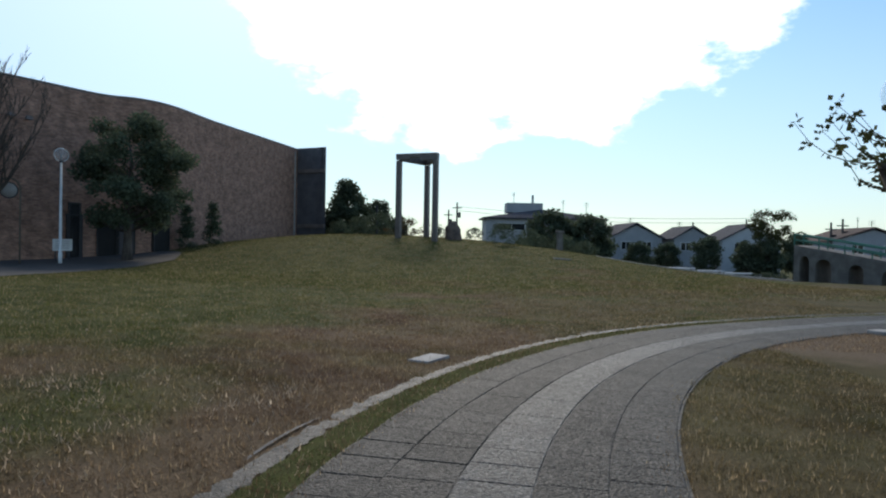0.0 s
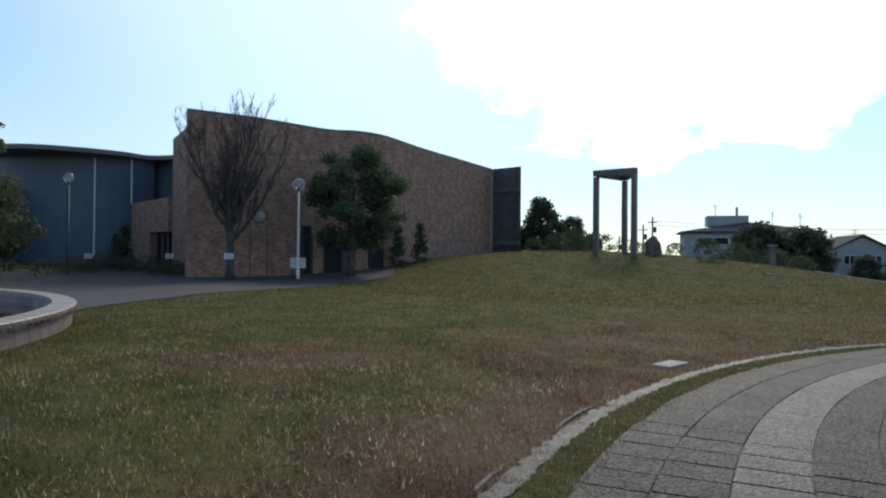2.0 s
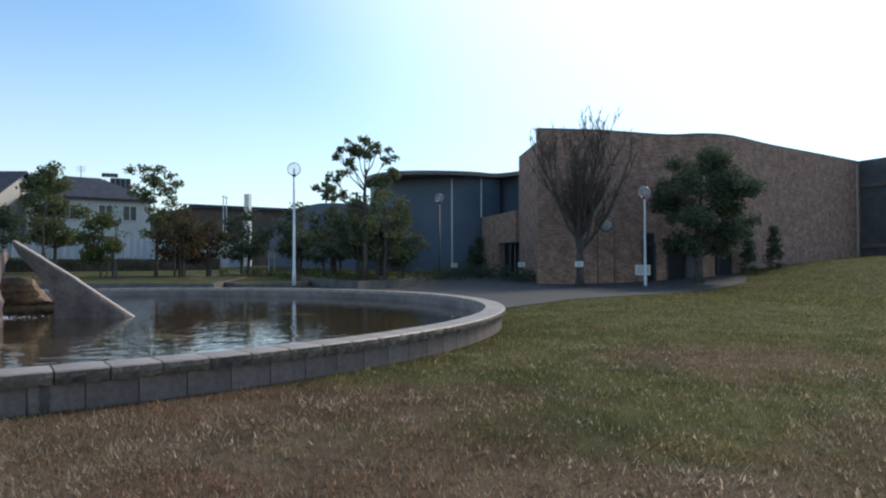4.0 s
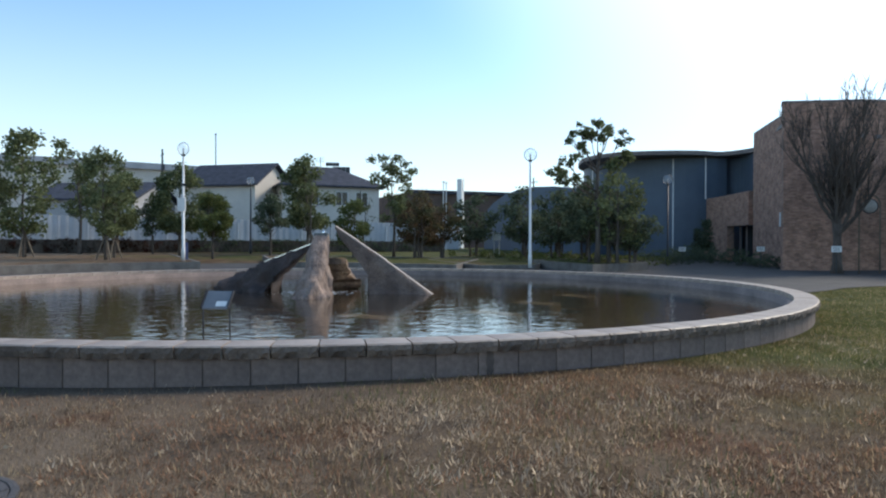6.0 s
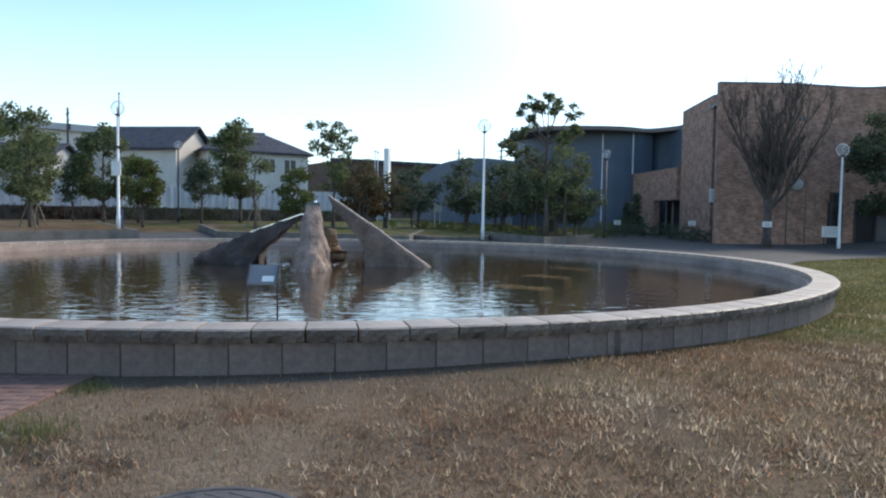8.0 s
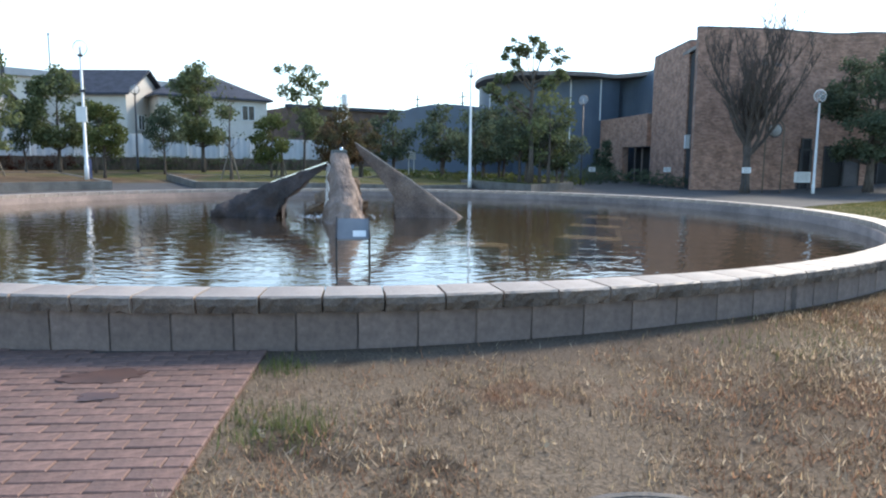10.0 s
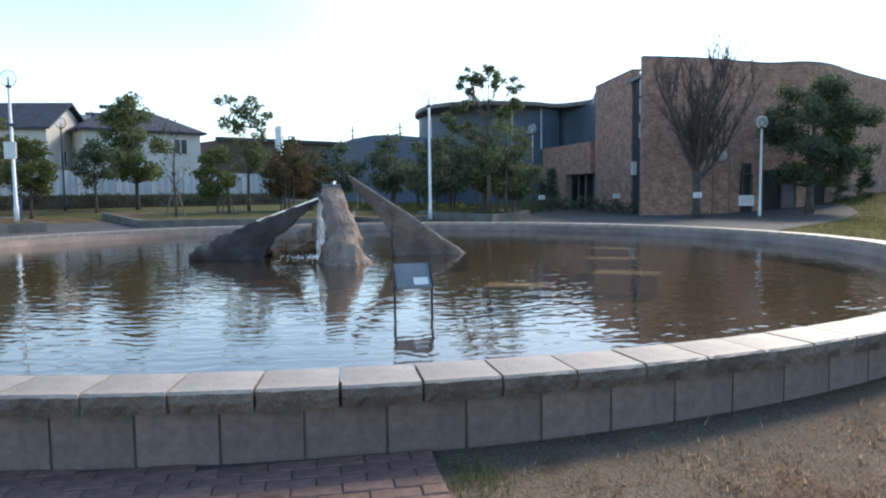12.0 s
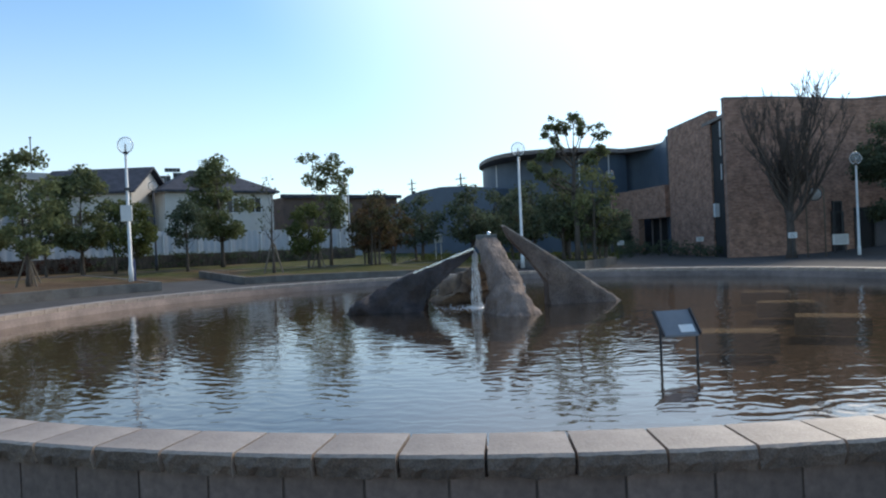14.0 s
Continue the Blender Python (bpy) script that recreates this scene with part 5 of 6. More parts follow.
def tree(name, label, seed, h, trunk_h, cr, leaf, nclump=26, per=70, size=0.13, r0=0.09, shape="round", stakes=False, clump=(0.35, 0.65), group="", stems=1):
    """A tree of a tapered trunk, limbs that run to every clump, and a crown of separate leaves with gaps."""
    rnd = random.Random(seed)
    o = root(name, label, "tree", group=group)
    cents, limbs = [], Geo()
    for k in range(nclump):
        for _ in range(30):
            t = rnd.random()
            a = rnd.uniform(0, 2 * math.pi)
            if shape == "round":
                prof = math.sin(math.pi * min(1, 0.12 + 0.86 * t)) ** 0.7
            elif shape == "cone":
                prof = 1.05 - 0.8 * t
            else:
                prof = 0.5 + 0.5 * t
            rr = cr * prof * rnd.uniform(0.25, 1.0) ** 0.6
            c = (rr * math.cos(a), rr * math.sin(a), trunk_h + (h - trunk_h) * t, rnd.uniform(*clump))
            if all((c[0] - q[0]) ** 2 + (c[1] - q[1]) ** 2 + (c[2] - q[2]) ** 2 > (0.55 * max(c[3], q[3])) ** 2 for q in cents):
                break
        cents.append(c)
    for s in range(stems):
        ox = 0 if stems == 1 else rnd.uniform(-0.3, 0.3)
        oy = 0 if stems == 1 else rnd.uniform(-0.3, 0.3)
        top = h * 0.82
        pts, rad = [], []
        for k in range(8):
            q = k / 7
            pts.append((ox + noise.noise((seed * 3.7 + s, q * 3, 0)) * 0.35 * q, oy + noise.noise((seed * 1.7 + s, q * 3, 5)) * 0.35 * q, -0.1 + (top + 0.1) * q))
            rad.append(r0 * (1.25 - 1.05 * q) if k else r0 * 1.5)
        g = Geo()
        g.tube(pts, rad, 9)
        part("trunk", g, BARK, o, "grey-brown bark", True)
    for c in cents:
        zb = max(trunk_h * 0.75, c[2] - rnd.uniform(0.4, 1.3))
        q = min(1.0, zb / (h * 0.82))
        i = min(6, int(q * 7))
        b = Vector(pts[i])
        b.z = zb
        e = Vector(c[:3])
        mid = b.lerp(e, 0.55) + Vector((rnd.uniform(-0.1, 0.1), rnd.uniform(-0.1, 0.1), -0.08))
        rr = max(0.012, r0 * 0.32 * (1.15 - q))
        limbs.tube([b, mid, e], [rr, rr * 0.7, rr * 0.3], 5)
    part("branching", limbs, BARK, o, "", True, kind="stuff")
    part("crown", leaf_cloud(rnd, cents, per, size), leaf, o, "", False, kind="stuff")
    if stakes:
        for a in (0.4, 2.5, 4.6):
            g = Geo()
            g.tube([(0.5 * math.cos(a), 0.5 * math.sin(a), -0.05), (0.06 * math.cos(a), 0.06 * math.sin(a), 1.35)], [0.04, 0.035], 7)
            part("stake", g, WOODPOST, o, "wooden stake")
    return o


def stand(proto, x, y, s=1.0, rz=0.0, z=None, label=""):
    z = gz(x, y) if z is None else z
    c = copy_thing(proto, pose(x, y, z, 0, 0, rz))
    c.scale = (s, s, s)
    if label:
        c["label"] = label
    return c


def put(o, x, y, s=1.0, rz=0.0, z=None):
    o.matrix_basis = pose(x, y, gz(x, y) if z is None else z, 0, 0, rz)
    o.scale = (s, s, s)
    return o


GRP = "young trees round the pool"
t_round = put(tree("broadleaf_tree", "young evergreen tree with a rounded dark green crown", 1, 6.2, 1.9, 1.75, LEAF_MID, 40, 120, 0.19, 0.1, clump=(0.45, 0.75), group=GRP), -47.6, 12.9, 1.08)
t_slim = put(tree("broadleaf_tree", "slender staked tree with a loose green crown", 2, 5.9, 1.5, 1.35, LEAF_MID, 30, 85, 0.18, 0.075, stakes=True, clump=(0.4, 0.65), group=GRP), -35.7, -1.15, 0.8, z=0.78)
t_small = put(tree("broadleaf_tree", "small tree with a dense dark round crown", 3, 4.4, 1.7, 1.05, LEAF_DARK, 24, 120, 0.16, 0.075, clump=(0.4, 0.62), group=GRP), -45.2, 9.4, 0.9)
t_light = put(tree("broadleaf_tree", "young tree with a bright yellow-green crown", 4, 4.7, 1.6, 1.35, LEAF_LIGHT, 28, 115, 0.18, 0.08, clump=(0.4, 0.65), group=GRP), -41.6, 4.9, 0.78)
t_sparse = put(tree("broadleaf_tree", "tall tree with open clumps of leaves on bare limbs", 5, 6.6, 2.6, 1.6, LEAF_MID, 24, 120, 0.17, 0.085, "up", clump=(0.36, 0.62), group=GRP), -41.0, 16.2, 1.0)
t_thin = put(tree("sapling", "thin staked sapling with few pale leaves", 6, 4.3, 1.9, 0.8, LEAF_OLIVE, 12, 22, 0.13, 0.06, stakes=True, clump=(0.25, 0.4), group=GRP), -34.5, 8.0, 1.0, z=0.66)
t_rust = put(tree("autumn_tree", "low bushy tree with rust and green leaves", 7, 3.9, 1.3, 1.35, LEAF_RUST, 24, 90, 0.17, 0.06, stems=3, clump=(0.4, 0.65)), -35.6, 14.8, 1.0)
t_dark = put(tree("broadleaf_tree", "bushy dark green tree with several stems", 8, 4.2, 1.45, 1.6, LEAF_DARK, 28, 70, 0.18, 0.07, stems=3, clump=(0.42, 0.7), group=GRP), -27.6, 20.6, 1.0, z=0.6)
t_big = put(tree("evergreen_tree", "broad dark evergreen tree before the brick wall", 9, 7.6, 2.0, 3.2, LEAF_DARK, 58, 150, 0.17, 0.2, clump=(0.5, 0.95)), -14.9, 32.9, 0.92)
for proto, x, y, s, rz in ((t_round, -44.5, 3.7, 0.86, 80), (t_round, -50.0, 1.0, 0.86, 150), (t_round, -41.5, -9.0, 1.0, 200), (t_slim, -38.5, -4.2, 1.02, 60), 
                           (t_small, -45.6, 2.4, 0.76, 40), (t_small, -49.0, -5.5, 1.0, 20), (t_light, -36.2, 11.1, 0.72, 140), (t_sparse, -45.0, -1.5, 0.95, 90), (t_small, -47.0, 6.2, 0.9, 77),
                           (t_thin, -37.4, -0.6, 0.85, 50), (t_thin, -36.2, 11.7, 0.9, 110), (t_rust, -36.6, 17.0, 0.85, 60), (t_rust, -37.4, 16.0, 0.8, 200), (t_dark, -37.3, 19.8, 0.95, 150),
                           (t_dark, -35.2, 22.2, 1.05, 45), (t_dark, -31.2, 21.2, 0.98, 160), (t_dark, -29.4, 23.8, 1.05, 250), (t_dark, -33.0, 25.2, 1.1, 20), (t_dark, -26.6, 22.3, 0.85, 100), (t_dark, -36.5, 26.5, 1.05, 300)):
    stand(proto, x, y, s, rz)
# the tall loose tree that stands over the planter
def loose_tree(x, y, z):
    """A tree whose bare forked limbs carry separate tufts of leaves high up, over a leafy lower part."""
    rnd = random.Random(12)
    o = root("broadleaf_tree", "tall tree with open leaf clumps above dense low branches", "tree", pose(x, y, z, 0, 0, 43))
    g = Geo()
    g.tube([(0, 0, -0.1), (0.03, 0, 1.5), (-0.06, 0.05, 3.2), (0.0, 0, 4.6), (0.08, 0, 5.5)], [0.16, 0.12, 0.1, 0.075, 0.05], 9)
    part("trunk", g, BARK, o, "grey-brown bark", True)
    tufts, g = [], Geo()
    # limbs end in tufts: reach to the side, height of the fork, height of the tip
    for reach, fork, tip in ((-1.2, 4.4, 6.1), (-0.85, 4.6, 6.5), (-0.35, 5.0, 6.35), (0.0, 5.3, 6.8), (0.35, 5.0, 6.1), (0.55, 5.2, 6.55), (1.05, 4.8, 5.9), (1.3, 4.6, 5.5), (-0.6, 4.4, 5.7), (-1.8, 3.3, 4.7), (-1.45, 3.5, 5.0), (-2.0, 3.1, 4.35), (-1.2, 3.2, 4.2), (0.7, 3.4, 4.9)):
        b, e = Vector((0, 0, fork)), Vector((reach, rnd.uniform(-0.9, 0.9), tip))
        mid = b.lerp(e, 0.5) + Vector((0.06 * reach, 0, -0.18))
        g.tube([b, mid, e], [0.04, 0.028, 0.014], 6)
        for _ in range(4):
            q = e + Vector((rnd.gauss(0, 0.2), rnd.gauss(0, 0.2), rnd.gauss(0.0, 0.2)))
            g.tube([mid.lerp(e, 0.5), q], [0.014, 0.008], 4)
            tufts.append((*q, rnd.uniform(0.15, 0.26)))
    part("branching", g, BARK, o, "", True, kind="stuff")
    part("crown", leaf_cloud(rnd, tufts, 330, 0.14, 0.8), LEAF_MID, o, kind="stuff")


loose_tree(-26.4, 19.7, 0.6)
put(tree("broadleaf_tree", "bushy green tree with a leafy lower crown", 13, 4.5, 1.2, 1.75, LEAF_MID, 32, 60, 0.17, 0.08, clump=(0.4, 0.65), stems=2), -26.3, 20.9, 1.0, 10, 0.6)


def shrub(name, label, seed, w, d, h, leaf, n=30, per=80, size=0.09, shape="dome"):
    rnd = random.Random(seed)
    cents = []
    for _ in range(n):
        a, q = rnd.uniform(0, 6.28), rnd.random() ** 0.5
        t = rnd.random()
        k = (1 - t * 0.75) if shape == "cone" else math.sqrt(max(0.05, 1 - (t * 0.92) ** 2)) if shape == "dome" else 1.0
        cents.append((w / 2 * q * k * math.cos(a), d / 2 * q * k * math.sin(a), 0.12 + t * (h - 0.2), 0.16 + 0.1 * rnd.random()))
    g = leaf_cloud(rnd, cents, per, size)
    return thing(name, g, leaf, label, "shrub", at=pose(0, 0, 0))


def set_shrub(o, x, y, s=1.0, rz=0.0, z=None):
    o.matrix_basis = pose(x, y, gz(x, y) if z is None else z, 0, 0, rz)
    o.scale = (s, s, s)


s_ball = shrub("clipped_shrub", "dark clipped round shrub on the mound", 21, 2.2, 1.8, 1.35, LEAF_DARK, 60, 130)
set_shrub(s_ball, 4.3, 42.2)
for x, y, s in ((-3.9, 46.6, 1.15), (-5.2, 48.0, 1.0), (2.9, 48.0, 0.8), (6.3, 44.6, 0.9), (0.3, 48.5, 0.7), (9.5, 49, 1.2), (11.5, 51, 1.25), (8.0, 52, 1.3), (-7.6, 54.6, 1.2)):
    set_shrub(copy_thing(s_ball, pose(0, 0, 0)), x, y, s, x * 40)
s_col = shrub("conical_shrub", "dark upright clipped shrub at the wall foot", 22, 1.2, 1.2, 2.6, LEAF_DARK, 130, 150, shape="cone")
set_shrub(s_col, -13.4, 41.0)
for x, y, s in ((-14.4, 39.4, 1.0), (-32.8, 36.9, 1.15), (-33.9, 37.4, 0.9)):
    set_shrub(copy_thing(s_col, pose(0, 0, 0)), x, y, s, x * 70)
s_low = shrub("low_shrub", "low dark shrubs before the brick building", 23, 3.0, 1.2, 1.0, LEAF_DARK, 60, 110, shape="block")
set_shrub(s_low, -30.3, 31.8, 1.0, 40)
for x, y, s, rz in ((-28.4, 33.4, 1.1, 45), (-26.4, 33.0, 0.9, 45), (-24.6, 31.6, 0.75, 45), (-32.4, 34.4, 1.2, 50), (-31.4, 30.0, 0.9, 60), (-29.6, 29.4, 0.7, 45)):
    set_shrub(copy_thing(s_low, pose(0, 0, 0)), x, y, s, rz)
# tall grass and undergrowth beneath the trees
rnd = random.Random(31)
cents = [(-28 - 13 * rnd.random(), 19 + 9 * rnd.random(), 0, 0.3) for _ in range(120)]
cents = [(x, y, gz(x, y) + 0.3, 0.35) for x, y, _, _ in cents]
thing("undergrowth", leaf_cloud(rnd, cents, 60, 0.16, 0.9), LEAF_LIGHT, "yellow-green tall grass beneath the trees", "undergrowth", kind="stuff")
# hedge along the fence
hd = root("hedge", "long low dark hedge before the white fence", "hedge")
rnd = random.Random(33)
for k in range(11):
    y0 = -18 + k * 4.0
    cents = []
    for _ in range(90):
        x, y = -50.8 + rnd.uniform(-0.4, 0.4), y0 + rnd.uniform(0, 4.0)
        cents.append((x, y, gz(x, y) + rnd.uniform(0.1, 0.85), rnd.uniform(0.18, 0.3)))
    part("hedge_section", leaf_cloud(rnd, cents, 120, 0.1), HEDGE_RED if k < 6 else LEAF_DARK, hd, "dark red clipped hedge" if k < 6 else "", kind="stuff")
    g = Geo()
    g.box(-50.8, y0 + 2.0, gz(-50.8, y0) + 0.4, 0.5, 4.0, 0.85)
    part("hedge_core", g, BARK, hd)

# trees at the far side of the mound and before the north-east houses
t_far = put(tree("evergreen_tree", "dense dark evergreen beside the end of the building", 14, 6.4, 0.6, 2.2, LEAF_DARK, 70, 75, 0.26, 0.15, clump=(0.55, 0.9)), -7.9, 61.5)
for x, y, s in ((-5.2, 63.0, 0.78), (-3.4, 65, 0.62)):
    stand(t_far, x, y, s, x * 50)
put(tree("autumn_tree", "low rust-leaved bushes behind the arch", 15, 2.4, 0.3, 2.0, LEAF_RUST, 22, 40, 0.15, 0.05, stems=3), -2.4, 56.0)
t_ne = put(tree("garden_tree", "round dark garden tree before the houses", 16, 4.6, 1.2, 1.7, LEAF_DARK, 36, 80, 0.24, 0.09, clump=(0.5, 0.8)), 20.2, 66.0, 0.75)
for x, y, s, rz in ((23.2, 66.5, 0.75, 20), (26.2, 64.2, 0.88, 60), (31.2, 64.0, 0.75, 100), (30.0, 60.0, 0.85, 140), (28.6, 61.0, 0.8, 300), (11.3, 66.0, 1.3, 30), (12.9, 67.0, 1.15, 120), (15.2, 65.0, 1.25, 200), (9.2, 68.0, 0.7, 250), (36, 61, 0.7, 10), (39, 59, 0.6, 80), (34.6, 64, 1.0, 80)):
    stand(t_ne, x, y, s, rz)
put(tree("garden_tree", "tall dark garden tree with open crown before the houses", 17, 6.6, 3.2, 2.1, LEAF_OLIVE, 34, 75, 0.19, 0.13, "up", clump=(0.4, 0.65)), 30.4, 60.3, 1.0)
put(tree("garden_tree", "tall dark garden tree with open crown before the houses", 18, 6.6, 2.0, 2.1, LEAF_DARK, 30, 50, 0.17, 0.12, "up", clump=(0.35, 0.6)), 15.0, 68.0, 0.95)


def bare_tree(x, y, h):
    """A leafless tree with limbs that climb steeply from a short trunk."""
    rnd = random.Random(44)
    o = root("bare_tree", "leafless grey tree with many upright branches", "tree", pose(x, y, gz(x, y)))
    g = Geo()
    g.tube([(0, 0, -0.1), (0.02, 0, 0.5), (0, 0.03, 1.6), (0.03, 0, 2.9)], [0.3, 0.21, 0.18, 0.16], 11)
    part("trunk", g, PALEBARK, o, "grey bark", True)
    g, tw = Geo(), Geo()
    dead = []
    def grow(p, d, l, r, depth):
        q = p.copy()
        pts, rad = [p.copy()], [r]
        for k in range(4):
            d = (d + Vector((rnd.gauss(0, 0.13), rnd.gauss(0, 0.13), 0.3 if depth == 0 else 0.16))).normalized()
            q = q + d * l / 4
            pts.append(q.copy())
            rad.append(r * (1 - 0.16 * (k + 1)))
        (g if depth < 2 else tw).tube(pts, rad, 6 if depth < 2 else 4, cap=False)
        if depth < 3:
            for i in range(8 if depth == 0 else 5):
                j = rnd.randrange(1, 5)
                if pts[j].z > h * 0.96:
                    continue
                a = rnd.uniform(0, 6.28)
                nd = (d + Vector((math.cos(a), math.sin(a), 0.05)) * rnd.uniform(0.35, 0.75)).normalized()
                grow(pts[j], nd, l * rnd.uniform(0.32, 0.5), max(0.014, rad[j] * 0.64), depth + 1)
        elif rnd.random() < 0.015 and q.z < 5.5:
            dead.append((*q, 0.14))
    for k in range(14):
        a = k * 2.4 + rnd.uniform(-0.3, 0.3)
        tilt = rnd.uniform(0.15, 1.25)
        grow(Vector((0.08 * math.cos(a), 0.08 * math.sin(a), 1.7 + rnd.uniform(0, 1.2))), Vector((math.cos(a) * tilt, math.sin(a) * tilt, 1)).normalized(), rnd.uniform(3.5, 4.5) * (1.05 - 0.15 * tilt) * h / 9.4, 0.095, 0)
    part("branching", g, PALEBARK, o, "", True, kind="stuff")
    part("twig_work", tw, PALEBARK, o, "", True, kind="stuff")
    part("dry_foliage", leaf_cloud(rnd, dead, 12, 0.1), LEAF_RUST, o, "a few dry leaves", kind="stuff")


bare_tree(-19.2, 28.0, 9.9)


def pruned_tree(x, y):
    """A heavily pruned tree: stout cut limbs and a few thin leafy shoots."""
    rnd = random.Random(52)
    z0 = gz(x, y)
    o = root("pruned_tree", "hard-pruned tree with cut limbs and a few leafy shoots", "tree", pose(x, y, z0))
    g = Geo()
    g.tube([(0, 0, -0.1), (0.02, 0, 0.3), (0, 0, 1.2), (0.02, 0.02, 1.85)], [0.27, 0.2, 0.18, 0.2], 12)
    part("trunk", g, BARK, o, "grey-brown bark", True)
    tips = []
    for pts in (((0, 0, 1.75), (-0.1, 0.12, 2.1), (-0.26, 0.3, 2.78)), ((0.02, 0, 1.8), (0.05, 0.02, 2.4), (0.02, 0.04, 3.0)), ((0.05, 0, 1.8), (0.2, -0.15, 2.3), (0.3, -0.25, 2.9)), ((0.0, 0.0, 1.8), (0.2, 0.3, 2.3), (0.25, 0.45, 3.1))):
        g = Geo()
        g.tube(pts, [0.13, 0.1, 0.085], 9)
        part("cut_limb", g, BARK, o, "sawn-off limb", True)
        tips.append(Vector(pts[1]).lerp(Vector(pts[2]), 0.4))
        tips.append(Vector(pts[2]))
    g, cents = Geo(), []
    for k in range(16):
        b = tips[k % len(tips)]
        a = rnd.uniform(2.1, 3.7) if k % 3 else rnd.uniform(-1.5, 1.5)
        l = rnd.uniform(0.9, 1.7)
        d = Vector((math.cos(a) * 0.95, math.sin(a) * 0.6, 0.15))
        pts = [b]
        for j in range(1, 6):
            q = j / 5
            p = b + d * l * q + Vector((0, 0, 0.45 * q * q * rnd.uniform(0.7, 1.1) - 0.12 * math.sin(3.1 * q)))
            pts.append(p)
            if j > 1:
                cents.append((p.x, p.y, p.z, 0.09 + 0.05 * rnd.random()))
        g.tube(pts, [0.014, 0.012, 0.01, 0.008, 0.006, 0.004], 5)
    part("shoot_work", g, BARK, o, "", True, kind="stuff")
    part("foliage", leaf_cloud(rnd, cents, 150, 0.1), LEAF_OLIVE, o, "dark dry leaves", kind="stuff")


pruned_tree(7.05, 9.85)
g = Geo()
g.box(0, 0, 0.03, 0.35, 0.3, 0.08, 0.4)
bevelled(thing("stone_block", g, CONCRETE, "small pale stone block set in the grass", "stone", at=pose(7.68, 11.38, gz(7.68, 11.38))), 0.02)

# ---- the mound's arch and stones ----
ar = root("stone_arch", "tall three-legged square stone arch on the grass mound", "sculpture")
legs = ((-2.25, 42.5), (0.05, 41.5), (-0.5, 45.0))
TOPZ = 6.95
for x, y in legs:
    g = Geo()
    zb = gz(x, y) - 0.3
    g.box(x, y, (zb + TOPZ - 0.42) / 2, 0.33, 0.33, TOPZ - 0.42 - zb, -0.4, 0.94)
    bevelled(part("leg", g, CUTSTONE, ar, "square stone leg"), 0.02)
for i, j in ((0, 1), (1, 2), (2, 0)):
    a, b = Vector((*legs[i], 0)), Vector((*legs[j], 0))
    d = (b - a).normalized() * 0.16
    g = Geo()
    if (i, j) == (0, 1):
        g.beam((*(a - d).xy, TOPZ - 0.12), (*(b + d).xy, TOPZ - 0.12), 0.34, 0.24)
        m = a.lerp(b, 0.62)
        g.beam((*m.xy, TOPZ - 0.33), (*(b + d).xy, TOPZ - 0.33), 0.32, 0.2)
        g.beam((*(a - d).xy, TOPZ - 0.3), (*(a.lerp(b, 0.32)).xy, TOPZ - 0.3), 0.32, 0.12)
    else:
        g.beam((*(a + d).xy, TOPZ - 0.21), (*(b - d).xy, TOPZ - 0.21), 0.3, 0.41)
    part("beam", g, CUTSTONE, ar, "stone beam with a ragged lower edge")


def boulder(name, label, at, sx, sy, sz, seed, material):
    bm = bmesh.new()
    bmesh.ops.create_icosphere(bm, subdivisions=3, radius=1.0)
    for v in bm.verts:
        n = noise.fractal(v.co * 1.3 + Vector((seed, 0, 0)), 1.0, 2.0, 4)
        v.co *= 1 + 0.28 * n
        v.co.x, v.co.y, v.co.z = v.co.x * sx, v.co.y * sy, max(v.co.z, -0.35) * sz
    me = bpy.data.meshes.new(name)
    bm.to_mesh(me)
    bm.free()
    me.materials.append(material)
    return thing(name, me, material, label, "stone", at=at)


boulder("boulder", "dark pointed boulder on the mound beside the arch", pose(1.25, 43.6, gz(1.25, 43.6) + 0.2), 0.55, 0.5, 1.0, 3, STONE)
stl = root("stone_stele", "grey upright stone marker on the mound's slope", "stone marker", pose(8.23, 43.83, gz(8.23, 43.83)))
g = Geo()
g.box(0, 0, 0.55, 0.38, 0.3, 1.3, 0.3, 0.85)
bevelled(part("shaft", g, KERBSTONE, stl), 0.03)
g = Geo()
g.box(0, 0, 1.25, 0.48, 0.4, 0.16, 0.3)
bevelled(part("cap", g, KERBSTONE, stl), 0.04)
g = Geo()
g.tube([(0, 0, 0), (0, 0, 2.3)], [0.07, 0.06], 8)
thing("short_post", g, DARKMETAL, "short dark lamp post on the mound", "post", at=pose(-4.2, 49.6, gz(-4.2, 49.6)))
g = Geo()
g.box(0, 0, 0, 0.9, 0.5, 0.06)
thing("stone_slab", g, CONCRETE, "pale flat stone slab in the mound's grass", "stone slab", at=pose(7.0, 36.5, gz(7.0, 36.5) + 0.03, 0, 4, 0))
# utility poles beyond the mound
for (x, y, h) in ((3.0, 86.0, 8.0), (2.0, 89.0, 7.2), (0.6, 95, 6.0), (-1.0, 99, 6.0), (36.5, 78, 6.6), (31.0, 80, 6.2), (40.5, 68, 6.0), (42.0, 68.5, 6.4)):
    p = root("utility_pole", "thin dark utility pole beyond the houses", "pole", pose(x, y, gz(x, y)), "utility poles")
    g = Geo()
    g.tube([(0, 0, 0), (0, 0, h)], [0.15, 0.1], 8)
    part("post", g, DARKMETAL, p)
    g = Geo()
    g.beam((-0.6, 0, h - 0.7), (0.6, 0, h - 0.7), 0.1, 0.12)
    g.box(0.3, 0, h - 1.6, 0.35, 0.35, 0.7)
    part("crossarm", g, DARKMETAL, p)
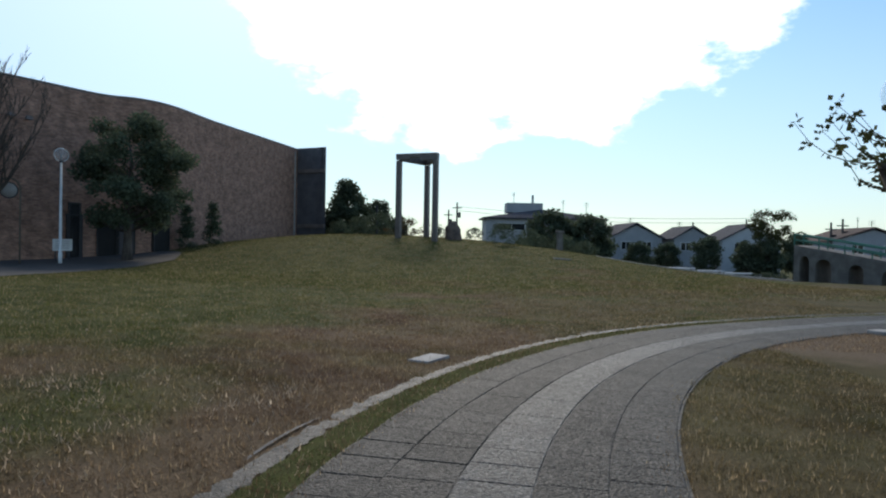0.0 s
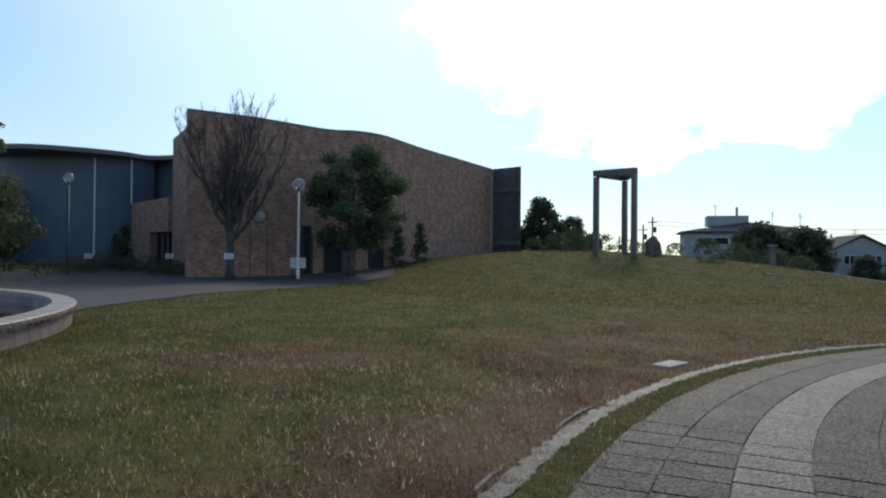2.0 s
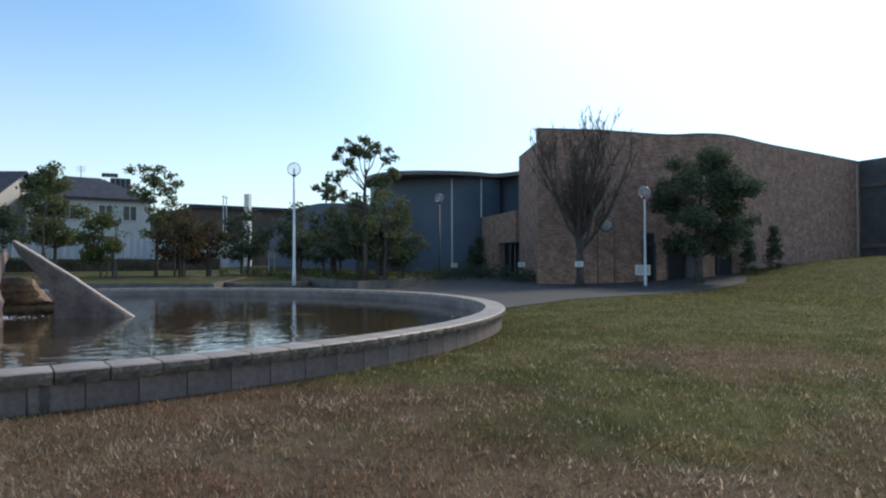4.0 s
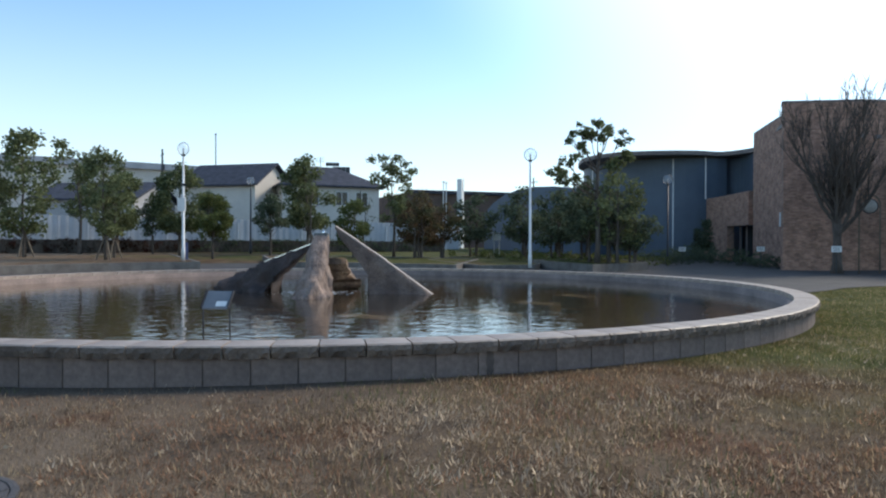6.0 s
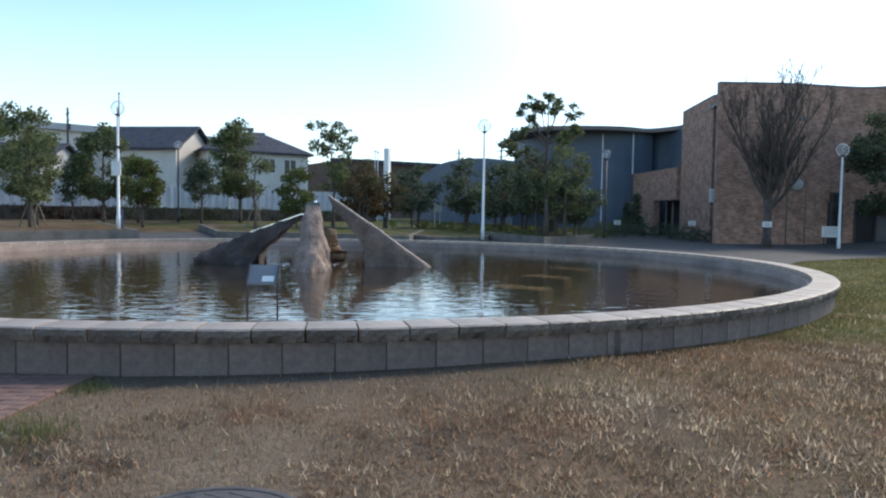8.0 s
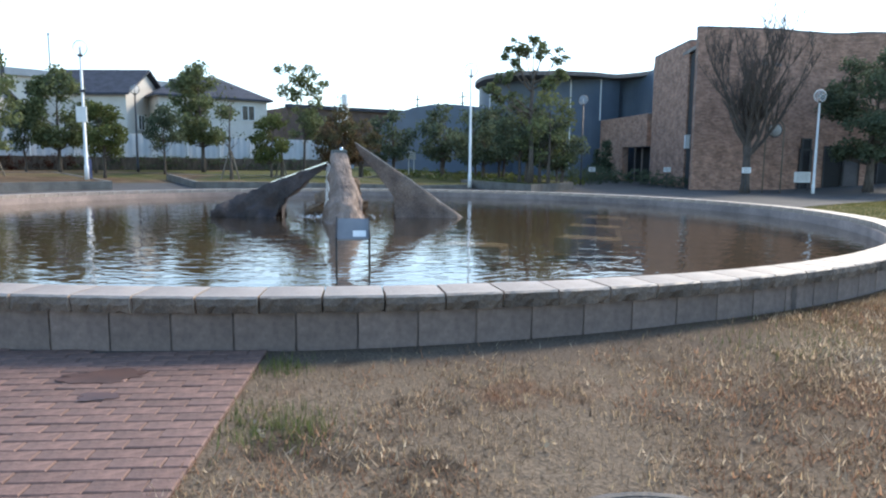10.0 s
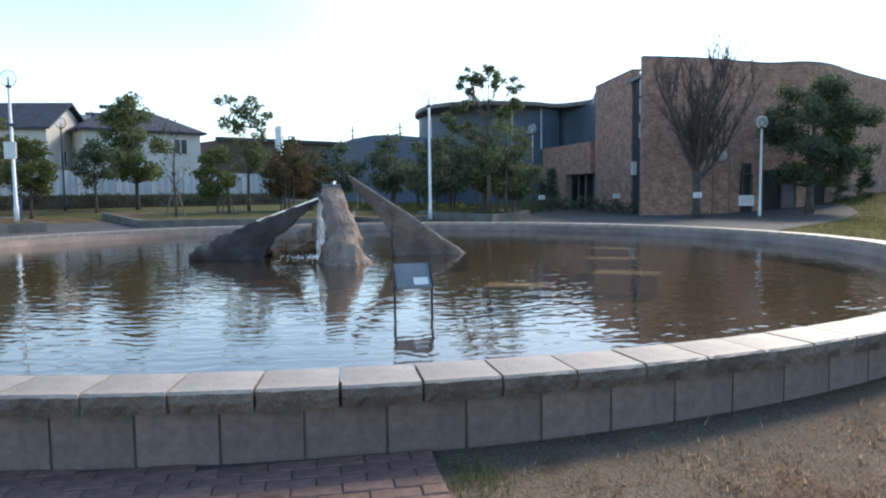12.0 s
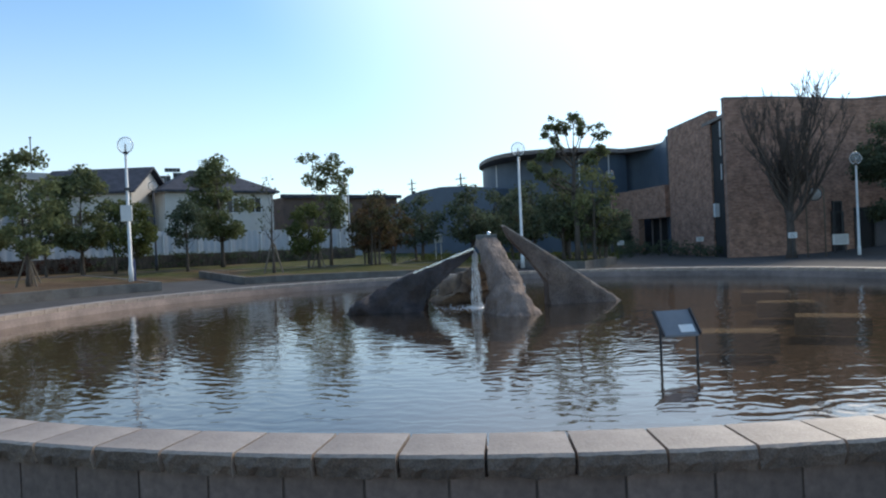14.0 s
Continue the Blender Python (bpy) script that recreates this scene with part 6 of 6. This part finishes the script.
# roof aerials
for (x, y, z, h) in ((10.0, 84, 6.4, 1.4), (15.8, 82, 5.3, 1.5), (18.4, 81, 5.0, 1.5), (23.5, 80, 3.5, 1.2), (29.0, 79, 3.2, 1.1), (44.5, 70, 3.2, 1.6), (46, 70, 3.2, 1.3), (-64.0, 20.5, 8.4, 1.6)):
    g = Geo()
    g.tube([(0, 0, -0.8), (0, 0, h)], [0.04, 0.03], 6)
    for k in range(3):
        g.beam((-0.35, 0, h - 0.1 - 0.18 * k), (0.35, 0, h - 0.1 - 0.18 * k), 0.03, 0.03)
    thing("roof_aerial", g, DARKMETAL, "thin television aerial on a house roof", "aerial", "roof aerials", at=pose(x, y, z, 0, 0, x * 30))
# cables
g = Geo()
for z in (6.0, 5.5):
    pts = [(3.0 + 33.5 * k / 12, 86 - 8 * k / 12, z - 0.6 * math.sin(math.pi * k / 12) - 1.2 * k / 12) for k in range(13)]
    g.tube(pts, [0.02] * 13, 4)
thing("overhead_cable", g, DARKMETAL, "thin overhead cables between the poles", "cable", kind="stuff")

# far edge of the lawn: pale kerb, benches, slide bank with arches
g = Geo()
line = [(10.5, 43.4), (13.1, 42.6), (16.2, 41.6), (19.1, 40.2), (22.0, 38.7), (24.7, 37.0), (30.0, 33.0)]
for a, b in zip(line[:-1], line[1:]):
    za, zb = gz(*a), gz(*b)
    g.beam((*a, za + 0.05), (*b, zb + 0.05), 0.35, 0.16)
thing("kerb", g, CONCRETE, "pale concrete kerb along the far edge of the lawn", "kerb", kind="structure")
yard = Geo()
rows_ = [[(a[0] + k * 3.4, a[1] + k * 4.6) for k in range(7)] for a in line]
vs = [(x, y, gz(x, y) + 0.03) for r in rows_ for x, y in r]
yard.add(vs, [(i * 7 + k, (i + 1) * 7 + k, (i + 1) * 7 + k + 1, i * 7 + k + 1) for i in range(len(line) - 1) for k in range(6)])
thing("playground_ground", yard, PLAZA, "dark bare ground of the playground beyond the lawn", "ground", kind="structure")
rnd = random.Random(35)
far_hedge = root("hedge", "low dark hedge between the playground and the houses", "hedge")
for k in range(9):
    cents = []
    for _ in range(40):
        x, y = 13.0 + k * 3.0 + rnd.uniform(0, 3.0), 59.0 - k * 1.5 + rnd.uniform(-0.5, 0.5)
        cents.append((x, y, gz(x, y) + rnd.uniform(0.1, 0.75 + 0.25 * math.sin(k * 2.1)), rnd.uniform(0.25, 0.4)))
    part("hedge_section", leaf_cloud(rnd, cents, 70, 0.17), LEAF_DARK, far_hedge, kind="stuff")
for (x, y, rz) in ((17.3, 46.5, -25), (19.0, 45.8, -25), (20.6, 45.1, -25)):
    o = root("bench", "low pale-topped park bench at the playground edge", "bench", pose(x, y, gz(x, y), 0, 0, rz), "playground benches")
    g = Geo()
    g.box(0, 0, 0.42, 1.7, 0.45, 0.07)
    part("seat", g, WHITEPAINT, o, "pale seat slab")
    for sx in (-0.6, 0.6):
        g = Geo()
        g.box(sx, 0, 0.18, 0.12, 0.38, 0.42)
        part("leg", g, WOODPOST, o)
bank = root("slide_bank", "sloping concrete playground wall with arches and green rails", "playground", pose(0, 0, -0.22))
S0, S1 = Vector((20.3, 37.6, 0)), Vector((26.5, 29.0, 0))
sd = (S1 - S0).normalized()
sn = Vector((-sd.y, sd.x, 0))
LEN = (S1 - S0).length
ztop = lambda t: max(0.12, 1.85 - 2.3 * t)
g = Geo()
holes = ((0.03, 0.05, 1.25), (0.11, 0.08, 1.1), (0.27, 0.07, 0.85), (0.42, 0.06, 0.62))
# one outline with the arches cut into its foot, drawn back by the wall's depth
outline = [(0.0, -0.9)]
for c, w_, hh in holes:
    outline.append((c, -0.9))
    for k in range(9):
        a = math.pi * (1 - k / 8)
        outline.append((c + w_ / 2 + w_ / 2 * math.cos(a), hh - 0.4 + 0.4 * math.sin(a)))
    outline.append((c + w_, -0.9))
outline += [(1.0, -0.9), (1.0, ztop(1)), (0.0, ztop(0))]
n = len(outline)
vs = []
for dep in (0.0, 2.2):
    for t, z in outline:
        p = S0 + sd * LEN * t + sn * dep
        vs.append((p.x, p.y, z))
g.add(vs, [tuple(range(n)), tuple(range(2 * n - 1, n - 1, -1))] + [(i, n + i, n + (i + 1) % n, (i + 1) % n) for i in range(n)])
part("bank_wall", g, KERBSTONE, bank, "grey concrete wall with arched openings")
for off in (0.05, 1.1):
    for z in (0.3, 0.62):
        g = Geo()
        a, b = S0 + sn * off, S1 + sn * off
        g.tube([(a.x, a.y, ztop(0) + z), (b.x, b.y, ztop(1) + z)], [0.05, 0.05], 6)
        part("rail", g, GREENRAIL, bank, "green tube rail")
    for k in range(9):
        p = S0 + sd * LEN * k / 8 + sn * off
        g = Geo()
        g.tube([(p.x, p.y, ztop(k / 8) - 0.05), (p.x, p.y, ztop(k / 8) + 0.64)], [0.035, 0.035], 6)
        part("rail_post", g, GREENRAIL, bank)

# ---- path, gutter, brick paving ----
COLS = (13.17, 13.57, 13.95, 14.36, 14.75, 15.12)
TOPS = 0.018
thing("path_bed", polar_sheet(PATHC, radians(60), radians(235), COLS[0] - 0.02, COLS[-1] + 0.02, 600, 16, lambda x, y: min(0.0138, 0.0122 + 0.012 * noise.fractal((x * 1.1, y * 1.1, 0), 1.0, 2.0, 3))), PATHBED, "dark grit filling the joints of the path", "path", kind="structure")
gut = thing("gutter", polar_sheet(PATHC, radians(60), radians(235), lambda a: 15.41 + 0.05 * noise.noise((a * 2.3, 1.0, 0)) + 0.02 * noise.noise((a * 9.0, 2.0, 0)), lambda a: 15.55 + 0.06 * noise.noise((a * 2.9, 9.0, 0)) + 0.03 * noise.noise((a * 9.0, 5.0, 0)), 700, 4, lambda x, y: 0.01 + 0.014 * noise.fractal((x * 5, y * 5, 0), 1.0, 2.0, 3)), GUTTER, "wet pale concrete gutter along the path", "gutter", kind="structure")
thing("gutter_edge", polar_sheet(PATHC, radians(60), radians(235), 15.61, 15.635, 500, 1, lambda x, y: -0.004 + 0.05 * noise.noise((x * 0.8, y * 0.8, 4.0))), KERBSTONE, "thin half-buried concrete edging beside the gutter", "edging", kind="structure")
thing("turf_strip", polar_sheet(PATHC, radians(60), radians(235), COLS[-1] + 0.01, lambda a: 15.41 + 0.03 * noise.noise((a * 3.1, 4.0, 0)), 300, 3, 0.009), STRIPSOIL, "mossy green turf strip between path and gutter", "grass", kind="structure")
path = root("tiled_path", "curved path of grey stone tiles with a paler middle band", "path", kind="structure")


def tile_mesh(c, da, name, material):
    """A tile between two rings, lying flat, its middle at angle nought."""
    r0, r1 = COLS[c] + 0.002, COLS[c + 1] - 0.002
    h = da / 2 - 0.007 / r0
    g = Geo()
    vs = []
    for z, i in ((-0.02, 0.0), (TOPS - 0.004, 0.0), (TOPS, 0.005)):
        for r, a in ((r0 + i, -h + i / r0), (r1 - i, -h + i / r1), (r1 - i, h - i / r1), (r0 + i, h - i / r0)):
            vs.append((r * math.cos(a), r * math.sin(a), z))
    g.add(vs, [(8, 9, 10, 11)] + [(l * 4 + k, l * 4 + (k + 1) % 4, l * 4 + 4 + (k + 1) % 4, l * 4 + 4 + k) for l in range(2) for k in range(4)])
    return g.mesh(name, material)


DA = radians(1.24)
rest = {PAVETILE: Geo(), PALETILE: Geo()}
for c in range(5):
    pale = c == 2
    m_ = PALETILE if pale else PAVETILE
    me = tile_mesh(c, DA, "tile", m_)
    rm = (COLS[c] + COLS[c + 1]) / 2
    for k in range(140):
        a = radians(62) + (k + (0.5 if c in (0, 3) else 0.15 * c)) * DA
        x, y = PATHC[0] + rm * math.cos(a), PATHC[1] + rm * math.sin(a)
        z = gz(x, y) + 0.003 * noise.noise((k * 3.1, c * 7.7, 0))
        if 118 < math.degrees(a) < 191:
            o = part("tile", me, m_, path)
            o.location, o.rotation_euler = (PATHC[0], PATHC[1], z), (0, 0, a)
        else:
            mt = pose(PATHC[0], PATHC[1], z, 0, 0, math.degrees(a))
            rest[m_].add([mt @ v.co for v in me.vertices], [tuple(p.vertices) for p in me.polygons])
for m_, g in rest.items():
    part("tiles_beyond", g, m_, path, kind="stuff")
g = Geo()
g.box(0, 0, 0, 0.5, 0.26, 0.05)
bevelled(thing("drain_lid", g, CONCRETE, "pale concrete drain lid in the grass beside the gutter", "drain lid", at=pose(-0.1, 7.45, gz(-0.1, 7.45) + 0.006, 0, 0, 60)), 0.012)
g = Geo()
g.lathe((0, 0, 0), [(0.47, -0.03), (0.47, 0.012), (0.45, 0.016), (0.43, 0.016), (0.425, 0.006), (0.42, 0.014), (0.3, 0.016), (0.1, 0.017), (0.001, 0.017)], 40)
mh = root("manhole_cover", "round dark ribbed iron manhole cover in the lawn", "manhole cover", pose(-6.5, -5.02, gz(-6.5, -5.02) + 0.012, 0, 0, 25))
mh.scale = (0.98, 0.98, 1.0)
part("plate", g, IRON, mh)
for k in range(-6, 7):
    w_ = math.sqrt(max(0.0, 0.4 ** 2 - (k * 0.06) ** 2))
    g = Geo()
    g.box(0, k * 0.06, 0.0145, 2 * w_, 0.03, 0.006)
    part("rib", g, IRON, mh)

BA = math.atan2(-5.55 + 4.77, -8.6 + 9.5)     # the way the brick path runs out from the pool
bu, bv = Vector((math.cos(BA), math.sin(BA), 0)), Vector((math.sin(BA), -math.cos(BA), 0))
B0 = Vector((-9.5, -4.77, 0))
paving = root("brick_paving", "strip of weathered red brick pavers leading to the pool", "paving", kind="structure")
g = Geo()
nu, nv = 48, 18
cs = [B0 + bu * (-0.6 + 8.74 * i / nu) + bv * (3.36 * j / nv) for i in range(nu + 1) for j in range(nv + 1)]
g.add([(p.x, p.y, gz(p.x, p.y) + 0.0145) for p in cs], [(i * (nv + 1) + j, (i + 1) * (nv + 1) + j, (i + 1) * (nv + 1) + j + 1, i * (nv + 1) + j + 1) for i in range(nu) for j in range(nv)])
part("sand_bed", g, JOINT, paving, "dark sand in the joints")
BL, BW = 0.232, 0.102


def brick_mesh(l, name):
    g = Geo()
    vs = []
    for z, i in ((-0.02, 0.0), (0.018, 0.0), (0.023, 0.006)):
        for x, y in ((-BW / 2 + 0.002 + i, -l / 2 + 0.002 + i), (BW / 2 - 0.002 - i, -l / 2 + 0.002 + i), (BW / 2 - 0.002 - i, l / 2 - 0.002 - i), (-BW / 2 + 0.002 + i, l / 2 - 0.002 - i)):
            vs.append((x, y, z))
    g.add(vs, [(8, 9, 10, 11)] + [(k * 4 + j, k * 4 + (j + 1) % 4, k * 4 + 4 + (j + 1) % 4, k * 4 + 4 + j) for k in range(2) for j in range(4)])
    return g.mesh(name, PAVER)


bk, hb = brick_mesh(BL, "brick"), brick_mesh(BL / 2, "brick")
more = Geo()
count = 0
rnd = random.Random(61)
for r in range(-6, 80):
    u = (r + 0.5) * BW
    v, first = 0.0, True
    while v < 3.3:
        l = BL / 2 if first and r % 2 else BL
        first = False
        p = B0 + bu * u + bv * (v + l / 2)
        v += l
        if math.hypot(p.x - PC[0], p.y - PC[1]) < PR - 0.05:
            continue
        z = gz(p.x, p.y) + rnd.uniform(-0.003, 0.003)
        me = bk if l == BL else hb
        if count < 300 and r < 26:
            count += 1
            o = part("brick", me, PAVER, paving)
            o.matrix_basis = pose(p.x, p.y, z, rnd.uniform(-0.5, 0.5), rnd.uniform(-0.5, 0.5), math.degrees(BA) + rnd.uniform(-0.5, 0.5))
        else:
            mt = pose(p.x, p.y, z, 0, 0, math.degrees(BA))
            more.add([mt @ q.co for q in me.vertices], [tuple(f.vertices) for f in me.polygons])
part("bricks_beyond", more, PAVER, paving, kind="stuff")

# ---- turf ----


def off_plaza(x, y):
    a = np.degrees(np.arctan2(y - PC[1], x - PC[0]))
    return (a < 52) | (np.hypot(x - PC[0], y - PC[1]) > np.interp(a, *zip(*PLAZA_ROWS)) + 0.1)


def clumps(x, y, seed):
    """Thick and thin places in the grass, from a few crossing waves of a hand's breadth to a pace."""
    rs = np.random.RandomState(40 + seed)
    v = np.zeros_like(x)
    for k in range(14):
        a, w = rs.uniform(0, 2 * np.pi), 2 * np.pi / rs.uniform(0.12, 1.6)
        v += np.sin((x * np.cos(a) + y * np.sin(a)) * w + rs.uniform(0, 6.28) + 1.3 * np.sin(x * 1.7 + k) + 1.3 * np.sin(y * 2.1 - k))
    return np.clip(0.5 + v / 5.5, 0, 1)


def turf(name, label, x0, x1, y0, y1, n, length, width, seed, keep, material=BLADES, lie=0.0):
    """Single blades of cut grass, most of them leaning or lying."""
    rs = np.random.RandomState(seed)
    x, y = rs.uniform(x0, x1, n), rs.uniform(y0, y1, n)
    ok = keep(x, y)
    rp = np.hypot(x - PATHC[0], y - PATHC[1])
    ok &= np.hypot(x - PC[0], y - PC[1]) > PR + 0.0
    ok &= ~((rp > COLS[0] + 0.05 + 0.07 * rs.randn(n) + 0.1 * (clumps(x * 0.7, y * 0.7, 3) - 0.5)) & (rp < COLS[-1] - 0.03 + 0.05 * rs.randn(n)))
    ok &= ~((rp > 15.41 + 0.035 * rs.randn(n)) & (rp < 15.54 + 0.05 * rs.randn(n)))
    du, dv = (x - B0.x) * bu.x + (y - B0.y) * bu.y, (x - B0.x) * bv.x + (y - B0.y) * bv.y
    ok &= ~((dv > 0.03 + 0.05 * rs.randn(n) + 0.14 * (clumps(x, y, 8) - 0.5)) & (dv < 3.4) & (du > -1) & (du < 8.2))
    ok &= np.hypot(x + 6.5, y + 5.02) > 0.44
    ok &= rs.rand(n) < 0.3 + 0.7 * clumps(x, y, seed)
    # thin on the trodden earth by the pool wall
    ok &= (y > -1.5) | (rs.rand(n) < np.clip((np.hypot(x - PC[0], y - PC[1]) - PR - 0.1) * 1.1, 0.12, 1))
    x, y = x[ok], y[ok]
    n = len(x)
    z = G(x, y)
    # thicker and thinner places
    a = rs.uniform(0, 2 * np.pi, n)
    l = length * rs.uniform(0.5, 1.5, n)
    lean = lie + (1 - lie) * rs.beta(2.0, 1.6, n)
    hx, hz = l * lean, l * np.sqrt(1 - lean ** 2 * 0.98) * 0.8 + 0.004
    w = width * rs.uniform(0.6, 1.4, n)
    ca, sa = np.cos(a), np.sin(a)
    V = np.empty((n, 3, 3))
    V[:, 0] = np.stack([x - sa * w, y + ca * w, z - 0.004], -1)
    V[:, 1] = np.stack([x + sa * w, y - ca * w, z - 0.004], -1)
    V[:, 2] = np.stack([x + ca * hx, y + sa * hx, z + hz], -1)
    me = bpy.data.meshes.new(name)
    me.vertices.add(3 * n)
    me.vertices.foreach_set("co", V.ravel())
    me.loops.add(3 * n)
    me.loops.foreach_set("vertex_index", np.arange(3 * n))
    me.polygons.add(n)
    me.polygons.foreach_set("loop_start", np.arange(0, 3 * n, 3))
    me.materials.append(material)
    me.update(calc_edges=True)
    tagged(new(name, me), label, "grass", kind="stuff")


near = lambda x, y: (np.hypot(x - PATHC[0], y - PATHC[1]) < 28)
turf("grass", "short dry cut grass", -11.5, 4.6, -8.5, 9.0, 700000, 0.043, 0.0036, 1, near)
turf("grass", "short dry cut grass further off", -14.0, 10.0, 9.0, 26.0, 420000, 0.045, 0.005, 2, lambda x, y: off_plaza(x, y) & (np.random.RandomState(9).rand(len(x)) < np.clip(1.25 - (y - 9) / 15, 0, 1)))
turf("grass", "greener strip of grass between path and gutter", -2.0, 8.0, -4.0, 15.0, 900000, 0.032, 0.003, 3, lambda x, y: abs(np.hypot(x - PATHC[0], y - PATHC[1]) - 15.25) < 0.17, STRIP)
turf("grass", "short grass on the slope of the mound", -15.0, 16.0, 18.0, 48.0, 430000, 0.06, 0.01, 4, lambda x, y: off_plaza(x, y) & (np.random.RandomState(8).rand(len(x)) < np.clip((y - 17) / 5, 0.2, 1)))
# loose dead straw in patches on the trodden ground
def strewn(x, y):
    c = clumps(x * 0.8, y * 0.8, 12) * clumps(x * 0.3, y * 0.3, 15)
    return (np.hypot(x - PATHC[0], y - PATHC[1]) < 28) & (np.random.RandomState(18).rand(len(x)) < c * np.clip((3.0 - y) / 4, 0.25, 1))


turf("straw", "loose pale dead straw lying on the lawn", -11.5, 1.0, -8.5, 6.0, 330000, 0.062, 0.0058, 5, strewn, STRAW, 0.35)
turf("dead_grass", "rusty dead grass standing in patches on the lawn", -11.5, 1.0, -8.5, 6.0, 160000, 0.055, 0.005, 7, lambda x, y: clumps(x * 0.35, y * 0.35, 33) * np.clip((4.0 - y) / 6, 0.3, 1) > 0.5, RUSTSTRAW, 0.3)
turf("dead_grass", "dark brown dead grass bits lying on the lawn", -11.5, 1.0, -8.5, 6.0, 30000, 0.05, 0.006, 6, lambda x, y: strewn(y, x) | (clumps(x, y, 21) > 0.75), DEADGRASS, 0.85)
# a wet patch on the bricks and a few green tufts at their edge
WETBRICK = mat("wet_brick", (0.12, 0.064, 0.048), (0.08, 0.046, 0.036), 0.4, 5.0, fine=0.25)
for sx, sy, seed, x, y in ((0.27, 0.12, 3.3, -9.76, -5.7), (0.12, 0.06, 8.1, -9.42, -5.83)):
    g, blob = Geo(), []
    for k in range(64):
        a = 2 * math.pi * k / 64
        r = 1 + 0.5 * noise.fractal((math.cos(a) * 1.5, math.sin(a) * 1.5, seed), 1.0, 2.0, 4)
        blob.append((sx * r * math.cos(a), sy * r * math.sin(a)))
    g.prism(blob, 0.0, 0.0015)
    thing("wet_patch", g, WETBRICK, "dark wet stain on the brick paving", "stain", at=pose(x, y, gz(x, y) + 0.0265, 0, 0, math.degrees(BA) + 96))
rnd = random.Random(77)
g = Geo()
for k in range(1800):
    c = rnd.choice(((-8.5, -5.42, 0.16), (-8.3, -5.3, 0.12), (-9.2, -4.85, 0.1), (-6.9, -1.2, 0.4), (-5.2, -3.0, 0.45), (-5.6, -1.0, 0.5), (-7.2, -2.2, 0.3), (-4.4, -1.6, 0.5)))
    x, y = c[0] + rnd.gauss(0, c[2]), c[1] + rnd.gauss(0, c[2])
    if (x - B0.x) * bv.x + (y - B0.y) * bv.y > -0.02:
        continue
    a, l = rnd.uniform(0, 6.28), rnd.uniform(0.04, 0.085)
    z = gz(x, y)
    d = rnd.uniform(0.1, 0.8) * l
    g.add([(x - 0.003 * math.sin(a), y + 0.003 * math.cos(a), z), (x + 0.003 * math.sin(a), y - 0.003 * math.cos(a), z), (x + d * math.cos(a), y + d * math.sin(a), z + l)], [(0, 1, 2)])
thing("grass_tuft", g, LEAF_LIGHT, "bright green tufts of longer grass", "grass", kind="stuff")
# fallen leaves
rnd = random.Random(71)
cents = []
for _ in range(220):
    x, y = rnd.uniform(-11, 3), rnd.uniform(-8, 9)
    if math.hypot(x - PC[0], y - PC[1]) > PR + 0.1 and not 13.1 < math.hypot(x - PATHC[0], y - PATHC[1]) < 15.7:
        cents.append((x, y, gz(x, y) + 0.035, 0.02))
LITTER = leaf_material("dry_leaf", (0.5, 0.4, 0.28), (0.36, 0.25, 0.15), 0.3)
thing("fallen_leaf", leaf_cloud(rnd, cents, 1, 0.03, 0.3), LITTER, "scattered pale dry leaves on the grass", "leaf", kind="stuff")
